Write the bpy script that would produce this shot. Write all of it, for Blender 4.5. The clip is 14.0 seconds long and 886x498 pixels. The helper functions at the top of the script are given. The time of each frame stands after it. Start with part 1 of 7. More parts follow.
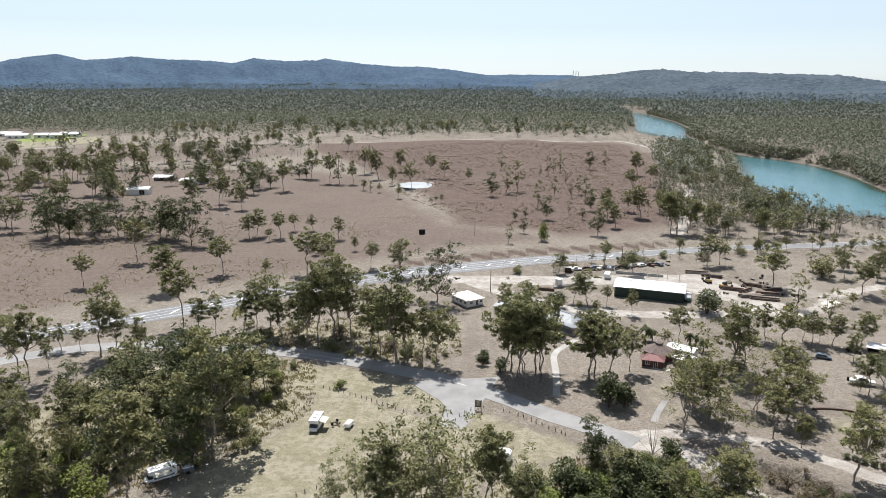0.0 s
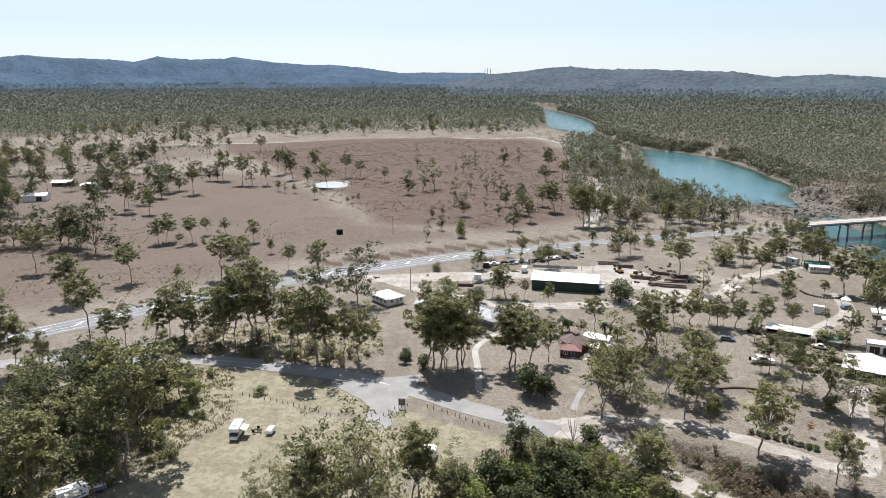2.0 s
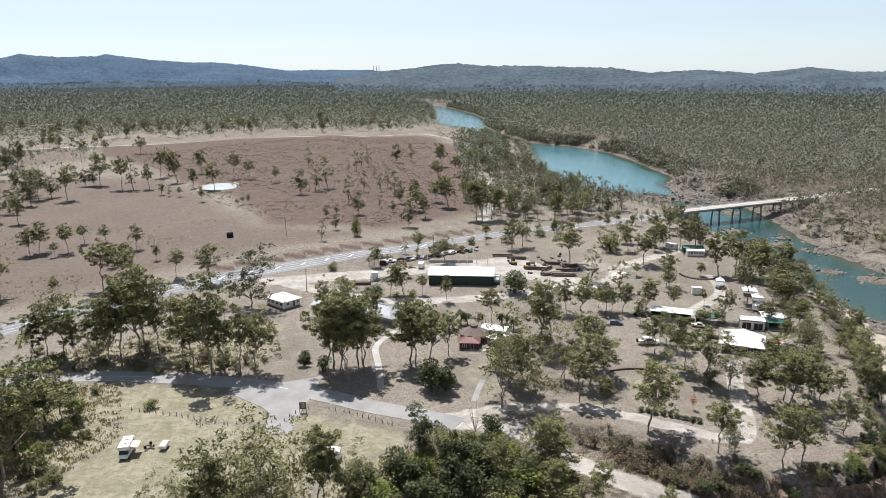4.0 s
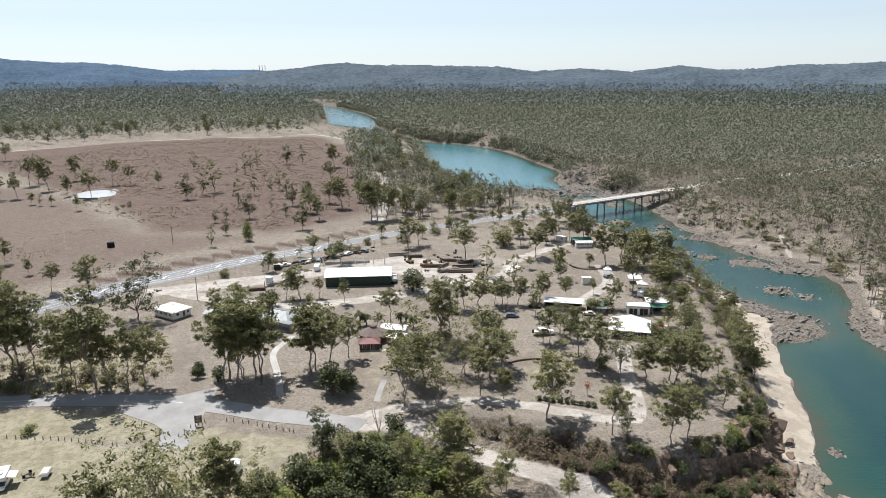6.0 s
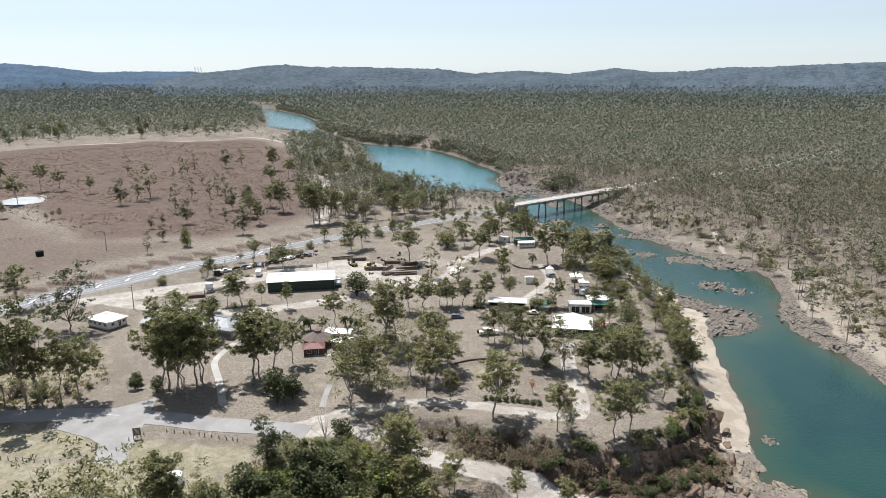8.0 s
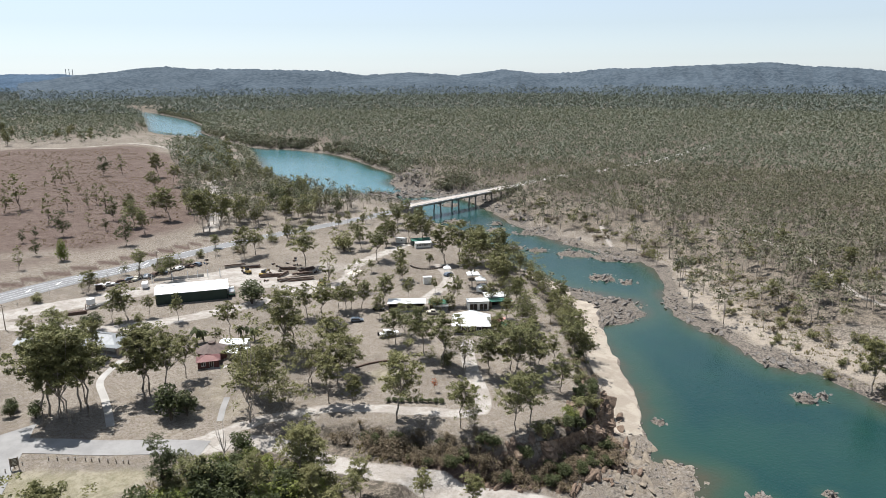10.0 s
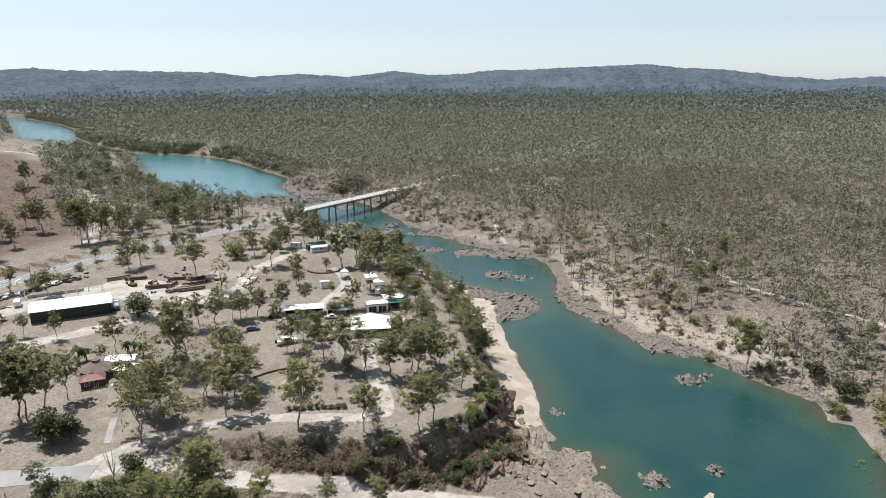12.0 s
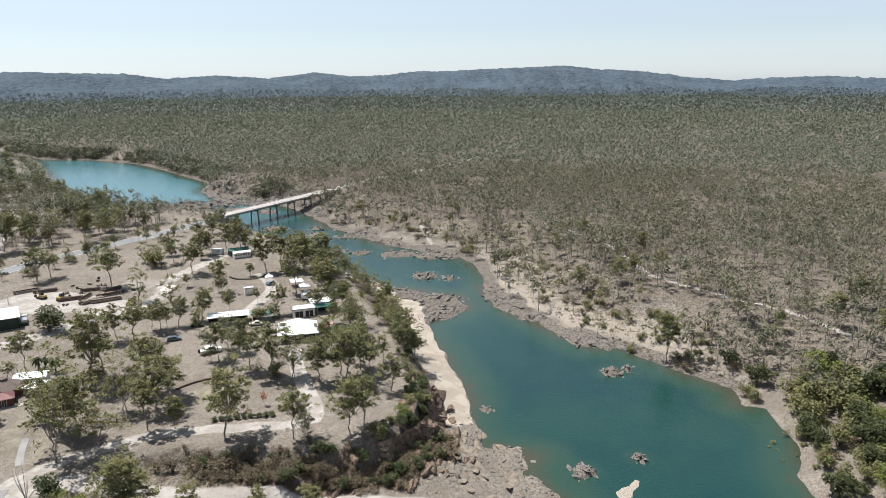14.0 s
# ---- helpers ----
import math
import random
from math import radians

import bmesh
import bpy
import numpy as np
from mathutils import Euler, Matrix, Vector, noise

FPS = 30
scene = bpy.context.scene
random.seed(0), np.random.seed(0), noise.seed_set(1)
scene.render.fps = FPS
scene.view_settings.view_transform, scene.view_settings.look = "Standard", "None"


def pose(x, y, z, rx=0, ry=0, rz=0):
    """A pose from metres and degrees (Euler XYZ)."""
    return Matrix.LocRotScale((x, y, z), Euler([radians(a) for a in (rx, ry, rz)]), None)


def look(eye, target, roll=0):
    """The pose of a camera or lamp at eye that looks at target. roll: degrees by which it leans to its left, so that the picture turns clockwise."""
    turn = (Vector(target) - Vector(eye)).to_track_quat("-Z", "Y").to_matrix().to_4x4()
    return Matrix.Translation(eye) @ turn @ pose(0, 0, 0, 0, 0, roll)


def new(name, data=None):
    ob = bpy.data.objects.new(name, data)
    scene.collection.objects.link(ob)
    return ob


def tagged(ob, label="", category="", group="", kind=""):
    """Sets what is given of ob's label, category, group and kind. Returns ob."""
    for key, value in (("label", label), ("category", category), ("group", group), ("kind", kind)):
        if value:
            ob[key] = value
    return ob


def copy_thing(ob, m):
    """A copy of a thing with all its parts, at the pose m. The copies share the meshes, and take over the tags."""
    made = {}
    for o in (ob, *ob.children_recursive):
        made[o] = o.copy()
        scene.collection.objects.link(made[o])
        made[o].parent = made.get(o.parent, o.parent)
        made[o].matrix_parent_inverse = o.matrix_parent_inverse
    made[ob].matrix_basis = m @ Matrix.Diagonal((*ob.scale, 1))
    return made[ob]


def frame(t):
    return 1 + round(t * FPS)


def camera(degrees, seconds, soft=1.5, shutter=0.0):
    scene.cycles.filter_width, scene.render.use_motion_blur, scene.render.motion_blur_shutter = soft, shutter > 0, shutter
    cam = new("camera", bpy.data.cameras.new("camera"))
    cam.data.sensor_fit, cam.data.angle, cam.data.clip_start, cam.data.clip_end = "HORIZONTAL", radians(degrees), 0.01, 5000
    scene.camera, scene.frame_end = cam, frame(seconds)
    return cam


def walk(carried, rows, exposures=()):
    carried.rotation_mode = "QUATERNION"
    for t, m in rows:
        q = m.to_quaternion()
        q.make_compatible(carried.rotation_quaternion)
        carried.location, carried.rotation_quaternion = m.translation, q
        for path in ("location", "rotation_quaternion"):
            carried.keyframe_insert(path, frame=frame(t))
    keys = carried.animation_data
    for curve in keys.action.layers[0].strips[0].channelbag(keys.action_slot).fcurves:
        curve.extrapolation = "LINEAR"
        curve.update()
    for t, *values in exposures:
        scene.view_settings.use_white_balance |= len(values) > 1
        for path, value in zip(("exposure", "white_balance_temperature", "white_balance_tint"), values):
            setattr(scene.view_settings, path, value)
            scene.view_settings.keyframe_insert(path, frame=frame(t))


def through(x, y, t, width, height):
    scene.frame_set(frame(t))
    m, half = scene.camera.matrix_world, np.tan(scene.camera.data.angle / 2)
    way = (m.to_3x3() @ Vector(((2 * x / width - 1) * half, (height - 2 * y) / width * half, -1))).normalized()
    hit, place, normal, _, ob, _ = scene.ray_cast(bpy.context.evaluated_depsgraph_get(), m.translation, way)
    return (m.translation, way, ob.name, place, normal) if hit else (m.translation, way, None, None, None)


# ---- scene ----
# A drone that hangs still over the plain and turns slowly to its right.
EYE = 85.0
cam = camera(63.85, 14.0, 0.6)
# seconds, yaw, pitch, turn about the line of sight (degrees)
ROWS = [
    (0.0, 0.00, -13.83, 0.38),
    (0.5, -0.52, -13.85, 0.42),
    (1.0, -2.44, -13.87, 0.31),
    (1.5, -4.69, -13.91, 0.16),
    (2.0, -6.74, -13.95, 0.13),
    (2.5, -8.95, -14.00, 0.04),
    (3.0, -11.10, -14.07, -0.01),
    (5.5, -21.87, -14.25, -0.30),
    (6.0, -23.96, -14.26, -0.33),
    (6.5, -25.34, -14.24, -0.33),
    (7.0, -25.94, -14.19, -0.28),
    (7.5, -26.93, -14.13, -0.17),
    (8.0, -28.62, -14.12, -0.22),
    (10.5, -39.34, -14.02, -0.37),
    (11.0, -41.47, -14.01, -0.37),
    (11.5, -43.58, -13.97, -0.38),
    (12.0, -45.68, -13.97, -0.39),
    (12.5, -47.79, -13.96, -0.38),
    (13.0, -49.88, -13.96, -0.43),
    (13.5, -51.72, -13.96, -0.50),
    (14.0, -51.77, -13.91, -0.44),
]
walk(cam, [(t, pose(0, 0, EYE, 90 + pitch, 0, yaw) @ pose(0, 0, 0, 0, 0, lean)) for t, yaw, pitch, lean in ROWS])

# ---- daylight ----
SUN_AZIMUTH, SUN_HEIGHT = 9.0, 65.0   # degrees to the left of +y, degrees over the horizon
world = bpy.data.worlds.new("sky")
scene.world = world
world.use_nodes = True
_n = world.node_tree.nodes
sky = _n.new("ShaderNodeTexSky")
sky.sky_type, sky.sun_disc = "NISHITA", False
sky.sun_elevation, sky.sun_rotation = radians(SUN_HEIGHT), radians(-SUN_AZIMUTH)
sky.altitude, sky.air_density, sky.dust_density, sky.ozone_density = 50, 1.0, 0.2, 2.5
_haze = _n.new("ShaderNodeHueSaturation")   # dusty dry-season air: a pale sky
_haze.inputs["Saturation"].default_value = 0.36
_tint = _n.new("ShaderNodeMix")
_tint.data_type, _tint.blend_type = "RGBA", "MULTIPLY"
_tint.inputs[0].default_value, _tint.inputs[7].default_value = 1.0, (0.885, 0.985, 1.1, 1.0)
world.node_tree.links.new(sky.outputs[0], _haze.inputs["Color"])
world.node_tree.links.new(_haze.outputs[0], _tint.inputs[6])
world.node_tree.links.new(_tint.outputs[2], _n["Background"].inputs[0])
_n["Background"].inputs[1].default_value = 0.086
sun = new("sun", bpy.data.lights.new("sun", "SUN"))
sun.data.energy, sun.data.angle, sun.data.color = 5.0, radians(0.53), (1.0, 0.985, 0.97)
_a, _h = radians(SUN_AZIMUTH), radians(SUN_HEIGHT)
sun.matrix_world = look((-math.sin(_a) * math.cos(_h) * 300, math.cos(_a) * math.cos(_h) * 300, math.sin(_h) * 300), (0, 0, 0))
scene.view_settings.exposure = 0.52

# ---- materials ----
def shader(name, rough=0.8, spec=0.3):
    """A new material; returns it with its nodes, links and main shader."""
    m = bpy.data.materials.new(name)
    m.use_nodes = True
    nt = m.node_tree
    b = nt.nodes["Principled BSDF"]
    b.inputs["Roughness"].default_value = rough
    b.inputs["Specular IOR Level"].default_value = spec
    return m, nt.nodes, nt.links, b


def rgb(c):
    return (c[0], c[1], c[2], 1.0)


def mix(n, l, fac, a, b):
    x = n.new("ShaderNodeMix")
    x.data_type = "RGBA"
    for s, v in ((x.inputs[0], fac), (x.inputs[6], a), (x.inputs[7], b)):
        if isinstance(v, tuple):
            s.default_value = rgb(v)
        elif isinstance(v, (int, float)):
            s.default_value = v
        else:
            l.new(v, s)
    return x.outputs[2]


def noise_of(n, l, scale, detail=4, rough=0.6, where=None):
    x = n.new("ShaderNodeTexNoise")
    x.inputs["Scale"].default_value, x.inputs["Detail"].default_value, x.inputs["Roughness"].default_value = scale, detail, rough
    if where is not None:
        l.new(where, x.inputs["Vector"])
    return x.outputs[0]


def ramp(n, l, v, lo, hi):
    x = n.new("ShaderNodeMapRange")
    x.interpolation_type = "SMOOTHSTEP"
    x.inputs[1].default_value, x.inputs[2].default_value = lo, hi
    l.new(v, x.inputs[0])
    return x.outputs[0]


def maths(n, l, op, a, b):
    x = n.new("ShaderNodeMath")
    x.operation = op
    for s, v in zip(x.inputs, (a, b)):
        if isinstance(v, (int, float)):
            s.default_value = v
        else:
            l.new(v, s)
    return x.outputs[0]


def bump(n, l, b, height, dist, strength=0.6):
    x = n.new("ShaderNodeBump")
    x.inputs["Distance"].default_value, x.inputs["Strength"].default_value = dist, strength
    l.new(height, x.inputs["Height"])
    l.new(x.outputs[0], b.inputs["Normal"])


def position(n):
    return n.new("ShaderNodeNewGeometry").outputs["Position"]


def plain(name, c, rough=0.7, c2=None, scale=1.5, metal=0.0, relief=0.0, spec=0.3):
    """Painted or raw surface with stains at two scales."""
    m, n, l, b = shader(name, rough, spec)
    c2 = c2 or tuple(v * 0.72 for v in c)
    p = position(n)
    f = mix(n, l, ramp(n, l, noise_of(n, l, scale, 5, 0.65, p), 0.35, 0.75), c, c2)
    g = mix(n, l, ramp(n, l, noise_of(n, l, scale * 9, 3, 0.6, p), 0.4, 0.8), f, tuple(v * 0.85 for v in c2))
    l.new(mix(n, l, 0.5, f, g), b.inputs["Base Color"])
    b.inputs["Metallic"].default_value = metal
    if relief:
        bump(n, l, b, noise_of(n, l, scale * 12, 3, 0.6, p), relief)
    return m


def ribbed(name, c, c2, pitch=4.0, rough=0.45, metal=0.2):
    """Corrugated sheet, with faded and rusty runs."""
    m, n, l, b = shader(name, rough, 0.4)
    tc = n.new("ShaderNodeTexCoord")
    p = tc.outputs["Object"]
    f = mix(n, l, ramp(n, l, noise_of(n, l, 0.5, 5, 0.7, p), 0.4, 0.8), c, c2)
    l.new(f, b.inputs["Base Color"])
    w = n.new("ShaderNodeTexWave")
    w.inputs["Scale"].default_value = pitch
    l.new(p, w.inputs["Vector"])
    bump(n, l, b, w.outputs[0], 0.03, 0.5)
    b.inputs["Metallic"].default_value = metal
    return m


def foliage(name, dark, light, through=0.3, vary=0.5):
    m, n, l, b = shader(name, 0.62, 0.22)
    geo = n.new("ShaderNodeNewGeometry")
    info = n.new("ShaderNodeObjectInfo")
    tone = info.outputs["Random"]
    if not vary:   # joined stands carry a tone for each tree
        at = n.new("ShaderNodeAttribute")
        at.attribute_name = "tone"
        tone, vary = at.outputs["Fac"], 0.6
    fac = maths(n, l, "ADD", maths(n, l, "MULTIPLY", geo.outputs["Random Per Island"], 1 - vary), maths(n, l, "MULTIPLY", tone, vary))
    base = mix(n, l, fac, dark, light)
    low = ramp(n, l, noise_of(n, l, 0.02, 3, 0.6, geo.outputs["Position"]), 0.3, 0.7)
    col = mix(n, l, maths(n, l, "MULTIPLY", low, 0.3), base, (light[0] * 1.1, light[1] * 0.98, light[2] * 0.92))
    l.new(col, b.inputs["Base Color"])
    t = n.new("ShaderNodeBsdfTranslucent")
    l.new(mix(n, l, 0.35, col, (0.14, 0.18, 0.04)), t.inputs[0])
    s = n.new("ShaderNodeMixShader")
    s.inputs[0].default_value = through
    l.new(b.outputs[0], s.inputs[1])
    l.new(t.outputs[0], s.inputs[2])
    l.new(s.outputs[0], n["Material Output"].inputs[0])
    return m


def ground_material():
    m, n, l, b = shader("earth", 0.95, 0.1)
    p = position(n)
    cover = n.new("ShaderNodeAttribute")
    cover.attribute_name = "cover"
    bank = n.new("ShaderNodeAttribute")
    bank.attribute_name = "bank"
    c = n.new("ShaderNodeSeparateColor")
    k = n.new("ShaderNodeSeparateColor")
    l.new(cover.outputs[0], c.inputs[0])
    l.new(bank.outputs[0], k.inputs[0])
    big, mid, fine = noise_of(n, l, 0.018, 6, 0.62, p), noise_of(n, l, 0.16, 5, 0.65, p), noise_of(n, l, 1.3, 4, 0.7, p)
    rag = maths(n, l, "SUBTRACT", maths(n, l, "ADD", maths(n, l, "MULTIPLY", mid, 0.55), maths(n, l, "MULTIPLY", fine, 0.45)), 0.5)

    def patch(v, soft=0.16, reach=1.1):
        return ramp(n, l, maths(n, l, "ADD", v, maths(n, l, "MULTIPLY", rag, reach)), 0.5 - soft, 0.5 + soft)

    dry = mix(n, l, ramp(n, l, big, 0.42, 0.58), (0.262, 0.222, 0.184), (0.172, 0.143, 0.118))
    dry = mix(n, l, maths(n, l, "MULTIPLY", ramp(n, l, mid, 0.47, 0.6), 0.7), dry, (0.315, 0.275, 0.225))
    grain = noise_of(n, l, 4.5, 3, 0.7, p)
    clump = noise_of(n, l, 0.5, 5, 0.75, p)
    dry = mix(n, l, maths(n, l, "MULTIPLY", ramp(n, l, clump, 0.485, 0.56), 0.6), dry, (0.155, 0.118, 0.076))
    dry = mix(n, l, maths(n, l, "MULTIPLY", ramp(n, l, fine, 0.5, 0.56), 0.75), dry, (0.115, 0.088, 0.06))
    dry = mix(n, l, maths(n, l, "MULTIPLY", ramp(n, l, grain, 0.49, 0.55), 0.55), dry, (0.43, 0.385, 0.315))
    red = mix(n, l, ramp(n, l, mid, 0.42, 0.58), (0.125, 0.086, 0.068), (0.17, 0.125, 0.1))
    red = mix(n, l, maths(n, l, "MULTIPLY", ramp(n, l, clump, 0.47, 0.55), 0.6), red, (0.09, 0.062, 0.045))
    red = mix(n, l, maths(n, l, "MULTIPLY", ramp(n, l, fine, 0.49, 0.56), 0.4), red, (0.205, 0.158, 0.125))
    green = mix(n, l, ramp(n, l, mid, 0.42, 0.58), (0.265, 0.236, 0.156), (0.35, 0.312, 0.226))
    green = mix(n, l, maths(n, l, "MULTIPLY", ramp(n, l, clump, 0.48, 0.56), 0.55), green, (0.155, 0.142, 0.082))
    green = mix(n, l, maths(n, l, "MULTIPLY", ramp(n, l, grain, 0.48, 0.56), 0.4), green, (0.42, 0.375, 0.27))
    bare = mix(n, l, ramp(n, l, mid, 0.42, 0.58), (0.5, 0.46, 0.41), (0.39, 0.35, 0.305))
    bare = mix(n, l, maths(n, l, "MULTIPLY", ramp(n, l, clump, 0.49, 0.57), 0.4), bare, (0.29, 0.25, 0.2))
    sand = mix(n, l, ramp(n, l, mid, 0.42, 0.58), (0.5, 0.435, 0.35), (0.4, 0.34, 0.27))
    seam = n.new("ShaderNodeTexNoise")
    seam.noise_type = "RIDGED_MULTIFRACTAL"
    seam.inputs["Scale"].default_value, seam.inputs["Detail"].default_value = 0.22, 6
    l.new(p, seam.inputs["Vector"])
    stone = mix(n, l, ramp(n, l, fine, 0.42, 0.58), (0.245, 0.21, 0.17), (0.11, 0.092, 0.075))
    stone = mix(n, l, maths(n, l, "MULTIPLY", ramp(n, l, seam.outputs[0], 0.25, 0.9), 0.7), stone, (0.085, 0.066, 0.052))
    litter = mix(n, l, ramp(n, l, mid, 0.42, 0.58), (0.14, 0.115, 0.09), (0.215, 0.175, 0.135))
    litter = mix(n, l, maths(n, l, "MULTIPLY", ramp(n, l, clump, 0.47, 0.55), 0.7), litter, (0.075, 0.066, 0.045))
    litter = mix(n, l, maths(n, l, "MULTIPLY", ramp(n, l, fine, 0.5, 0.57), 0.5), litter, (0.36, 0.305, 0.235))
    out = mix(n, l, patch(c.outputs[0], 0.3), dry, red)
    out = mix(n, l, patch(k.outputs[2], 0.25), out, litter)
    out = mix(n, l, patch(c.outputs[1], 0.25), out, green)
    out = mix(n, l, patch(c.outputs[2], 0.14, 0.7), out, bare)
    out = mix(n, l, patch(k.outputs[0], 0.1, 0.6), out, sand)
    out = mix(n, l, patch(k.outputs[1], 0.1, 0.9), out, stone)
    l.new(mix(n, l, 0.17, out, (0.0, 0.01, 0.03)), b.inputs["Base Color"])
    bump(n, l, b, maths(n, l, "ADD", mid, fine), 0.6, 0.8)
    return m


def water_material():
    m, n, l, b = shader("river_water", 0.1, 0.5)
    p = position(n)
    at = n.new("ShaderNodeAttribute")
    at.attribute_name = "shore"
    drift = noise_of(n, l, 0.03, 4, 0.6, p)
    v = maths(n, l, "ADD", at.outputs["Fac"], maths(n, l, "MULTIPLY", maths(n, l, "SUBTRACT", drift, 0.5), 0.7))
    deep = mix(n, l, ramp(n, l, drift, 0.35, 0.65), (0.007, 0.037, 0.036), (0.012, 0.046, 0.038))
    edge = mix(n, l, ramp(n, l, v, -0.1, 0.22), (0.06, 0.05, 0.03), (0.024, 0.055, 0.038))
    # deep water above the rapids gets a paler blue than that below
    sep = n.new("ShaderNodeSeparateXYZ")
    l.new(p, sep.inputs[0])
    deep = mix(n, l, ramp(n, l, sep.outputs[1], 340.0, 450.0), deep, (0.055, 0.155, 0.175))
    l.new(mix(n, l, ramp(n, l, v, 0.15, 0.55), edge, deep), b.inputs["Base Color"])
    b.inputs["IOR"].default_value = 1.33
    bump(n, l, b, noise_of(n, l, 1.1, 4, 0.65, p), 0.2, 0.5)
    return m


def asphalt(name, c, c2):
    m, n, l, b = shader(name, 0.85, 0.3)
    p = position(n)
    f = mix(n, l, ramp(n, l, noise_of(n, l, 0.12, 5, 0.65, p), 0.35, 0.7), c, c2)
    f = mix(n, l, maths(n, l, "MULTIPLY", ramp(n, l, noise_of(n, l, 2.5, 3, 0.7, p), 0.5, 0.75), 0.35), f, tuple(x * 0.7 for x in c2))
    l.new(f, b.inputs["Base Color"])
    bump(n, l, b, noise_of(n, l, 30, 2, 0.5, p), 0.01)
    return m


EARTH, WATER = ground_material(), water_material()
TAR = asphalt("bleached_asphalt", (0.215, 0.215, 0.215), (0.17, 0.17, 0.17))
TAR_OLD = asphalt("old_asphalt", (0.28, 0.272, 0.26), (0.215, 0.208, 0.2))
SEAL = asphalt("pale_concrete", (0.4, 0.38, 0.35), (0.28, 0.265, 0.24))
PAINT_LINE = plain("road_paint", (0.8, 0.8, 0.78), 0.7, scale=2)
BARK = plain("gum_bark", (0.36, 0.31, 0.26), 0.9, (0.14, 0.115, 0.09), 1.6, relief=0.03)
BARK_DARK = plain("rough_bark", (0.14, 0.11, 0.085), 0.95, (0.07, 0.055, 0.04), 1.6, relief=0.04)
BARK_GREY = plain("dead_wood", (0.4, 0.36, 0.32), 0.95, (0.25, 0.22, 0.19), 2.5)
LEAF = foliage("gum_leaves", (0.056, 0.061, 0.022), (0.23, 0.224, 0.098), 0.16, 0.35)
LEAF_DARK = foliage("dark_leaves", (0.022, 0.03, 0.011), (0.088, 0.102, 0.04), 0.15, 0.35)
LEAF_BRIGHT = foliage("bright_leaves", (0.06, 0.085, 0.018), (0.21, 0.235, 0.06), 0.22, 0.35)
LEAF_DRY = foliage("dry_leaves", (0.075, 0.06, 0.04), (0.2, 0.155, 0.1), 0.15, 0.35)
LEAF_FOREST = foliage("forest_leaves", (0.06, 0.062, 0.042), (0.195, 0.19, 0.125), 0.16, 0.0)
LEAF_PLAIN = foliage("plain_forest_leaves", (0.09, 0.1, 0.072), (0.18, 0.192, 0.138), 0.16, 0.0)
# leaves of the two farthest stands, with bluish haze mixed into their colours
LEAF_FAR_HAZED = foliage("hazed_distant_leaves", (0.058, 0.072, 0.062), (0.125, 0.145, 0.12), 0.16, 0.0)
LEAF_HILL_HAZED = foliage("hazed_hill_leaves", (0.06, 0.078, 0.082), (0.11, 0.132, 0.134), 0.16, 0.0)
ROCK = plain("river_rock", (0.2, 0.182, 0.162), 0.9, (0.06, 0.052, 0.046), 0.9, relief=0.12)
ROCK_RED = plain("tan_rock", (0.27, 0.225, 0.17), 0.9, (0.12, 0.098, 0.076), 0.7, relief=0.15)
ROCK_CLIFF = plain("red_cliff_rock", (0.25, 0.18, 0.13), 0.9, (0.075, 0.052, 0.04), 0.9, relief=0.3)
WHITE_ROOF = ribbed("white_sheet_roof", (0.78, 0.78, 0.76), (0.6, 0.6, 0.58))
GREY_ROOF = ribbed("grey_sheet_roof", (0.24, 0.25, 0.25), (0.15, 0.15, 0.15))
GREEN_SHEET = ribbed("dark_green_sheet", (0.02, 0.04, 0.032), (0.03, 0.05, 0.042))
GREEN_ROOF = ribbed("green_sheet_roof", (0.05, 0.2, 0.14), (0.06, 0.15, 0.11))
WHITE_WALL = plain("white_weatherboard", (0.72, 0.71, 0.67), 0.6, (0.6, 0.58, 0.53), 0.8)
DARK_WALL = plain("dark_boards", (0.06, 0.045, 0.035), 0.85, (0.035, 0.028, 0.024), 1.0)
BRICK_RED = plain("maroon_brick", (0.13, 0.06, 0.05), 0.85, (0.085, 0.045, 0.04), 1.0)
ROOF_MAROON = ribbed("maroon_roof", (0.17, 0.075, 0.068), (0.11, 0.055, 0.05))
ROOF_BROWN = plain("brown_roof_tiles", (0.16, 0.12, 0.105), 0.85, (0.1, 0.08, 0.07), 1.0)
GLASS = plain("dark_glass", (0.02, 0.025, 0.03), 0.08, (0.03, 0.035, 0.04), 1.0, spec=0.6)
CONCRETE = plain("weathered_concrete", (0.46, 0.44, 0.41), 0.85, (0.33, 0.31, 0.29), 0.5)
CONCRETE_DARK = plain("stained_concrete", (0.24, 0.22, 0.2), 0.9, (0.13, 0.12, 0.11), 0.5)
BRIDGE_DECK = asphalt("dusty_bridge_deck", (0.44, 0.39, 0.345), (0.35, 0.31, 0.275))
TIMBER = plain("grey_timber", (0.3, 0.25, 0.2), 0.9, (0.18, 0.15, 0.12), 2.0)
RUST = plain("rusty_steel", (0.13, 0.082, 0.06), 0.8, (0.06, 0.042, 0.035), 1.5)
WHITE_PAINT = plain("white_paint", (0.8, 0.8, 0.79), 0.35, (0.68, 0.67, 0.65), 1.2)
BLACK = plain("black_rubber", (0.012, 0.012, 0.012), 0.8, scale=3)
STEEL = plain("galvanised_steel", (0.5, 0.5, 0.5), 0.4, (0.38, 0.38, 0.38), 2.0, metal=0.7)
CANVAS = plain("cream_canvas", (0.62, 0.58, 0.48), 0.8, scale=2)
YELLOW = plain("yellow_paint", (0.36, 0.25, 0.07), 0.5, scale=2)
BLUE_GREY = plain("blue_grey_paint", (0.14, 0.17, 0.21), 0.35, scale=2)
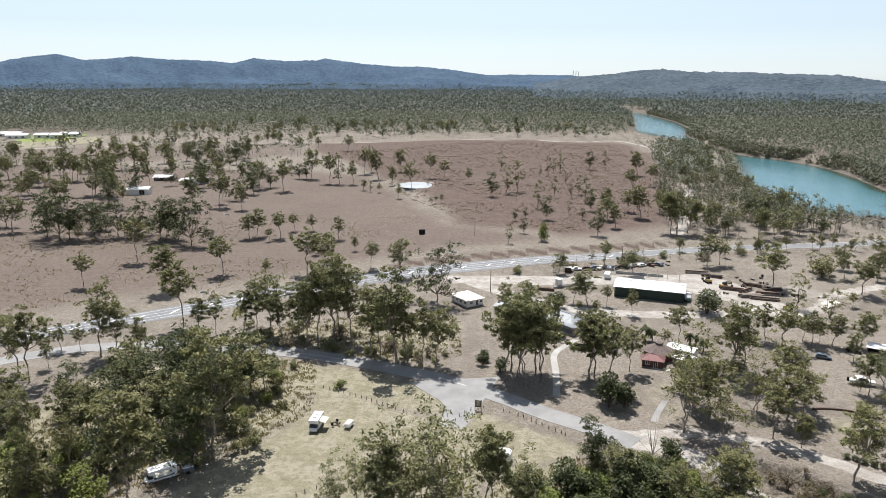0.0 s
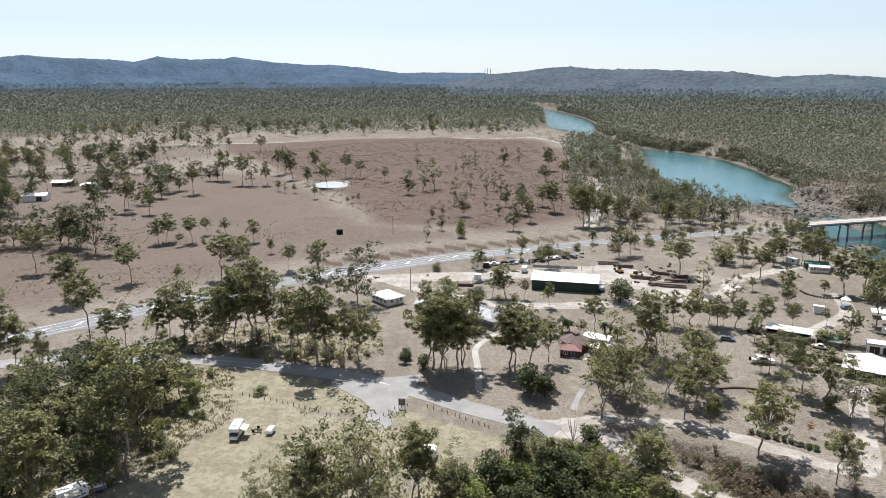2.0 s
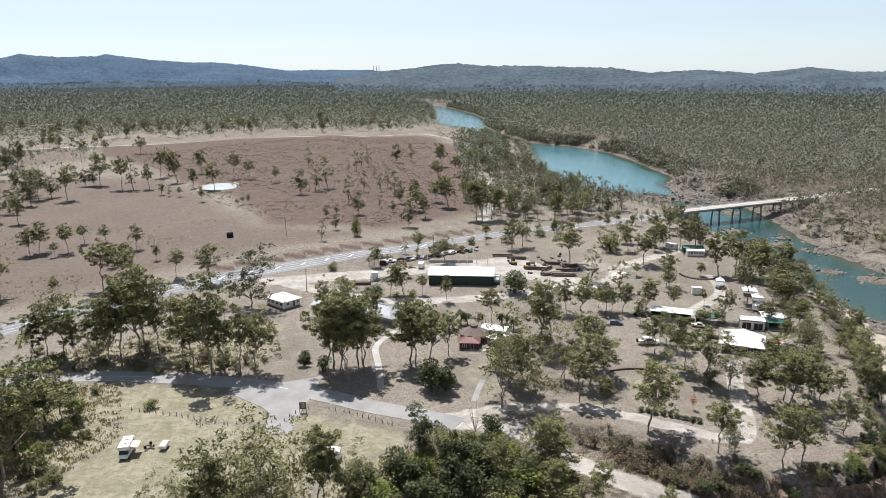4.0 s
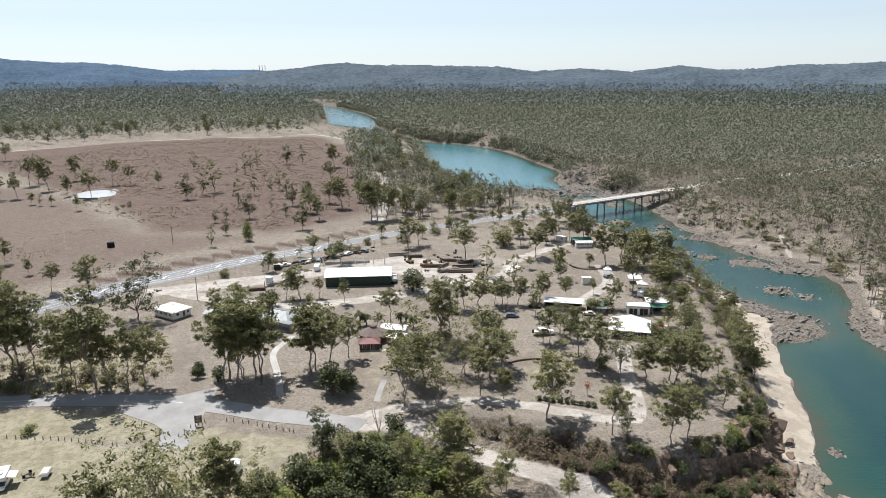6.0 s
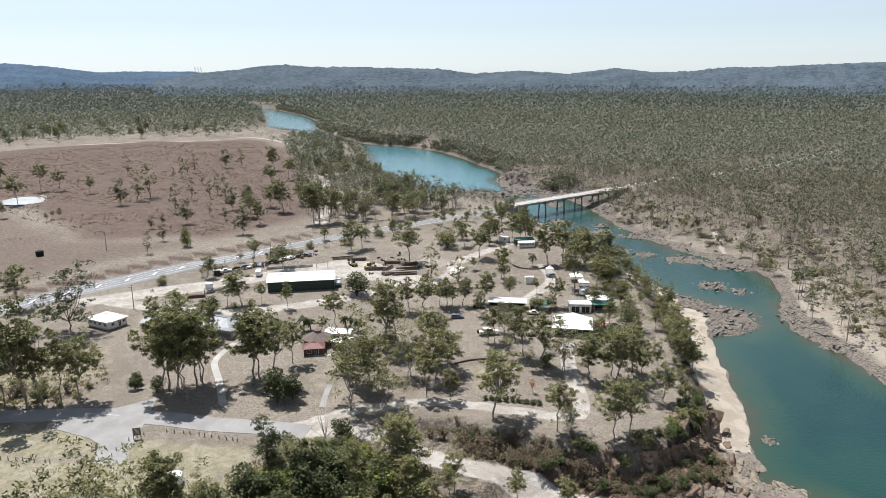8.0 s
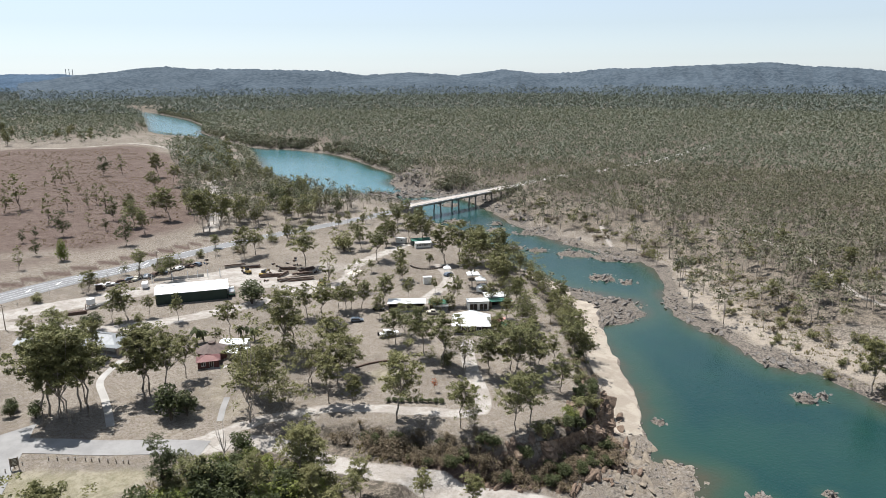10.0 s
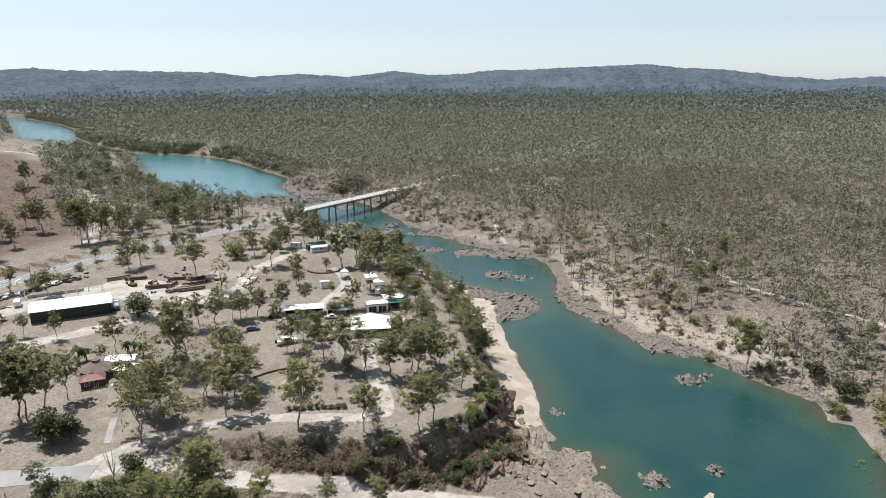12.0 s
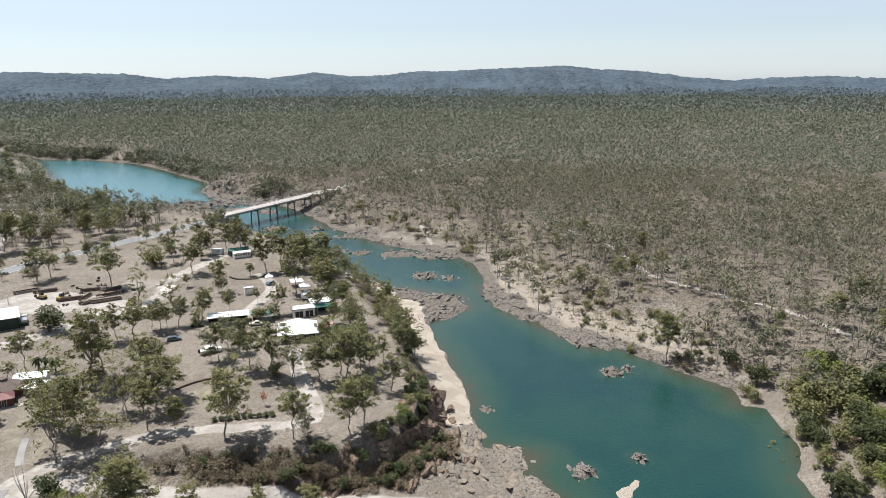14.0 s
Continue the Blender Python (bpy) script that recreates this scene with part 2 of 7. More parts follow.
PINK_CLOTH = plain("faded_pink_cloth", (0.7, 0.33, 0.28), 0.8, scale=2)
GREEN_CLOTH = plain("green_shade_cloth", (0.04, 0.22, 0.15), 0.8, scale=2)
GRASS = foliage("dry_grass_blades", (0.17, 0.14, 0.06), (0.36, 0.3, 0.16), 0.35, 0.0)
GRASS_RED = foliage("red_tussock_blades", (0.11, 0.075, 0.045), (0.26, 0.18, 0.12), 0.3, 0.0)

# ---- plan of the place ----
def smooth_line(pts, step=3.0, closed=False):
    """Points at even steps along a flowing line through pts."""
    p = np.array(pts, float)
    out = []
    n = len(p)
    for i in range(n if closed else n - 1):
        if closed:
            a, b, c, d = p[i - 1], p[i], p[(i + 1) % n], p[(i + 2) % n]
        else:
            a, b, c, d = p[max(i - 1, 0)], p[i], p[i + 1], p[min(i + 2, n - 1)]
        k = max(1, int(np.linalg.norm((c - b)[:2]) / step))
        for j in range(k):
            t = j / k
            out.append(0.5 * (2 * b + (c - a) * t + (2 * a - 5 * b + 4 * c - d) * t * t + (3 * b - a - 3 * c + d) * t ** 3))
    if not closed:
        out.append(p[-1])
    return np.array(out)


def line_distance(x, y, pts, closed=False):
    best = np.full(x.shape, 1e9)
    p = np.asarray(pts, float)[:, :2]
    q = np.roll(p, -1, 0) if closed else p[1:]
    for (ax, ay), (bx, by) in zip(p if closed else p[:-1], q):
        dx, dy = bx - ax, by - ay
        t = np.clip(((x - ax) * dx + (y - ay) * dy) / max(dx * dx + dy * dy, 1e-9), 0, 1)
        best = np.minimum(best, np.hypot(x - ax - t * dx, y - ay - t * dy))
    return best


def inside(x, y, pts):
    p = np.asarray(pts, float)[:, :2]
    r = np.zeros(x.shape, bool)
    for (ax, ay), (bx, by) in zip(p, np.roll(p, -1, 0)):
        if ay != by:
            r ^= ((ay > y) != (by > y)) & (x < (bx - ax) * (y - ay) / (by - ay) + ax)
    return r


def zone(x, y, pts, soft=4.0):
    """1 inside the outline, 0 outside, with a soft edge that many metres wide."""
    v = np.zeros(x.shape)
    p = np.asarray(pts, float)
    box = (x > p[:, 0].min() - soft) & (x < p[:, 0].max() + soft) & (y > p[:, 1].min() - soft) & (y < p[:, 1].max() + soft)
    if box.any():
        d = line_distance(x[box], y[box], p, True)
        v[box] = step(np.where(inside(x[box], y[box], p), d, -d) + 0.5 * soft * rough_noise(x[box], y[box], soft * 2.5, 2, 8), -soft, soft)
    return v


def lattice(ix, iy, seed):
    h = (ix.astype(np.int64) * 374761393 + iy.astype(np.int64) * 668265263 + seed * 974634777) & 0xFFFFFFFF
    h = ((h ^ (h >> 13)) * 1274126177) & 0xFFFFFFFF
    return ((h ^ (h >> 16)) & 0xFFFF) / 65535.0


def rough_noise(x, y, size, octaves=3, seed=1):
    """Value noise from -1 to 1, in patches of that many metres."""
    tot, amp, s = np.zeros(np.shape(x)), 1.0, 0.0
    for o in range(octaves):
        u, v = np.asarray(x) / size, np.asarray(y) / size
        iu, iv = np.floor(u), np.floor(v)
        fu, fv = u - iu, v - iv
        fu, fv = fu * fu * (3 - 2 * fu), fv * fv * (3 - 2 * fv)
        a, b = lattice(iu, iv, seed + o), lattice(iu + 1, iv, seed + o)
        c, d = lattice(iu, iv + 1, seed + o), lattice(iu + 1, iv + 1, seed + o)
        tot += amp * ((a * (1 - fu) + b * fu) * (1 - fv) + (c * (1 - fu) + d * fu) * fv)
        s += amp
        amp, size = amp * 0.5, size * 0.47
    return tot / s * 2 - 1


def step(v, lo, hi):
    t = np.clip((v - lo) / (hi - lo), 0, 1)
    return t * t * (3 - 2 * t)


BANK_LEFT = smooth_line([
    (470, 1900), (452, 1750), (400, 1520), (363, 1368), (325, 1205), (340, 1150), (362, 1070), (352, 960), (350, 880), (325, 790), (300, 718), (276, 647), (258, 560), (252, 497),
    (262, 478), (285, 485), (300, 468), (288, 430), (268, 390), (255, 360), (257, 315), (247, 292), (239, 264), (234, 252), (233, 239),
    (230, 221), (231, 203), (231, 190), (237, 174), (224, 163), (214, 162), (200, 165), (191, 155), (182, 144), (174, 135), (165, 123),
    (157, 115), (148, 107), (140, 95), (141, 83), (131, 76), (128, 66), (118, 50), (105, 20), (95, -30)], 9)
BANK_RIGHT = smooth_line([
    (140, -30), (155, 5), (164, 23), (171, 28), (186, 31), (193, 36), (204, 43), (200, 49), (210, 54), (212, 63), (214, 76), (220, 95),
    (215, 105), (218, 116), (226, 130), (228, 146), (244, 170), (259, 180), (275, 194), (289, 214), (290, 238), (286, 260), (292, 292),
    (303, 332), (322, 376), (335, 430), (338, 470), (328, 503), (345, 530), (364, 552), (374, 590), (382, 630), (397, 694), (401, 762),
    (389, 822), (364, 872), (365, 970), (377, 1070), (392, 1165), (428, 1254), (460, 1380), (481, 1519), (493, 1695), (505, 1900)], 9)
RIVER = np.vstack([BANK_LEFT, BANK_RIGHT])
LEFT_LAND = np.vstack([BANK_LEFT, [(80, -400), (-5200, -400), (-5200, 5200), (480, 5200)]])
TOP_EDGE = smooth_line([
    (230, 640), (232, 520), (236, 440), (243, 375), (240, 330), (238, 290), (228, 261), (211, 226), (194, 198), (180, 177), (169, 158),
    (158, 143), (145, 126), (132, 113), (120, 108), (108, 109), (101, 116), (93, 126), (87, 135), (79, 144), (66, 151), (52, 150),
    (54, 134), (62, 112), (72, 86), (80, 50), (88, 0), (80, -60)], 9)
PLATEAU = np.vstack([TOP_EDGE, [(-5200, -60), (-5200, 5200), (400, 5200), (440, 1900), (350, 1400), (300, 1215), (295, 1000), (268, 800)]])
WATER_Z = -9.0

HIGHWAY = smooth_line([(-330, 96), (-230, 165), (-144, 217), (-103, 243), (-64, 272), (-39, 287), (-11, 303), (18, 314), (44, 324), (73, 331),
                       (103, 340), (140, 350), (187, 357), (216, 362), (256, 373)])
EAST_ROAD = smooth_line([(363, 392), (390, 402), (423, 408), (470, 412), (560, 420), (760, 470)])
SIDE_ROAD = smooth_line([(-330, 62), (-230, 130), (-170, 174), (-133, 200), (-118, 209), (-105, 212.5), (-88, 214.5), (-67, 211.5), (-53, 209.5), (-39, 206),
                         (-24.5, 200.5), (-10, 194), (0, 189), (8, 184), (18, 176), (27, 168), (38, 160), (46, 153)])
LOW_TRACK = smooth_line([(44, 154), (53, 151), (60, 145), (68, 135), (75, 125), (83, 116), (91, 107), (99, 98), (106, 88)])
UPPER_TRACK = smooth_line([(45, 157), (55, 158), (66, 157.5), (78, 153), (86, 148), (94, 140), (102, 132), (109, 128), (117, 138), (122, 147), (129, 158), (137, 168)])
YARD_TRACK = smooth_line([(6, 294), (24, 290), (44, 290), (63, 292), (80, 296), (100, 297), (114, 290), (118, 274), (124, 258), (119, 249), (107, 249), (92, 247), (65, 248), (47, 253), (30, 268), (14, 284)])
LOOP_TRACK = smooth_line([(119, 249), (133, 250), (146, 258), (152, 268), (164, 276), (182, 284), (196, 290)])
CAMP_TRACK = smooth_line([(146, 208), (159, 216), (172, 224), (180, 234), (186, 248)])
PADDOCK_TRACK = smooth_line([(-30, 318), (-29, 345), (-33, 400), (-42, 470), (-60, 560), (-85, 640), (-120, 760)])
BACK_TRACK = smooth_line([(-620, 760), (-400, 830), (-164, 905), (0, 925), (170, 935), (235, 950), (250, 800), (215, 620), (175, 500), (150, 430), (128, 380)])
ISLETS = [(274, 247, 9), (282, 231, 8), (287, 221, 5), (251, 208, 7), (255, 197, 4), (142, 69, 3.2), (200, 89, 3.5), (206, 86, 2), (154, 106, 2), (156, 61, 2), (290, 300, 8), (281, 318, 7), (276, 352, 8), (258, 277, 6), (264, 265, 6), (273, 487, 8), (279, 469, 9), (297, 474, 10), (306, 464, 9), (311, 447, 9), (262, 458, 8), (288, 445, 9), (331, 482, 13), (329, 437, 12), (320, 462, 12), (300, 425, 9), (318, 418, 8), (310, 400, 7), (293, 331, 5)]
ROCKY = [(244, 256, 6), (238, 241, 5), (237, 223, 6), (233, 209, 7), (229, 197, 8), (226, 185, 9), (223, 174, 9), (213, 167, 7), (204, 164, 4), (219, 190, 5), (252, 300, 12), (262, 330, 12), (243, 172, 9), (236, 157, 9), (228, 142, 7), (219, 112, 7),
         (217, 98, 7), (295, 296, 9), (306, 330, 10), (318, 366, 12), (330, 500, 20), (346, 520, 16), (282, 482, 14), (308, 468, 14), (322, 455, 14), (290, 448, 12), (345, 425, 14), (340, 400, 12), (336, 450, 13), (300, 440, 12), (244, 240, 7), (243, 225, 8), (241, 205, 8), (288, 268, 7), (291, 240, 6), (137, 88, 9), (124, 84, 12), (130, 96, 11), (120, 98, 10)]
CLIFF = [(104, 106, 5), (111, 103, 6), (119, 103, 6), (127, 106, 6), (134, 110, 6), (141, 117, 5), (97, 112, 4), (115, 98, 6), (124, 99, 6)]
SANDBARS = [(140, 57, 9, 3.5), (345, 566, 10, 5)]
BANK_TRACK = smooth_line([(353, 205), (347, 187), (331, 161), (321, 144), (287, 113), (278, 88), (273, 73), (270, 54), (254, 28)])
SPUR_TRACK = smooth_line([(322, 271), (304, 250), (292, 235)])
DAM = (-21, 541)
CLEARINGS = [(1185, 275, 30), (1160, 264, 18), (260, 830, 15), (196, 560, 16), (190, 470, 14), (300, 268, 18), (318, 250, 16), (345, 165, 12), (300, 110, 10), (270, 150, 14), (340, 215, 12), (250, 95, 16), (240, 120, 14), (330, 92, 10)]


def side_distance(x, y):
    """Metres from the water's edge; minus in the river."""
    d = line_distance(x, y, RIVER, True)
    return np.where(inside(x, y, RIVER), -d, d)


def rockiness(x, y):
    v = np.zeros(np.shape(x))
    for cx, cy, r in ROCKY:
        v = np.maximum(v, 1 - np.hypot(x - cx, y - cy) / (r * 1.5))
    return np.clip(v * 2, 0, 1)


def ground_z(x, y, full=False):
    x, y = np.atleast_1d(np.asarray(x, float)), np.atleast_1d(np.asarray(y, float))
    near = (x > 20) & (x < 700) & (y < 2000) & (y > -420)
    dw = np.full(x.shape, 900.0)
    dp = np.zeros(x.shape)
    left = np.ones(x.shape, bool)
    if near.any():
        xs, ys = x[near], y[near]
        dw[near] = side_distance(xs, ys) + 1.6 * rough_noise(xs, ys, 7, 2, 5)
        dp[near] = np.where(inside(xs, ys, PLATEAU), 0, line_distance(xs, ys, PLATEAU, True))
        left[near] = inside(xs, ys, LEFT_LAND)
    left[x > 700] = False
    s = np.where(left, np.clip(dw, 0, None) / np.maximum(np.clip(dw, 0, None) + dp, 1e-6), np.clip(dw / (48 - 30 * step(y, 380, 480)), 0, 1))
    s = np.where(left & (dp <= 0), 1.0, s)
    toe = np.where(left, 0.91 - 0.4 * step(y, 108, 124), 0.5)
    base = np.where(left, 0.28, 0.42)
    g = np.where(s < toe, base * s / toe, base + (1 - base) * step(s, toe, 1.0))
    z = WATER_Z + 0.05 + (-WATER_Z - 0.05) * g
    z = np.where(dw < 0, WATER_Z - np.minimum(-dw * 0.35, 3.0), z)
    rock = rockiness(x, y)
    for cx, cy, r in ISLETS:
        k = np.clip(1 - np.hypot(x - cx, y - cy) / (r * 1.15), 0, 1)
        z = np.maximum(z, np.where(k > 0, WATER_Z - 0.6 + 1.7 * np.sqrt(k), -99))
        rock = np.maximum(rock, np.clip(k * 3, 0, 1))
    for cx, cy, ra, rb in SANDBARS:
        k = np.clip(1 - np.hypot((x - cx) / ra, (y - cy) / rb), 0, 1)
        z = np.where(k > 0, np.maximum(z, WATER_Z - 0.14 + 0.28 * k + 0.12 * rough_noise(x, y, 3, 2, 19)), z)
    slope = np.clip(1 - np.abs(g - 0.5) * 2, 0, 1) * (dw > 0)
    z += rock * 1.3 * rough_noise(x, y, 4, 3, 9) + slope * 1.3 * rough_noise(x, y, 6, 3, 12)
    # the earth bank between the camp and the low track
    drop = 3.4 * step(dp, 0.4, 3.6) * step(x, 132, 122) * step(y, 96, 108) * step(np.hypot(x - 54, y - 150), 5, 24) * (left & (dp > 0))
    z = np.where(drop > 0, np.maximum(np.minimum(z, -drop + 0.5 * rough_noise(x, y, 5, 3, 12)), WATER_Z), z)
    # the paddock stands a little over the highway's cutting
    north = (y - np.interp(x, HIGHWAY[:, 0], HIGHWAY[:, 1])) / 1.12
    z += np.where((x > -60) & (x < 150), step(north, 9.5, 12.5) * 2.0 * step(x, -60, 0) * step(x, 150, 100), 0)
    # rolling ground, level by the roads and yards
    free = step(np.hypot(x - 70, y - 230), 260, 420)
    z += free * 1.2 * rough_noise(x, y, 130, 2, 3) * (dw > 60)
    far = np.hypot(x - DAM[0], (y - DAM[1]) * 0.75)
    z += np.exp(-((far - 16) / 3.0) ** 2) * 0.9 - np.exp(-(far / 11) ** 4) * 1.0
    if full:
        return z, dw, dp, left, rock, g, north
    return z


def ring_of(n_in, r0, r1, ratio):
    out = [r0]
    while out[-1] < r1:
        out.append(out[-1] * ratio)
    return np.array(out)


def mesh_of(name, verts, faces, mats=(), smooth=False):
    me = bpy.data.meshes.new(name)
    me.from_pydata([tuple(v) for v in verts] if not isinstance(verts, np.ndarray) else verts.tolist(), [], faces if isinstance(faces, list) else faces.tolist())
    for m in mats:
        me.materials.append(m)
    if smooth:
        me.polygons.foreach_set("use_smooth", [True] * len(me.polygons))
    return me


def build_ground():
    az = np.concatenate([np.arange(-180, -38, 3.0), np.arange(-38, 88, 0.3), np.arange(88, 180, 3.0)])
    rr = np.concatenate([[12, 30, 60], ring_of(0, 80, 1000, 1.013), ring_of(0, 1030, 4950, 1.03)])
    a, r = np.meshgrid(np.radians(az), rr)
    x, y = r * np.sin(a), r * np.cos(a)
    x, y = x.ravel(), y.ravel()
    z, dw, dp, left, rock, g, north = ground_z(x, y, True)
    na, nr = len(az), len(rr)
    i = np.arange(nr - 1)[:, None] * na
    j = np.arange(na)[None, :]
    k = (j + 1) % na
    quads = np.stack([i + j, i + k, i + na + k, i + na + j], -1).reshape(-1, 4)[:, ::-1]
    verts = np.vstack([np.stack([x, y, z], -1), [[0, 0, 0]]])
    faces = quads.tolist() + [(len(verts) - 1, (q + 1) % na, q) for q in range(na)]
    me = mesh_of("ground", verts, faces, [EARTH], True)
    # what lies on the ground: cover = red grass, green grass, bare earth; bank = sand, rock, leaf litter
    red = 0.95 * zone(x, y, [(-170, 915), (228, 935), (235, 800), (190, 600), (140, 410), (64, 362), (5, 400), (-12, 500), (-60, 620), (-140, 780)], 22)
    red = np.maximum(red, 0.5 * zone(x, y, [(-620, 760), (-170, 915), (-140, 780), (-200, 690), (-420, 690)], 30))
    red = np.maximum(red, 0.95 * step(north, 8.6, 9.4) * step(north, 13.4, 12.6) * step(x, -35, -15) * step(x, 130, 110))
    green = 0.78 * zone(x, y, [(-50, 201), (-31, 199), (0, 182), (2, 166), (-12, 170), (-30, 181), (-42, 178)])
    green = np.maximum(green, 0.7 * zone(x, y, [(-60, 202), (-46, 205), (-40, 178), (-32, 172), (-48, 148), (-80, 130), (-110, 140), (-100, 200)]))
    green = np.maximum(green, 0.6 * zone(x, y, [(4, 172), (30, 156), (28, 150), (6, 166)], 3))
    green = np.maximum(green, 0.8 * zone(x, y, [(15, 142), (52, 146), (64, 112), (30, 108), (0, 120)], 4))
    green = np.maximum(green, 0.5 * zone(x, y, [(-30, 128), (-10, 142), (8, 140), (8, 128), (-20, 116)], 4))
    green = np.maximum(green, zone(x, y, [(-480, 810), (-560, 930), (-460, 990), (-425, 880)], 8))
    green = np.maximum(green, 0.55 * zone(x, y, [(96, 168), (108, 169), (111, 162), (104, 155), (95, 159)], 3))
    green = np.maximum(green, 0.36 * zone(x, y, [(44, 166), (42, 186), (60, 196), (80, 190), (80, 170), (62, 160)], 6))
    green = np.maximum(green, 0.55 * zone(x, y, [(-66, 216), (-60, 230), (-20, 246), (10, 240), (8, 214), (-10, 200), (-40, 210)], 6))
    green = np.maximum(green, 0.8 * zone(x, y, [(-60, 128), (-46, 150), (-36, 168), (-33, 184), (-20, 178), (-12, 170), (2, 164), (10, 167), (30, 156), (36, 149), (10, 138), (-2, 128), (-26, 120)], 4))
    bare = 0.22 * zone(x, y, [(-60, 124), (-46, 146), (-28, 166), (-13, 164), (2, 158), (8, 150), (0, 130), (-24, 118)], 5)
    bare = np.maximum(bare, 0.34 * zone(x, y, [(2, 158), (28, 154), (16, 141), (4, 138)], 5))
    bare = np.maximum(bare, 0.92 * zone(x, y, [(2, 286), (0, 298), (40, 297), (112, 302), (122, 290), (132, 262), (126, 244), (112, 244), (112, 262), (98, 276), (98, 288), (60, 284), (30, 284)], 4))
    for pts, w, v in ((LOW_TRACK, 3.4, 0.9), (UPPER_TRACK, 2.2, 1.0), (YARD_TRACK, 4.0, 0.9), (LOOP_TRACK, 3.4, 0.85), (CAMP_TRACK, 3.0, 0.8), (BACK_TRACK, 4.5, 0.7), (BANK_TRACK, 2.0, 0.66), (SPUR_TRACK, 1.8, 0.6)):
        d = line_distance(x, y, pts)
        bare = np.maximum(bare, v * step(-d, -w * 1.5, -w * 0.5))
    d = line_distance(x, y, PADDOCK_TRACK)
    bare = np.maximum(bare, 0.42 * step(-np.abs(d - 0.2), -2.0, -0.4))
    bare = np.maximum(bare, 0.6 * np.exp(-((np.hypot(x - DAM[0], (y - DAM[1]) * 0.75) - 15) / 2.5) ** 2))
    bare = np.maximum(bare, 0.5 * zone(x, y, [(130, 268), (150, 258), (160, 274), (146, 290), (132, 284)], 6))
    bare = np.maximum(bare, 0.55 * step(-line_distance(x, y, EAST_ROAD), -9, -5))
    for cx, cy, cr in CLEARINGS:
        bare = np.maximum(bare, 0.42 * step(-np.hypot(x - cx, y - cy), -cr, -cr * 0.6))
    wet = dw < 12
    sand = np.where(left & (dw > -4), 0.95 * step(g, 0.5, 0.35), 0.0) * step(y, 98, 110) * step(y, 300, 240) * step(x, 130, 142)
    sand = np.maximum(sand, np.where(~left, 0.5 * step(dw, 2, 8) * step(dw, 46, 20) * step(y, 230, 180) * step(y, 52, 72), 0.0))
    sand = np.maximum(sand, np.where(dw < 0, 0.4, 0))
    for cx, cy, ra, rb in SANDBARS:
        sand = np.maximum(sand, 0.55 * step(1 - np.hypot((x - cx) / ra, (y - cy) / rb), -0.3, 0.1))
    stone = np.where(rock > 0, 0.25 + rock, 0.0)
    stone = np.maximum(stone, np.where(~left, 0.85 * step(dw, -4, -1) * step(dw, 9 + 5 * rough_noise(x, y, 20, 2, 44), 3), 0) * step(y, 40, 60))
    stone = np.maximum(stone, np.where(left & (dw > -3), 0.62 * step(x, 104, 122) * step(y, 106, 94), 0))
    red = np.maximum(red, 0.58 * zone(x, y, [(-330, 200), (-150, 240), (-20, 318), (60, 362), (5, 400), (-60, 620), (-420, 690)], 18))
    earth = zone(x, y, [(80, 140), (92, 124), (106, 108), (122, 106), (136, 112), (144, 118), (138, 106), (126, 96), (108, 97), (94, 106), (82, 122)], 3)
    red = np.maximum(red, 0.95 * earth)
    shelf = zone(x, y, [(108, 92), (134, 104), (142, 104), (150, 92), (142, 74), (128, 62), (108, 72)], 4) * (dw > -2)
    stone = np.where(shelf > 0.3, 0.4, stone)
    sand = np.where(shelf > 0.3, 0.3, sand)
    wood = np.where(~left & (dw > 4), 0.75 * step(dw, 4, 22), 0.0)
    wood = np.maximum(wood, np.where(left & (dp > 0.5) & (g > 0.4), 0.8, 0) * (1 - 0.9 * earth))
    wood = np.maximum(wood, step(np.hypot(x, y), 950, 1250) * 0.8)
    for nm, cols in (("cover", (red, green, bare)), ("bank", (sand, stone, wood))):
        at = me.attributes.new(nm, "FLOAT_COLOR", "POINT")
        v = np.ones((len(verts), 4))
        v[:-1, 0], v[:-1, 1], v[:-1, 2] = cols
        at.data.foreach_set("color", v.ravel())
    tagged(new("ground", me), "dry grazed plain with bare earth, river sand and rock", "ground", kind="structure")


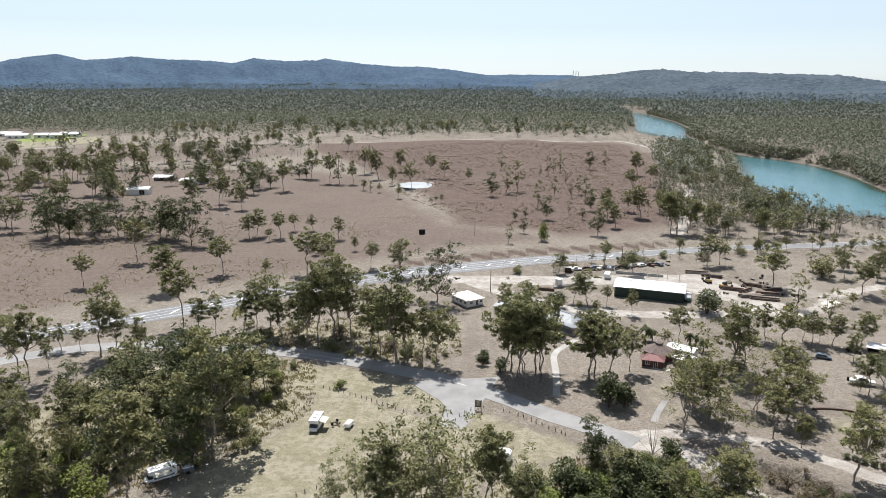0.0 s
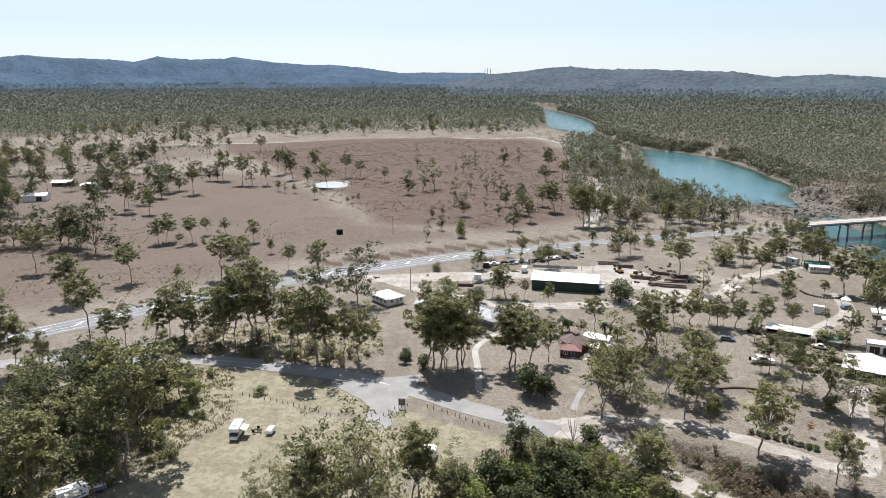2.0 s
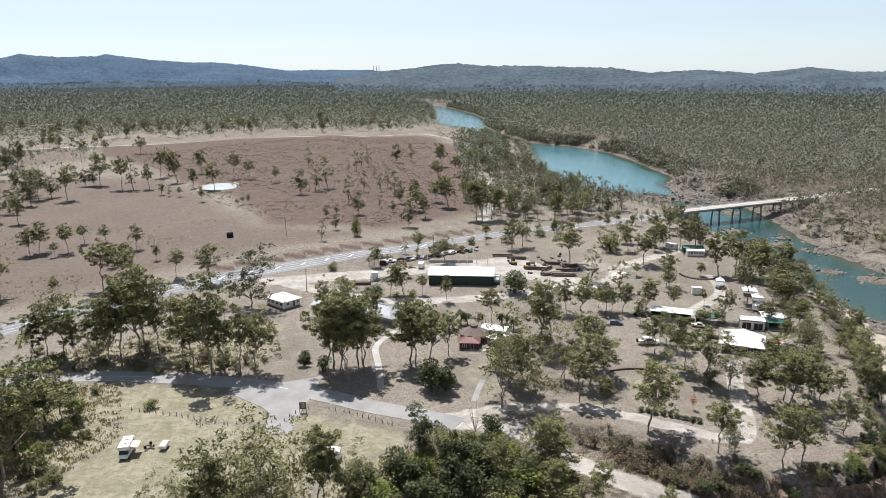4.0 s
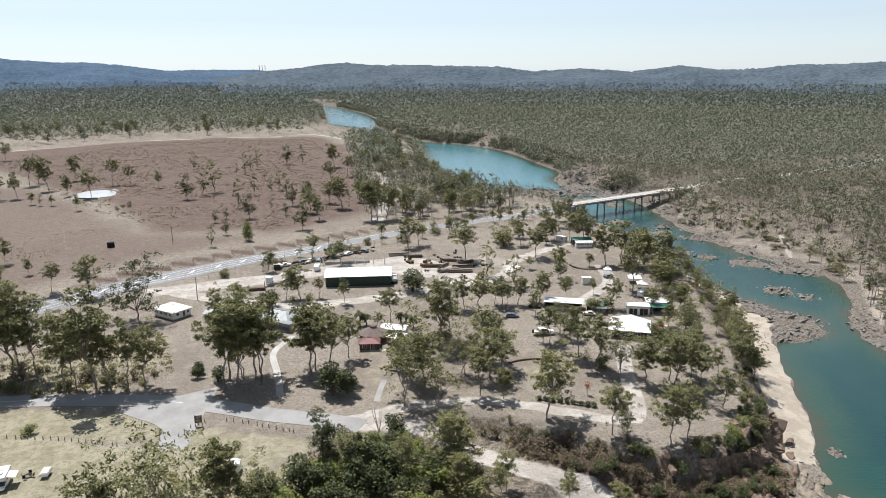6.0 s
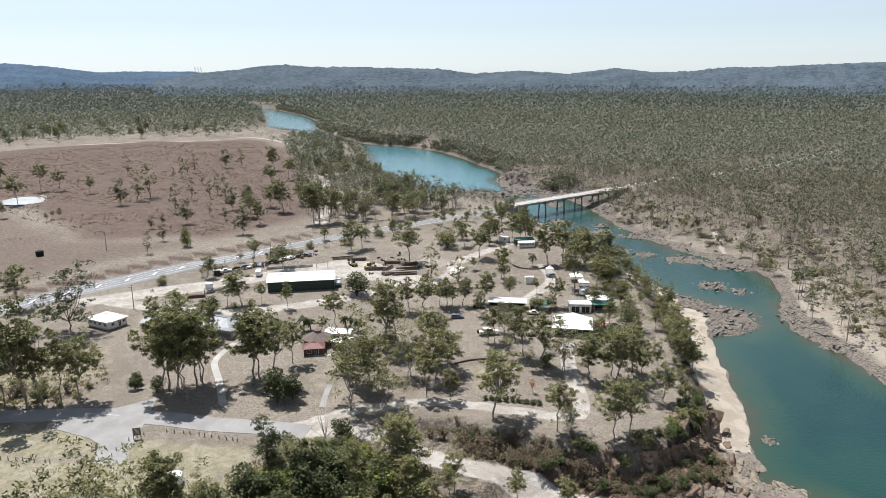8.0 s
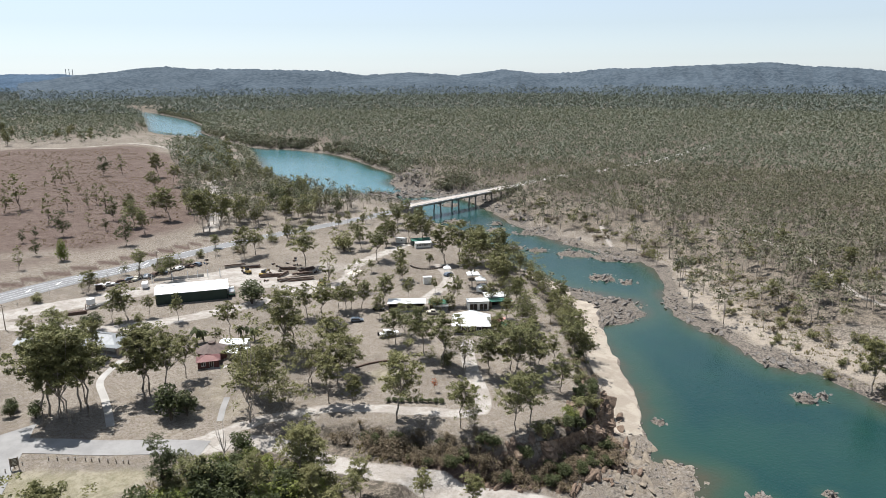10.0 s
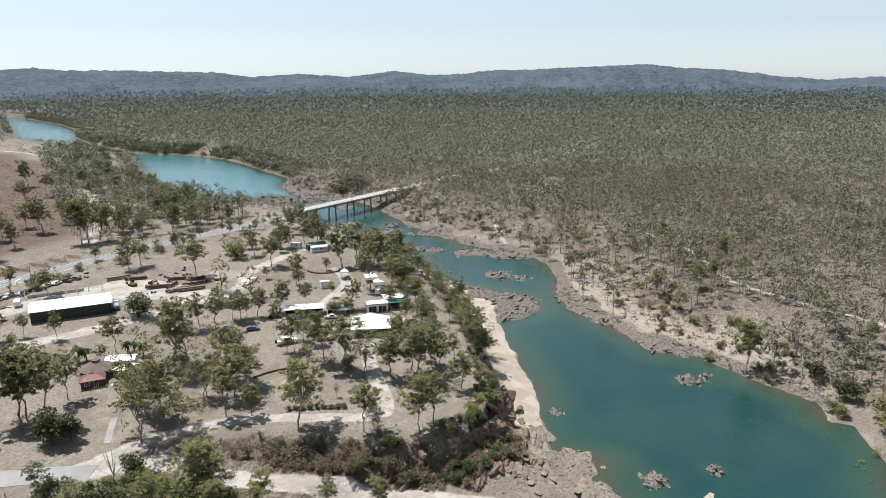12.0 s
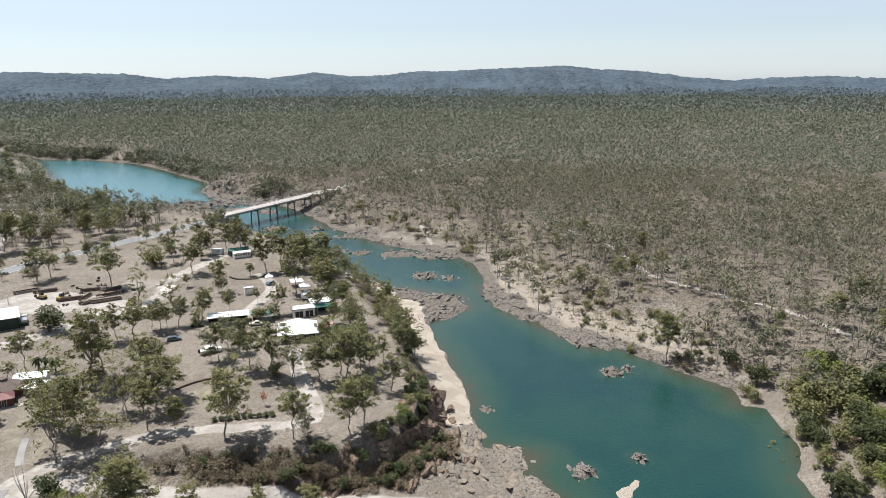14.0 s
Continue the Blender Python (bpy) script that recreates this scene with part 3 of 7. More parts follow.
def build_water():
    gx, gy = np.meshgrid(np.arange(80, 520, 4.0), np.arange(-40, 1900, 4.0))
    nx = gx.shape[1]
    x, y = gx.ravel(), gy.ravel()
    d = side_distance(x, y)
    keep = d < 9
    idx = np.full(len(x), -1)
    i = np.arange(len(x)).reshape(gx.shape)
    q = np.stack([i[:-1, :-1], i[:-1, 1:], i[1:, 1:], i[1:, :-1]], -1).reshape(-1, 4)
    q = q[keep[q].any(1)]
    used = np.unique(q)
    idx[used] = np.arange(len(used))
    verts = np.stack([x[used], y[used], np.full(len(used), WATER_Z)], -1)
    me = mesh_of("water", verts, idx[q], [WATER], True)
    at = me.attributes.new("shore", "FLOAT", "POINT")
    shore = np.clip(-d[used] / 26, 0, 1)
    for cx, cy, r in ISLETS:
        shore = np.minimum(shore, np.clip(0.3 + (np.hypot(x[used] - cx, y[used] - cy) - r) / 16, 0, 1))
    at.data.foreach_set("value", np.maximum(shore, 0.0))
    tagged(new("water", me), "calm teal river with brown-green shallows", "river", kind="structure")
    n = 40
    ring = [(DAM[0] + 13.5 * math.cos(t * math.tau / n) * (1 + 0.06 * math.sin(3 * t)), DAM[1] + 17 * math.sin(t * math.tau / n), -0.15) for t in range(n)]
    pale = plain("milky_dam_water", (0.44, 0.44, 0.42), 0.25, (0.36, 0.36, 0.34), 0.1)
    z0 = float(ground_z(DAM[0] + 12, DAM[1])[0])
    me = mesh_of("dam_water", [(a, b, z0 + 0.25) for a, b, c in ring], [list(range(n))], [pale])
    tagged(new("dam_water", me), "pale milky water of a paddock dam", "pond", kind="structure")


def ribbon(name, pts, left, right, mat, lift=0.06, zs=None):
    """A strip along pts that reaches left and right of them, lying on the ground, with a thin edge."""
    p = np.asarray(pts)[:, :2]
    t = np.gradient(p, axis=0)
    t /= np.linalg.norm(t, axis=1)[:, None]
    nrm = np.stack([-t[:, 1], t[:, 0]], -1)
    left, right = np.broadcast_to(left, len(p)), np.broadcast_to(right, len(p))
    a, b = p + nrm * left[:, None], p - nrm * right[:, None]
    z = np.maximum.reduce([ground_z(q[:, 0], q[:, 1]) for q in (a, b, p)]) if zs is None else np.broadcast_to(zs, len(p))
    z = z + lift
    n = len(p)
    rows = [np.column_stack([a, z - 0.3]), np.column_stack([a, z]), np.column_stack([b, z]), np.column_stack([b, z - 0.3])]
    verts = np.vstack(rows)
    faces = [(r * n + i, r * n + i + 1, (r + 1) * n + i + 1, (r + 1) * n + i) for r in range(3) for i in range(n - 1)]
    faces = [f[::-1] for f in faces]
    return mesh_of(name, verts, faces, [mat])


def build_roads():
    wide = 4.2 + 3.6 * np.exp(-((HIGHWAY[:, 0] + 20) / 110) ** 2)
    tagged(new("highway", ribbon("highway", HIGHWAY, wide, wide, TAR)), "bleached grey sealed highway with white lines", "road", kind="structure")
    tagged(new("side_road", ribbon("side_road", SIDE_ROAD, 3.4, 3.4, TAR_OLD, 0.08)), "narrow old grey sealed side road", "road", kind="structure")
    tagged(new("east_road", ribbon("east_road", EAST_ROAD, 4.0, 4.0, SEAL)), "sealed road leaving the bridge through woodland", "road", kind="structure")
    mouth = smooth_line([(4, 189), (5, 182), (5.5, 175), (4.5, 168), (2, 160)])
    tagged(new("car_park_entry", ribbon("car_park_entry", mouth, np.interp(np.linspace(0, 1, len(mouth)), (0, 0.25, 0.6, 1), (13, 9, 4, 3.4)), np.interp(np.linspace(0, 1, len(mouth)), (0, 0.25, 0.6, 1), (14, 10, 4.5, 3.4)), TAR_OLD, 0.1)), "grey asphalt turn-off into the car park", "road", kind="structure")
    drive = smooth_line([(31, 178), (32, 184), (33.5, 195), (35, 208), (40, 216), (44, 221)])
    tagged(new("driveway", ribbon("driveway", drive, 1.0, 1.0, SEAL)), "pale concrete driveway under gum trees", "driveway", kind="structure")
    foot = smooth_line([(53.5, 164), (56.5, 170), (60, 176)])
    tagged(new("foot_path", ribbon("foot_path", foot, 0.8, 0.8, TAR_OLD)), "short pale concrete foot path", "path", kind="structure")
    # painted lines
    def dashes(name, pts, off, width, on, gap, label):
        p = smooth_line(pts, 1.0)
        runs, i = [], 0
        while i + on < len(p):
            runs.append(p[i:i + on + 1])
            i += on + gap
        vs, fs = [], []
        for r in runs:
            t = np.gradient(r[:, :2], axis=0)
            t /= np.linalg.norm(t, axis=1)[:, None]
            nr = np.stack([-t[:, 1], t[:, 0]], -1)
            for side in (off - width / 2, off + width / 2):
                q = r[:, :2] + nr * side
                vs += np.column_stack([q, np.zeros(len(q))]).tolist()
            b0 = len(vs) - 2 * len(r)
            fs += [(b0 + j, b0 + j + 1, b0 + len(r) + j + 1, b0 + len(r) + j)[::-1] for j in range(len(r) - 1)]
        va = np.array(vs)
        va[:, 2] = ground_z(va[:, 0], va[:, 1]) + 0.13
        tagged(new(name, mesh_of(name, va, fs, [PAINT_LINE])), label, "road marking", kind="structure")
    mid = HIGHWAY[(HIGHWAY[:, 0] > -220)][::4]
    for off in (4.3, -4.3):
        dashes("edge_line", mid, off, 0.2, 4, 0, "white painted edge line of the highway")
    near_turn = HIGHWAY[(HIGHWAY[:, 0] > -150) & (HIGHWAY[:, 0] < 90)][::4]
    for off in (1.5, -1.5):
        dashes("median_line", near_turn, off, 0.18, 4, 0, "white line along the painted median")
    p = smooth_line(near_turn, 9.0)
    t = np.gradient(p, axis=0)
    t /= np.linalg.norm(t, axis=1)[:, None]
    for (x, y), (u, v) in zip(p, t):
        q = np.array([(x + u * a - v * b, y + v * a + u * b) for a, b in ((-2.3, -1.35), (-1.1, -1.35), (2.3, 1.35), (1.1, 1.35))])
        bar = mesh_of("median_bar", np.column_stack([q, ground_z(q[:, 0], q[:, 1]) + 0.13]), [(0, 1, 2, 3)], [PAINT_LINE])
        tagged(new("median_bar", bar), "slanted white bar painted on the highway", "road marking", kind="structure")
    dashes("centre_line", SIDE_ROAD[(SIDE_ROAD[:, 0] > -60) & (SIDE_ROAD[:, 0] < -20)][::3], 0, 0.14, 30, 2, "faded centre line of the side road")
    dashes("centre_line", [(-1, 190), (4, 186.5), (9, 183)], 0, 0.16, 9, 2, "faded centre line of the side road")


FAR_RANGE = [(-38, 0.7), (-31.2, 0.66), (-29.5, 0.98), (-27.8, 1.2), (-26.1, 0.84), (-24.2, 0.95), (-23.1, 1.08), (-20.5, 0.92), (-17.7, 0.87), (-16.1, 0.69), (-14.5, 1.12),
             (-12.4, 0.93), (-9.9, 1.0), (-9.2, 1.13), (-6.4, 0.78), (-3.8, 0.58), (-2, 0.6), (0.6, 0.36), (3.3, -0.01), (5, 0.03), (9.4, 0.02), (11.5, -0.15), (14, -0.4)]
NEAR_RANGE = [(7, -0.6), (9, -0.3), (10.7, -0.05), (12.8, 0.13), (15.2, 0.48), (16.5, 0.52), (18.9, 0.33), (21.6, 0.34), (25.3, 0.22), (28.3, 0.18), (31, -0.2), (34.9, -0.03),
              (38.5, -0.23), (42, 0.18), (44.7, -0.16), (47.2, -0.1), (49.8, 0.2), (52.5, 0.18), (55.7, 0.33), (59.6, 0.47), (61.3, 0.54), (63.9, 0.22), (67.2, 0.07), (70.5, -0.37),
              (73.6, -0.62), (74.4, -0.51), (77.3, -0.4), (80.1, -0.34), (83.1, -0.54), (90, -0.3), (98, -0.5)]


def range_z(az, r, crest, r0, depth):
    """Height of a range of hills that stands at r0 metres; az in degrees to the right of +y."""
    c = np.array(crest)
    top = EYE + r0 * np.tan(np.radians(np.interp(az, c[:, 0], c[:, 1])))
    top = top + 2.5 * rough_noise(az * 20, az * 0, 9, 3, 21)
    u = np.clip((r - (r0 - depth)) / depth, 0, 1)
    # spurs and gullies run down from the crest, and hummocks stand before it
    spur = np.abs(rough_noise(az * 60 + 0.12 * r, r * 0.12, 190, 3, 31))
    hump = rough_noise(az * 60, r, 330, 2, 37)
    rise = u * u * (3 - 2 * u)
    body = rise * (1 - 1.3 * spur * (1 - rise)) + 0.3 * hump * np.sin(np.pi * u)
    return np.where(r <= r0, top * np.clip(body, 0, 1), top * np.clip(1 - (r - r0) / 500, 0, 1))


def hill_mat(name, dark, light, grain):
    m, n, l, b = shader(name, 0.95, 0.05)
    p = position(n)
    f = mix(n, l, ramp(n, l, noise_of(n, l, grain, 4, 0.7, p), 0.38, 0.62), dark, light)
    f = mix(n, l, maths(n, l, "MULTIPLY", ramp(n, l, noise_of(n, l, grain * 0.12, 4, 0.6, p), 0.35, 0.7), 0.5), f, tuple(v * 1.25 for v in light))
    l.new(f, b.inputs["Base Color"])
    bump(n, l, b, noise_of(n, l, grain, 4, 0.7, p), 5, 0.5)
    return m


def build_hills():
    # both ranges' colours have the blue-grey haze of distance painted in
    for name, crest, r0, depth, cols, label in (
            ("backdrop", FAR_RANGE, 4450, 900, ((0.04, 0.066, 0.1), (0.068, 0.102, 0.145)), "distant wooded mountain range with blue-grey haze in its colour"),
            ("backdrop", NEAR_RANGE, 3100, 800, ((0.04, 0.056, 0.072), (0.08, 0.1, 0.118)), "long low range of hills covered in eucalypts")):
        c = np.array(crest)
        az = np.arange(c[0, 0], c[-1, 0], 0.09)
        rr = np.concatenate([np.linspace(r0 - depth, r0, 40), [r0 + 120, r0 + 400]])
        a, r = np.meshgrid(az, rr)
        x, y = r * np.sin(np.radians(a)), r * np.cos(np.radians(a))
        z = range_z(a, r, crest, r0, depth) - 5
        z += np.where(r <= r0, 1, 0.3) * 5.5 * np.abs(rough_noise(x, y, 15, 2, 61))   # crowns of the trees on it
        verts = np.stack([x, y, z], -1).reshape(-1, 3)
        na = len(az)
        i = np.arange(len(rr) - 1)[:, None] * na
        j = np.arange(na - 1)[None, :]
        q = np.stack([i + j, i + j + 1, i + na + j + 1, i + na + j], -1).reshape(-1, 4)[:, ::-1]
        tagged(new(name, mesh_of(name, verts, q, [hill_mat("hazed_hills", *cols, 0.06)], True)), label, "hills", kind="structure")


build_ground()
build_water()
build_roads()
build_hills()

# ---- trees ----
def part(name, me, parent, label=""):
    ob = new(name, me)
    ob.parent = parent
    if label:
        ob["label"] = label
    return ob


class Soup:
    """Collects vertices and faces of one mesh."""

    def __init__(self):
        self.v, self.f, self.m = [], [], []

    def add(self, verts, faces, mat=0):
        o = len(self.v)
        self.v += [tuple(v) for v in verts]
        self.f += [tuple(i + o for i in f) for f in faces]
        self.m += [mat] * len(faces)

    def tube(self, pts, radii, sides=6, mat=0):
        rings = []
        n = len(pts)
        for i, (p, r) in enumerate(zip(pts, radii)):
            d = Vector(pts[min(i + 1, n - 1)]) - Vector(pts[max(i - 1, 0)])
            q = d.to_track_quat("Z", "Y")
            rings += [Vector(p) + q @ Vector((r * math.cos(k * math.tau / sides), r * math.sin(k * math.tau / sides), 0)) for k in range(sides)]
        fs = [(i * sides + k, i * sides + (k + 1) % sides, (i + 1) * sides + (k + 1) % sides, (i + 1) * sides + k) for i in range(n - 1) for k in range(sides)]
        fs.append(tuple((n - 1) * sides + k for k in range(sides)))
        self.add(rings, fs, mat)

    def leaf(self, rng, p, length, width, droop=0.4):
        d = Vector((rng.gauss(0, 1), rng.gauss(0, 1), rng.gauss(0, 0.6) - droop)).normalized()
        s = d.cross(Vector((rng.gauss(0, 0.7), rng.gauss(0, 0.7), 1.0))).normalized() * width
        a = Vector(p) - d * length * 0.5
        self.add([a - s, a + s, a + d * length], [(0, 1, 2)])

    def mesh(self, name, mats, smooth=False):
        me = mesh_of(name, self.v, self.f, mats, smooth)
        if len(mats) > 1:
            me.polygons.foreach_set("material_index", self.m)
        return me


def tree(name, seed, leafmat, barkmat, height=15.0, spread=0.34, clear=0.4, clumps=18, leaves=55, size=0.62, stems=1, clump_r=1.5):
    """An open-crowned tree: forked tapering trunk, limbs, and drooping sprays of leaves in loose clumps."""
    rng = random.Random(seed)
    wood, crown = Soup(), Soup()
    ends = []
    for s in range(stems):
        lean = Vector((rng.uniform(-1, 1), rng.uniform(-1, 1), 0)) * (0.06 if stems == 1 else 0.16) * height
        r0 = height * 0.0105 * (1.0 if stems == 1 else 0.7)
        base = Vector((rng.uniform(-0.5, 0.5), rng.uniform(-0.5, 0.5), 0)) * (0 if stems == 1 else 1)
        path = [base + Vector((0, 0, -0.4))]
        fork = height * rng.uniform(clear * 0.75, clear * 1.05)
        for i in range(1, 5):
            t = i / 4
            path.append(base + lean * t * t * 0.6 + Vector((rng.gauss(0, 0.12), rng.gauss(0, 0.12), fork * t)))
        wood.tube(path, [r0 * 1.35, r0, r0 * 0.9, r0 * 0.82, r0 * 0.75], 6 if leaves > 50 else 4)
        top = path[-1]
        n = max(3, round(clumps / stems / 3))
        for k in range(n):
            a = k * math.tau / n + rng.uniform(-0.5, 0.5)
            reach = height * spread * rng.uniform(0.2, 0.95)
            rise = (height - fork) * rng.uniform(0.22, 0.95)
            if k == 0:
                reach, rise = reach * 0.25, (height - fork) * 0.95
            reach *= 1.2 - 0.65 * rise / (height - fork)   # a domed crown
            e = top + lean * 0.3 + Vector((math.cos(a) * reach, math.sin(a) * reach, rise))
            m = top.lerp(e, 0.5) + Vector((math.cos(a) * reach * 0.12, math.sin(a) * reach * 0.12, -rise * 0.08))
            wood.tube([top - Vector((0, 0, 0.3)), m, e], [r0 * 0.6, r0 * 0.38, r0 * 0.12], 4 if leaves > 50 else 3)
            ends.append((e, 1.0))
            for j in range(2):
                b = m.lerp(e, rng.uniform(-0.3, 0.8))
                d = Vector((rng.gauss(0, 1), rng.gauss(0, 1), rng.uniform(-0.1, 0.9))).normalized()
                f = b + d * height * rng.uniform(0.08, 0.17)
                wood.tube([b, f], [r0 * 0.26, r0 * 0.08], 3)
                ends.append((f, rng.uniform(0.6, 0.95)))
    for e, k in ends:
        r = clump_r * k * rng.uniform(0.7, 1.15) * height / 15
        knots = [Vector((rng.gauss(0, 0.6), rng.gauss(0, 0.6), rng.gauss(0, 0.5))) * r for _ in range(4)]
        for j in range(int(leaves * k)):
            d = Vector((rng.gauss(0, 1), rng.gauss(0, 1), rng.gauss(0.35, 0.8))).normalized() * r * 0.47 * rng.random() ** 0.35
            o = knots[j % 4]
            crown.leaf(rng, e + Vector((o.x + d.x, o.y + d.y, o.z + d.z * 0.75)), size * rng.uniform(0.7, 1.5), size * rng.uniform(0.22, 0.36), 0.6)
    ob = new(name)
    part("trunk", wood.mesh("trunk", [barkmat], True), ob)
    if leaves:
        part("crown", crown.mesh("crown", [leafmat]), ob)
    return ob


def bush(name, seed, leafmat, height=5.0, wide=1.1, leaves=900, size=0.5):
    """A dense rounded shrub that is leafy to the ground."""
    rng = random.Random(seed)
    wood, crown = Soup(), Soup()
    for k in range(5):
        a = rng.uniform(0, math.tau)
        wood.tube([(0, 0, -0.3), (math.cos(a) * 0.3, math.sin(a) * 0.3, height * 0.3), (math.cos(a) * height * 0.25 * wide, math.sin(a) * height * 0.25 * wide, height * 0.7)], [0.12, 0.09, 0.03], 5)
    lobes = [(Vector((rng.gauss(0, 0.2) * height * wide, rng.gauss(0, 0.2) * height * wide, height * rng.uniform(0.25, 0.72))), height * rng.uniform(0.18, 0.32)) for k in range(11)]
    for j in range(leaves):
        c, r = rng.choice(lobes)
        d = Vector((rng.gauss(0, 1), rng.gauss(0, 1), rng.gauss(0, 1))).normalized() * r * rng.random() ** 0.33
        p = c + d
        if p.z > 0.05:
            crown.leaf(rng, p, size * rng.uniform(0.7, 1.4), size * rng.uniform(0.25, 0.4), 0.1)
    ob = new(name)
    part("stem", wood.mesh("stem", [BARK_DARK], True), ob)
    part("crown", crown.mesh("crown", [leafmat]), ob)
    return ob


def palm(name, seed):
    rng = random.Random(seed)
    wood, crown = Soup(), Soup()
    wood.tube([(0, 0, -0.3), (0.05, 0, 1.5), (0.1, 0.05, 3.2), (0.1, 0.1, 4.4)], [0.3, 0.22, 0.19, 0.22], 8)
    for k in range(22):
        a, up = k * 2.4, rng.uniform(-0.2, 1.1)
        d, ln = Vector((math.cos(a), math.sin(a), 0)), rng.uniform(2.0, 2.7)
        pts = [Vector((0.1, 0.1, 4.4)) + d * ln * t + Vector((0, 0, up * ln * t - 1.3 * ln * t * t * 0.8)) for t in (0, 0.3, 0.6, 0.85, 1)]
        side = Vector((-d.y, d.x, 0))
        for sgn in (-1, 1):
            vs = []
            for p, w in zip(pts, (0.06, 0.4, 0.45, 0.3, 0.03)):
                vs += [p, p + side * sgn * w - Vector((0, 0, w * 0.6))]
            crown.add(vs, [(2 * i, 2 * i + 1, 2 * i + 3, 2 * i + 2) for i in range(4)])
    ob = new(name)
    part("trunk", wood.mesh("trunk", [BARK_DARK], True), ob)
    part("crown", crown.mesh("crown", [LEAF_DARK]), ob)
    return ob


def gums(fine):
    """The kinds of gum tree; fine ones carry more and smaller leaves, for the foreground."""
    n, k = (158, 0.41) if fine else (72, 0.6)
    return ([tree("gum_tree" if fine else "paddock_gum", s, LEAF, BARK, 15, sp, cl, c, n, k, st, cr) for s, sp, cl, c, st, cr in (
        (1, 0.24, 0.46, 27, 1, 1.6), (2, 0.29, 0.4, 30, 1, 1.65), (3, 0.2, 0.5, 24, 1, 1.5), (4, 0.26, 0.42, 33, 2, 1.5), (5, 0.31, 0.36, 30, 1, 1.7))],
        [tree("gum_tree" if fine else "dark_paddock_gum", s, LEAF_DARK, BARK_DARK, 15, sp, 0.24, 27, n, k, 1, 2.2) for s, sp in ((11, 0.3), (12, 0.36))],
        [tree("young_gum" if fine else "young_paddock_gum", s, LEAF, BARK_DARK, 12, 0.17, 0.24, 18, n * 0.7, k * 0.8, 1, 1.4) for s in (21, 22)],
        [tree("gum_tree" if fine else "thin_paddock_gum", s, LEAF, BARK, 15, 0.34, 0.3, 30, n * 0.5, k, 2, 1.8) for s in (31, 32)])


GUM, GUM_DENSE, GUM_SLIM, GUM_SPARSE = gums(True)
FAR_GUM, FAR_DENSE, FAR_SLIM, FAR_SPARSE = gums(False)
BUSH = [bush(nm, s, m, 5, w, 1050, 0.44) for nm, s, m, w in (("dark_shrub", 41, LEAF_DARK, 1.1), ("olive_shrub", 42, LEAF, 1.3), ("green_shrub", 43, LEAF_BRIGHT, 1.2))]
BUSH_DRY = [bush("dry_shrub", s, LEAF_DRY, 4, 1.3, 700, 0.36) for s in (51,)]
DEAD = [tree("dead_tree", s, LEAF, BARK_GREY, 12, 0.42, 0.3, 24, 0, 0.6, 1) for s in (61, 62)]
SAPLING = [tree("red_sapling", 71, foliage("red_leaves", (0.3, 0.08, 0.04), (0.45, 0.15, 0.08)), BARK, 4, 0.3, 0.3, 12, 26, 0.3, 1, 2.0)]
PALM = [palm("palm_tree", 81)]
MODELS = [*FAR_GUM, *FAR_DENSE, *FAR_SLIM, *FAR_SPARSE, *GUM, *GUM_DENSE, *GUM_SLIM, *GUM_SPARSE, *BUSH, *BUSH_DRY, *DEAD, *SAPLING, *PALM]
NOMINAL = {**{o: 15 for o in (*GUM, *GUM_DENSE, *GUM_SPARSE, *FAR_GUM, *FAR_DENSE, *FAR_SPARSE)}, **{o: 12 for o in (*GUM_SLIM, *FAR_SLIM, *DEAD)}, **{o: 5 for o in BUSH}, **{o: 4 for o in (*BUSH_DRY, *SAPLING)}, **{o: 6 for o in PALM}}
_grow = random.Random(5)


def plant(spots, models, label, category, group, wide=1.0):
    high = ground_z([p[0] for p in spots], [p[1] for p in spots])
    for (x, y, h), z in zip(spots, high):
        o = _grow.choice(models)
        k = h / NOMINAL[o]
        w = k * wide * _grow.uniform(0.85, 1.12)
        if h > 20:
            w = min(w, k * 1.2)
        c = copy_thing(o, pose(x, y, float(z), 0, 0, _grow.uniform(0, 360)) @ Matrix.Diagonal((w, w, k, 1)))
        tagged(c, label, category, group)


PADDOCK_LEFT = [(-233, 375, 19), (-209, 366, 23), (-197, 356, 25), (-194, 360, 24), (-190, 380, 16), (-187, 385, 14), (-172, 367, 21), (-147, 361, 22),
                (-145, 364, 20), (-138, 361, 22), (-127, 349, 25), (-182, 362, 20), (-160, 368, 20), (-116, 346, 9), (-220, 385, 18), (-245, 390, 18)]
PADDOCK_SINGLE = [(-186, 353, 9), (-141, 317, 21), (-146, 277, 14), (-112, 272, 19), (-89, 231, 23), (-95, 296, 17), (-128, 444, 16), (-145, 453, 23), (-102, 365, 13), (-99, 369, 15), (-90, 359, 7),
                  (-86, 367, 14), (-82, 384, 10), (-76, 293, 8), (-59, 298, 20), (-55, 364, 12), (-61, 333, 10), (-53, 334, 8), (-43, 339, 7), (-52, 306, 16), (-72, 384, 9)]
PADDOCK_BACK = [(-119, 523, 23), (-132, 538, 15), (-138, 530, 21), (-147, 543, 20), (-133, 618, 12), (-119, 584, 13), (-113, 584, 14), (-200, 730, 16), (-206, 720, 17), (-212, 705, 15), (-248, 781, 15),
                (-262, 780, 15), (-282, 524, 29), (-304, 537, 26), (-247, 500, 33), (-289, 636, 23), (-277, 637, 21), (-237, 488, 20), (-408, 672, 21), (-297, 566, 20), (-252, 602, 19), (-222, 586, 15), (-192, 571, 16),
                (-294, 498, 18), (-247, 639, 19), (-254, 703, 17), (-178, 560, 17)]
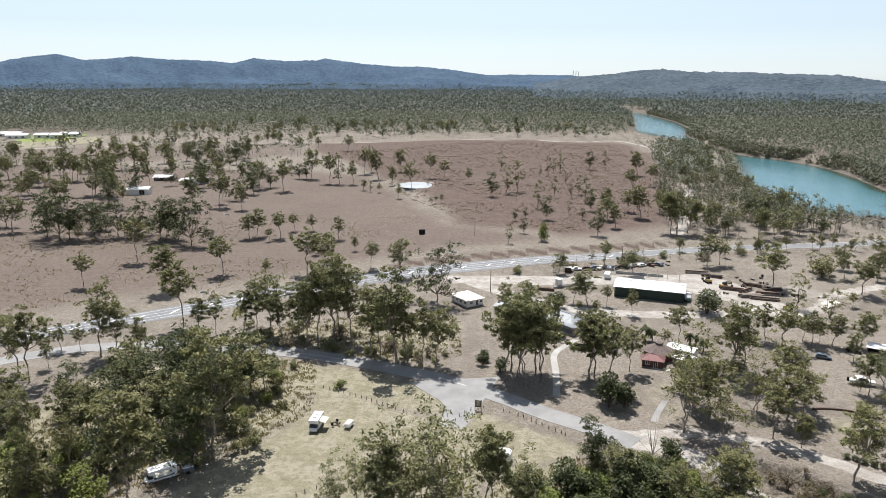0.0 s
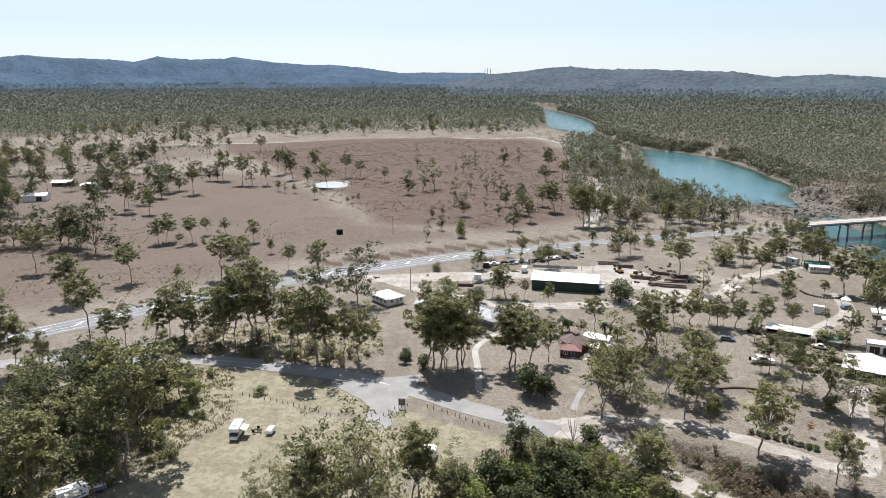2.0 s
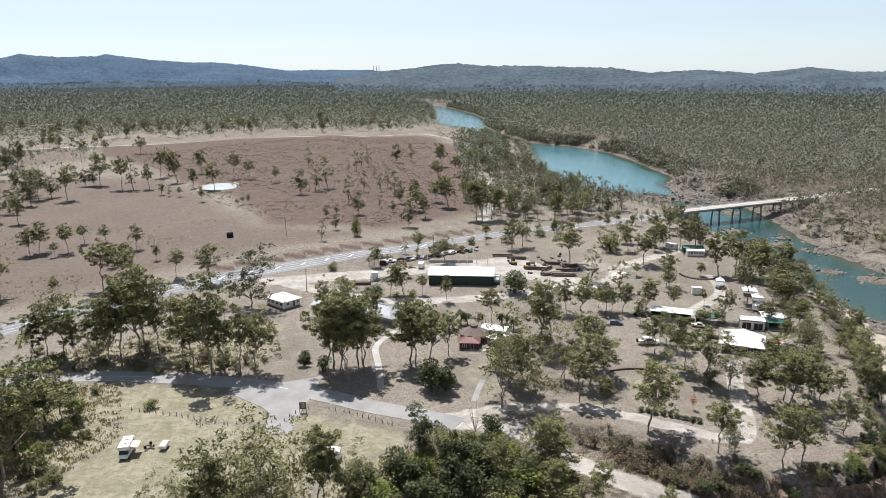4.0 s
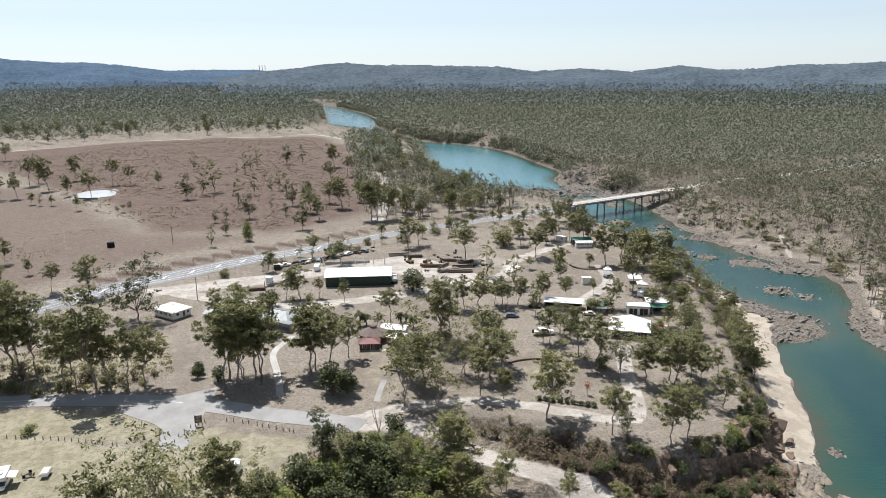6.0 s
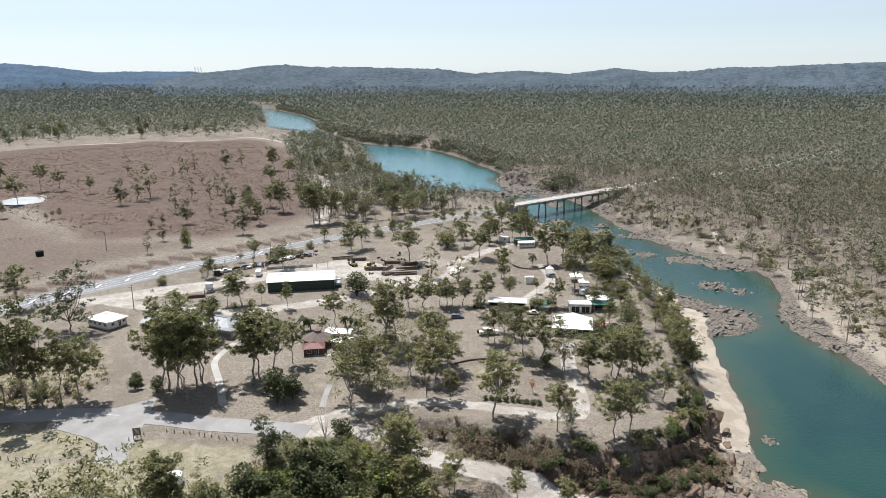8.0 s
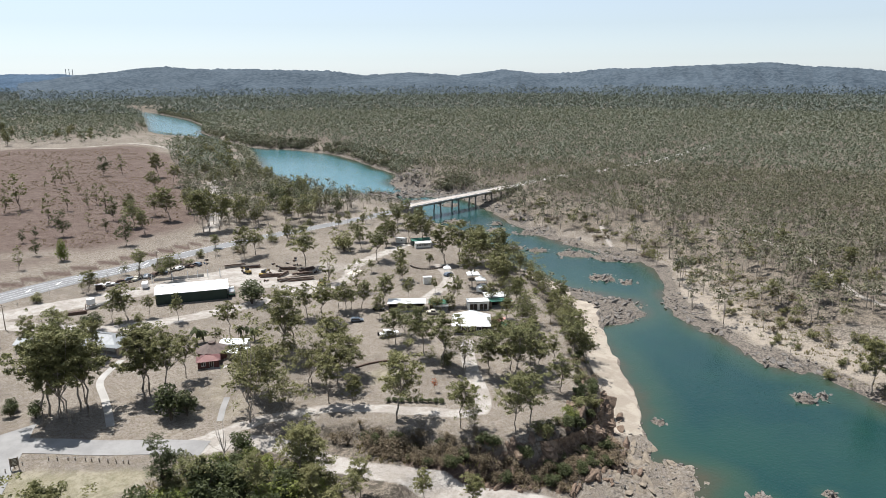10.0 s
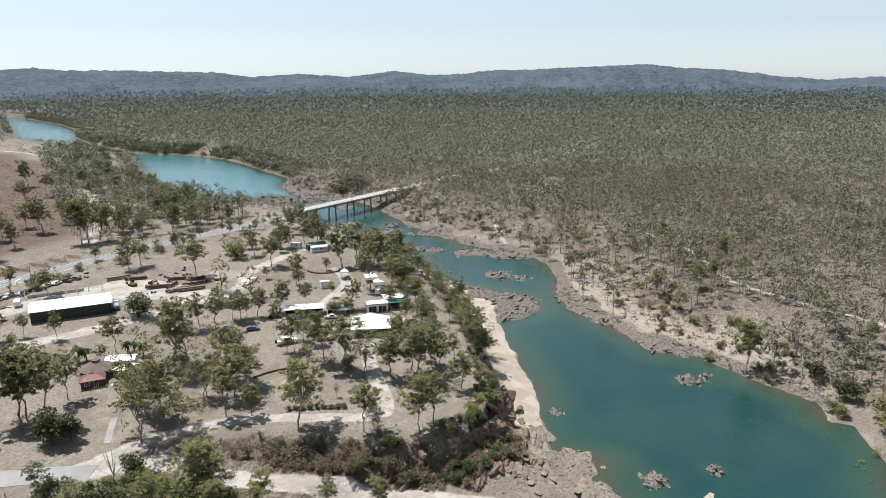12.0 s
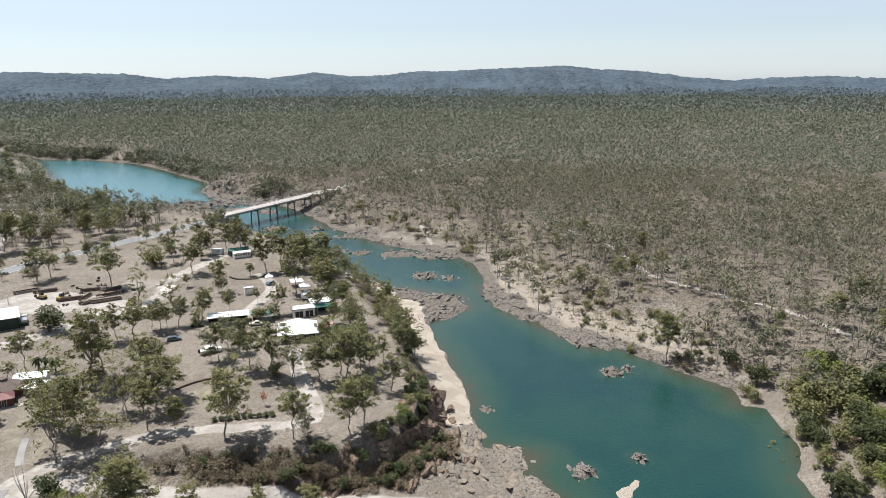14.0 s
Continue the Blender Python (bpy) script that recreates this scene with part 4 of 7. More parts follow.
PADDOCK_MID = [(-107, 802, 18), (-32, 305, 12), (-18, 295, 16), (-69, 617, 23), (-64, 629, 22), (-53, 584, 23), (-109, 585, 24), (-90, 560, 24), (-82, 558, 23), (-71, 558, 18), (-54, 520, 8), (-47, 515, 7),
               (-60, 528, 8), (-31, 485, 10), (-39, 548, 14), (-37, 626, 19), (-24, 529, 20), (-11, 580, 21), (1, 574, 15), (-12, 544, 4), (-8, 458, 5), (-5, 464, 5), (-1, 464, 6), (19, 551, 12)]
PADDOCK_RIGHT = [(34, 492, 17), (51, 634, 16), (45, 504, 19), (54, 512, 23), (50, 481, 5), (42, 407, 7), (49, 416, 6), (33, 350, 10), (43, 373, 8), (88, 852, 5), (107, 821, 6), (124, 792, 4), (60, 447, 18),
                 (61, 411, 14), (77, 489, 15), (88, 594, 18), (81, 593, 10), (96, 618, 12), (103, 626, 16), (96, 554, 9), (135, 658, 17), (89, 489, 12), (77, 429, 8), (96, 501, 14), (95, 468, 17), (92, 438, 14), (82, 412, 7), (82, 368, 15), (150, 659, 18)]
PADDOCK_EDGE = [(120, 421, 19), (97, 389, 13), (97, 412, 15), (124, 378, 23), (127, 376, 22), (134, 383, 19), (171, 622, 20), (163, 557, 18), (116, 439, 14), (137, 440, 16), (142, 528, 17), (110, 470, 10), (104, 452, 9)]
ROADSIDE = [(-121, 189, 18), (-116, 185, 22), (-119, 208, 9), (-113, 208, 9), (-116, 195, 9), (-105, 204, 23), (-99, 202, 16), (-91, 200, 14), (-35, 217, 28), (-35, 226, 24), (-40, 215, 26), (-43, 214, 21), (-30, 220, 23),
            (-22, 205.5, 22), (-19, 204, 19), (-14, 200.5, 29), (-10, 200.5, 21), (-6, 198.5, 19), (-2, 199, 18), (-52, 220, 16), (-48, 225, 18), (-63, 228, 17), (-57, 223, 20), (-67, 225, 15), (-75, 222, 14), (-82, 226, 12)]
JUNCTION = [(18, 188, 24), (24, 185, 24), (28, 187, 20), (21, 191, 22), (20, 194, 24), (27, 192, 22), (29, 196, 19), (41, 187, 20), (46, 182, 21), (44, 191, 19)]
WOOD_FRONT = [(-64, 129, 24), (-52, 146, 30), (-56, 144, 22), (-86, 150, 16), (-81, 156, 17), (-69, 153, 16), (-69, 164, 22), (-65, 171, 22), (-56, 168, 22), (-52, 178, 18), (-49, 181, 13), (-79, 167, 19),
              (-94, 166, 14), (-56, 181, 15), (-66, 181, 17), (-76, 186, 14), (-109, 160, 15), (-72, 142, 16), (-82, 178, 15), (-60, 158, 19), (-100, 150, 13), (-72, 190, 13), (-91, 183, 9)]
FRONT = [(-5, 124, 24), (-11, 123, 18), (2, 124, 20), (-16, 125, 15), (-1, 119, 22), (8, 126, 17), (11, 130, 14), (-20, 122, 13), (-8, 118, 18), (15, 127, 13)]
YARD = [(74, 315, 10), (51, 302, 8), (83, 300, 10), (118, 344, 6), (121, 315, 13), (128, 318, 11), (38, 247, 6), (50, 259, 8), (55, 256, 11), (62, 256, 7), (50, 248, 4), (56, 246, 5), (77, 218, 11), (71, 215, 5),
        (137, 283, 16), (166, 308, 8), (133, 255, 12), (168, 273, 13), (173, 295, 10), (207, 329, 10), (159, 240, 12), (137, 237, 11), (155, 256, 5), (182, 250, 5), (200, 293, 13), (206, 289, 14), (190, 300, 11), (180, 310, 10)]
CAMP_NORTH = [(189, 247, 15), (194, 244, 17), (176, 213, 17), (201, 230, 15), (155, 199, 10), (134, 215, 10), (126, 217, 9), (120, 217, 10), (119, 221, 8), (109, 215, 13), (106, 220, 11), (198, 238, 14), (186, 206, 12), (192, 216, 13), (206, 242, 13), (212, 252, 12)]
CAMP = [(59, 159, 21), (84, 192, 18), (90, 197, 13), (91, 176, 14), (87, 164, 12), (93, 168, 10), (82, 171, 13), (68, 165, 13), (68, 158, 11), (80, 156, 12), (117, 180, 10), (125, 186, 9), (124, 179, 8), (119, 167, 13),
        (118, 156, 14), (122, 151, 11), (126, 144, 11), (89, 137, 15), (85, 152, 7), (142, 156, 10), (129, 136, 13), (132, 142, 12), (162, 167, 10), (138, 140, 12), (99, 124, 11), (108, 114, 12), (113, 114, 11), (133, 123, 9), (102, 122, 7)]
SLOPE = [(169, 166, 12), (183, 185, 11), (192, 202, 9), (203, 222, 10), (202, 193, 8), (177, 162, 8), (173, 189, 10), (157, 151, 11), (146, 138, 10), (152, 136, 10), (218, 261, 10), (222, 248, 11), (194, 204, 9), (165, 158, 9), (189, 190, 9), (210, 236, 10)]
BELOW = [(60, 128, 14), (57, 126, 13), (67, 118, 9), (80, 113, 8), (88, 106, 7), (47, 124, 11), (37, 132, 11), (56, 118, 8), (63, 113, 7), (33, 141, 13)]
RIGHT_BANK = [(312, 129, 12), (258, 131, 10), (217, 78, 17), (276, 87, 8), (288, 36, 12), (292, 30, 12), (254, 22, 11), (242, 52, 10), (262, 38, 12), (219, 37, 9), (278, 78, 9), (254, 66, 13), (236, 53, 8), (233, 109, 5), (268, 117, 10),
              (274, 184, 8), (263, 169, 8), (300, 234, 9), (323, 321, 11)]
BANK_SHRUBS = [(210, 37, 9), (201, 32, 9), (190, 30, 8), (211, 30, 10), (207, 24, 11), (219, 20, 9), (186, 26, 7), (177, 23, 6), (189, 22, 8), (190, 16, 8), (166, 18, 7), (171, 18, 6), (169, 14, 4), (160, 12, 5), (216, 49, 8), (207, 49, 5), (225, 60, 6), (200, 20, 8), (180, 14, 7)]
DEAD_SPOTS = [(47, 143, 14), (62, 319, 5), (68, 320, 5), (33, 305, 5), (26, 299, 4), (94, 320, 5), (102, 325, 6), (120, 326, 6), (110, 322, 5), (38, 307, 5)]
DARK_SHRUBS = [(17, 194, 5), (44, 172, 10), (43, 255, 7), (17, 130, 8), (26, 130, 9), (31, 130, 7), (37, 129, 11), (43, 130, 9), (45, 128, 7), (52, 122, 8), (48, 118, 6), (38, 124, 8), (13, 203, 4), (12, 199, 4), (48, 172, 7)]
PALE_SHRUBS = [(-90, 136, 8), (-80, 132, 8), (-73, 130, 8), (-88, 128, 11), (-42, 170, 3), (-28, 182, 3), (13, 202, 3), (-63, 148, 4), (-47, 148, 4), (-44, 151, 4), (49, 130, 6), (-100, 140, 8), (-96, 146, 7), (-82, 142, 7), (-74, 138, 6),
               (-58, 150, 5), (-50, 156, 5), (-52, 164, 5), (-46, 172, 4), (-48, 188, 4), (-56, 196, 4), (-44, 196, 3), (-70, 196, 4), (127, 108, 5), (124, 111, 4)]

plant(PADDOCK_LEFT, FAR_DENSE + FAR_GUM[:2], "dark-leaved gum tree in a dry paddock clump", "tree", "trees in the paddock clump", 1.4)
plant(PADDOCK_SINGLE, FAR_GUM, "lone gum tree on dry grass", "tree", "lone paddock trees", 1.3)
plant(PADDOCK_BACK, FAR_DENSE + FAR_GUM, "tall gum tree far out in the paddock", "tree", "far paddock trees", 1.25)
plant(PADDOCK_MID, FAR_GUM + FAR_SLIM, "gum tree near the paddock dam", "tree", "trees by the dam", 1.2)
plant(PADDOCK_RIGHT, FAR_SLIM + FAR_DENSE[:1], "slim young gum in red-brown grass", "tree", "slim paddock trees", 1.05)
plant(PADDOCK_EDGE, FAR_GUM, "gum tree at the paddock's edge", "tree", "trees at the paddock edge", 1.3)
plant([(52, 356, 11)], [BUSH[2]], "bright green leafy tree beside the highway", "tree", "", 0.55)
plant(ROADSIDE, GUM, "tall pale-trunked gum tree beside the road", "tree", "roadside gums", 1.15)
plant([(-2, 259, 22)], GUM_DENSE[1:], "big dark gum tree beside the white house", "tree", "", 1.5)
plant(JUNCTION, GUM, "tall gum tree shading the driveway", "tree", "driveway gums", 1.25)
plant(WOOD_FRONT, GUM + GUM_DENSE, "gum tree in the thicket by the car park", "tree", "thicket gums", 1.4)
plant(FRONT, GUM_SPARSE + GUM[3:4], "thin-leaved gum tree beside the car park", "tree", "car park gums", 1.2)
plant([(x, y, h * 1.15) for x, y, h in YARD], FAR_GUM + FAR_SLIM[:1], "small gum tree by the works yard", "tree", "yard trees", 1.4)
plant([(30, 240, 14), (22, 242, 13), (36, 226, 13)], GUM, "leafy gum tree before the homestead", "tree", "homestead gums", 1.2)
plant([(69, 246, 10)], [GUM[1]], "round bright-green tree before the shed", "tree", "", 1.1)
plant([(x, y, h * 1.15) for x, y, h in CAMP_NORTH], FAR_GUM, "gum tree among the camp cabins", "tree", "camp trees", 1.4)
plant([(x, y, h * 1.2) for x, y, h in CAMP], GUM + GUM_SPARSE[:1], "gum tree on bare camp ground", "tree", "camp trees", 1.4)
plant([(x - 6, y + 2, h * 0.85) for x, y, h in SLOPE], GUM + GUM_SPARSE, "gum tree on the river bank", "tree", "bank trees", 1.35)
plant(BELOW, GUM + GUM_DENSE[:1], "gum tree below the earth bank", "tree", "trees below the bank", 1.35)
plant(RIGHT_BANK, GUM_SPARSE + GUM, "thin gum tree on the rocky far bank", "tree", "far bank trees", 1.3)
plant(BANK_SHRUBS, BUSH[:2], "thick green shrub at the water's edge", "shrub", "bank shrubs")
plant(DEAD_SPOTS, DEAD, "bare grey leafless tree", "tree", "bare trees", 1.2)
plant(DARK_SHRUBS, BUSH[:1], "dense dark green shrub", "shrub", "dark shrubs")
plant([(97, 248, 9.5)], BUSH[:1], "big round dark green tree beside the shed", "tree", "", 1.3)
plant(PALE_SHRUBS, BUSH[1:], "olive green shrub in rank grass", "shrub", "pale shrubs")
plant([(80, 135, 4), (82, 131, 4), (89, 122, 4), (76, 139, 4), (85, 127, 5), (93, 118, 4), (97, 113, 4), (102, 108, 4), (74, 143, 3), (108, 104, 4), (90, 128, 3), (99, 118, 3)], BUSH_DRY, "dry brown scrub on the steep bank", "shrub", "bank scrub")
plant([(93.0 + 1.35 * k, 147.0 - 1.15 * k, 1.3) for k in range(9)], BUSH[:1], "low clipped hedge shrub beside the track", "shrub", "hedge by the track", 1.6)
plant([(106, 144, 4)], SAPLING, "small sapling with red leaves", "tree", "")
plant([(66.7, 220, 6.5), (80, 216.5, 5), (82.6, 211, 5.5), (81.8, 215.6, 4.5), (69, 220, 5)], PALM, "feathery palm beside the maroon house", "palm", "palms by the house")
def fill(outline, count, models, lo, hi, label, category, group, seed, wide=1.0, apart=2.0):
    """Plants scattered at random within an outline."""
    rs = np.random.RandomState(seed)
    p = np.array(outline, float)
    spots = []
    for _ in range(count * 12):
        x, y = rs.uniform(*np.percentile(p[:, 0], (0, 100))), rs.uniform(*np.percentile(p[:, 1], (0, 100)))
        if inside(np.array([x]), np.array([y]), p)[0] and all((x - a) ** 2 + (y - b) ** 2 > apart ** 2 for a, b, c in spots):
            spots.append((round(x, 1), round(y, 1), rs.uniform(lo, hi)))
            if len(spots) == count:
                break
    plant(spots, models, label, category, group, wide)


fill([(-112, 122), (-70, 122), (-46, 148), (-40, 176), (-44, 200), (-60, 204), (-74, 196), (-88, 172), (-112, 158)], 40, [BUSH[1], BUSH_DRY[0], BUSH[2]], 1.5, 4.5, "olive shrub in the thicket's undergrowth", "shrub", "thicket shrubs", 1, 1.1, 3.2)
fill([(-112, 128), (-72, 128), (-56, 150), (-50, 178), (-62, 192), (-84, 172), (-112, 156)], 5, GUM[:4], 12, 18, "gum tree in the thicket by the car park", "tree", "thicket gums", 2, 1.05, 4)
fill([(-70, 217), (-45, 212), (-14, 199), (2, 196), (6, 204), (-20, 222), (-48, 234), (-72, 230)], 34, [BUSH[1], BUSH_DRY[0], BUSH[1]], 1.5, 4.5, "dry shrub under the roadside gums", "shrub", "verge shrubs", 3, 1.2, 2.4)
fill([(12, 116), (58, 112), (66, 122), (52, 146), (40, 146), (22, 138)], 44, [BUSH[2], BUSH[2], BUSH[1], BUSH[1], BUSH[0]], 2.5, 7, "thick green shrub below the car park", "shrub", "gully shrubs", 4, 1.15, 2.6)
fill([(126, 122), (160, 158), (178, 186), (200, 216), (222, 254), (236, 290), (226, 284), (205, 240), (182, 206), (160, 176), (146, 156), (128, 136)], 34, [GUM_SPARSE[0], GUM_SPARSE[1], GUM[0], GUM[4]], 6.5, 11, "gum tree on the river bank", "tree", "bank trees", 25, 1.15, 4.5)
fill([(146, 126), (164, 142), (184, 170), (206, 206), (226, 244), (238, 285), (228, 262), (206, 222), (180, 180), (160, 150), (138, 122)], 44, [BUSH[1], BUSH[1], BUSH[2], BUSH_DRY[0]], 1.0, 2.6, "scrubby growth on the river bank slope", "shrub", "bank slope shrubs", 5, 1.1, 3.0)
fill([(80, 143), (92, 125), (101, 114), (110, 107), (124, 105), (136, 112), (128, 98), (108, 98), (94, 108), (78, 130)], 100, [BUSH_DRY[0], BUSH_DRY[0], BUSH[0]], 1.5, 3.6, "dry brown scrub on the steep bank", "shrub", "bank scrub", 6, 1.3, 1.6)
fill([(128, 108), (138, 114), (146, 122), (140, 122), (126, 112), (112, 110), (112, 106)], 16, [BUSH[0], BUSH[1]], 2.5, 5, "dark shrub along the top of the earth bank", "shrub", "bank top shrubs", 19, 1.2, 2.4)
fill([(172, 32), (208, 52), (222, 100), (236, 140), (262, 168), (292, 200), (310, 190), (262, 120), (240, 60), (220, 10), (185, 0)], 130, [BUSH[1], BUSH[1], BUSH_DRY[0], GUM_SPARSE[1]], 1.0, 3.6, "low grey-green shrub on the rocky bank", "shrub", "far bank shrubs", 7, 1.2, 3.0)
fill([(198, 24), (216, 36), (240, 34), (240, -6), (196, -8), (168, 2), (176, 20)], 60, [BUSH[2], BUSH[1], BUSH[0]], 3, 8, "thick green shrub at the water's edge", "shrub", "bank shrubs", 8, 1.15, 3.4)
fill([(228, 261), (211, 226), (194, 198), (180, 177), (169, 158), (158, 143), (147, 130), (158, 132), (170, 146), (182, 160), (193, 176), (207, 196), (222, 222), (233, 250)], 52, [GUM_SPARSE[0], GUM_SPARSE[1], GUM[0], GUM[1], GUM[4]], 6, 11, "gum tree on the river bank", "tree", "bank trees", 28, 1.4, 3.6)
fill([(292, 215), (299, 262), (306, 330), (328, 368), (352, 366), (338, 318), (326, 260), (312, 215)], 60, [BUSH[1], BUSH_DRY[0], BUSH[1]], 1.0, 3.2, "grey-green shrub on the rocky bank below the bridge", "shrub", "far bank shrubs", 30, 1.3, 2.6)
fill([(140, 118), (150, 124), (162, 140), (152, 138), (138, 122)], 14, [BUSH[0], BUSH[1], BUSH_DRY[0]], 1.2, 3, "dark scrub at the head of the beach", "shrub", "beach scrub", 13, 1.2, 2.0)
fill([(-340, 420), (-150, 425), (-125, 520), (-190, 740), (-420, 760), (-410, 560)], 75, FAR_GUM + FAR_DENSE, 13, 24, "gum tree scattered in the far paddock", "tree", "far paddock trees", 14, 1.1, 10)
fill([(-420, 940), (-250, 955), (-60, 968), (150, 975), (225, 985), (240, 1120), (60, 1180), (-200, 1160), (-420, 1120)], 80, FAR_GUM + FAR_DENSE[:1], 13, 19, "tall gum tree in open woodland behind the paddock", "tree", "back paddock trees", 26, 1.1, 9)
fill([(-420, 940), (-330, 760), (-250, 700), (-150, 760), (-120, 930)], 26, FAR_GUM + FAR_SLIM, 9, 17, "gum tree scattered in the far paddock", "tree", "far paddock trees", 27, 1.1, 12)
fill([(60, 160), (90, 155), (118, 135), (140, 150), (130, 175), (90, 200), (70, 190)], 9, [BUSH[1], FAR_SLIM[0], GUM_SPARSE[0]], 3, 7, "young gum on bare camp ground", "tree", "camp saplings", 9, 1.1, 5)
fill([(28, 300), (60, 318), (110, 332), (150, 340), (150, 332), (100, 316), (60, 306)], 26, [BUSH_DRY[0], BUSH[1], FAR_SPARSE[0], DEAD[0]], 2.5, 6, "scrubby bare shrub along the highway verge", "shrub", "highway shrubs", 10, 1.2, 4)
fill([(150, 300), (235, 345), (240, 300), (215, 262), (186, 280)], 16, [FAR_GUM[0], FAR_GUM[1], FAR_GUM[3], BUSH[1]], 5, 13, "gum tree on stony ground by the bridge road", "tree", "bridge road trees", 11, 1.1, 7)
fill([(118, 336), (250, 369), (250, 350), (140, 326)], 20, FAR_GUM + FAR_SPARSE, 6, 10, "gum tree beside the highway near the bridge", "tree", "bridge road trees", 12, 1.1, 6)
fill([(150, 400), (140, 378), (180, 372), (214, 380), (216, 430), (222, 500), (205, 470), (170, 420)], 34, FAR_GUM + FAR_SPARSE + FAR_DENSE[:1], 10, 17, "tall gum tree in the riverside belt", "tree", "belt trees", 15, 1.35, 6)
fill([(175, 520), (222, 510), (238, 600), (262, 700), (300, 800), (325, 870), (275, 870), (235, 790), (205, 680)], 60, FAR_GUM + FAR_DENSE, 9, 16, "leafy gum tree in the riverside belt", "tree", "belt trees", 29, 1.35, 8)
fill([(100, 205), (150, 185), (190, 215), (205, 250), (170, 250), (130, 235)], 8, [FAR_GUM[0], FAR_SPARSE[1], FAR_GUM[4], BUSH[1]], 4, 11, "gum tree between the camp cabins", "tree", "camp trees", 16, 1.25, 8)
fill([(60, 165), (75, 160), (100, 178), (98, 205), (80, 205), (52, 196)], 4, GUM, 10, 16, "gum tree before the maroon house", "tree", "house gums", 17, 1.2, 7)
fill([(262, 186), (300, 225), (300, 262), (318, 300), (350, 290), (345, 180), (300, 110), (268, 40), (236, 50), (240, 110)], 50, FAR_SPARSE + FAR_GUM[:1], 6, 12, "grey-green gum tree on the rocky far bank", "tree", "far bank trees", 18, 1.05, 7)
for o in MODELS:
    for c in (*o.children, o):
        bpy.data.objects.remove(c)


# ---- woodland that nobody could count ----
def stand_template(seed, cards, size, height, wide, trunk=True):
    """One tree of a far stand: loose rounded sprays of foliage on a thin trunk."""
    rng = random.Random(seed)
    s = Soup()
    if trunk:
        s.tube([(0, 0, -0.5), (rng.uniform(-0.5, 0.5), rng.uniform(-0.5, 0.5), height * 0.7)], [height * 0.016, height * 0.009], 3, 1)
    lobes = [(rng.gauss(0, wide * 0.3), rng.gauss(0, wide * 0.3), height * rng.uniform(0.5, 0.97)) for _ in range(7 if cards > 50 else 4 if cards > 12 else 2)]
    for k in range(cards):
        c = lobes[k % len(lobes)]
        r = wide * (0.22 if cards > 50 else 0.3 if cards > 12 else 0.38)
        d = Vector((rng.gauss(0, 1), rng.gauss(0, 1), rng.gauss(0.2, 0.8))).normalized() * r * rng.uniform(0.4, 1.1)
        s.leaf(rng, (c[0] + d.x, c[1] + d.y, c[2] + d.z * 0.9), size * rng.uniform(0.7, 1.4), size * rng.uniform(0.26, 0.42), 0.4)
    tris, mats = [], []
    for f, m in zip(s.f, s.m):
        for k in range(1, len(f) - 1):
            tris.append((f[0], f[k], f[k + 1]))
            mats.append(m)
    return np.array(s.v), np.array(tris), np.array(mats)


def scatter(name, x, y, z, templates, leafmat, seed, lo, hi, label, low=None):
    rs = np.random.RandomState(seed)
    which = rs.randint(0, len(templates), len(x))
    turn, size = rs.uniform(0, math.tau, len(x)), rs.uniform(lo, hi, len(x)) * (1 if low is None else low)
    shade = rs.uniform(0, 1, len(x))
    V, F, M, S, off = [], [], [], [], 0
    for k, (tv, tf, tm) in enumerate(templates):
        sel = np.where(which == k)[0]
        c, s = np.cos(turn[sel])[:, None], np.sin(turn[sel])[:, None]
        sz = size[sel][:, None]
        vx = (tv[None, :, 0] * c - tv[None, :, 1] * s) * sz + x[sel][:, None]
        vy = (tv[None, :, 0] * s + tv[None, :, 1] * c) * sz + y[sel][:, None]
        vz = tv[None, :, 2] * sz + z[sel][:, None]
        V.append(np.stack([vx, vy, vz], -1).reshape(-1, 3))
        F.append((tf[None] + (np.arange(len(sel)) * len(tv))[:, None, None] + off).reshape(-1, 3))
        M.append(np.tile(tm, len(sel)))
        S.append(np.repeat(shade[sel], len(tv)))
        off += len(sel) * len(tv)
    V, F, M = np.vstack(V), np.vstack(F), np.concatenate(M)
    me = bpy.data.meshes.new(name)
    me.vertices.add(len(V))
    me.vertices.foreach_set("co", V.ravel())
    me.loops.add(F.size)
    me.loops.foreach_set("vertex_index", F.ravel())
    me.polygons.add(len(F))
    me.polygons.foreach_set("loop_start", np.arange(0, F.size, 3))
    me.materials.append(leafmat)
    me.materials.append(BARK)
    me.polygons.foreach_set("material_index", M.astype(np.int32))
    me.polygons.foreach_set("use_smooth", np.ones(len(F), bool))
    me.update(calc_edges=True)
    me.attributes.new("tone", "FLOAT", "POINT").data.foreach_set("value", np.concatenate(S))
    tagged(new(name, me), label, "woodland", kind="stuff")


def tussock(seed, blades, height, wide):
    rng = random.Random(seed)
    s = Soup()
    for k in range(blades):
        a, r = rng.uniform(0, math.tau), wide * math.sqrt(rng.random())
        x, y, h = r * math.cos(a), r * math.sin(a), height * rng.uniform(0.5, 1.1)
        b = rng.uniform(0, math.tau)
        w = wide * 0.22
        s.add([(x - w * math.cos(b), y - w * math.sin(b), -0.08), (x + w * math.cos(b), y + w * math.sin(b), -0.08), (x + rng.gauss(0, 0.25) * h, y + rng.gauss(0, 0.25) * h, h)], [(0, 1, 2)])
    return np.array(s.v), np.array(s.f), np.zeros(len(s.f), int)


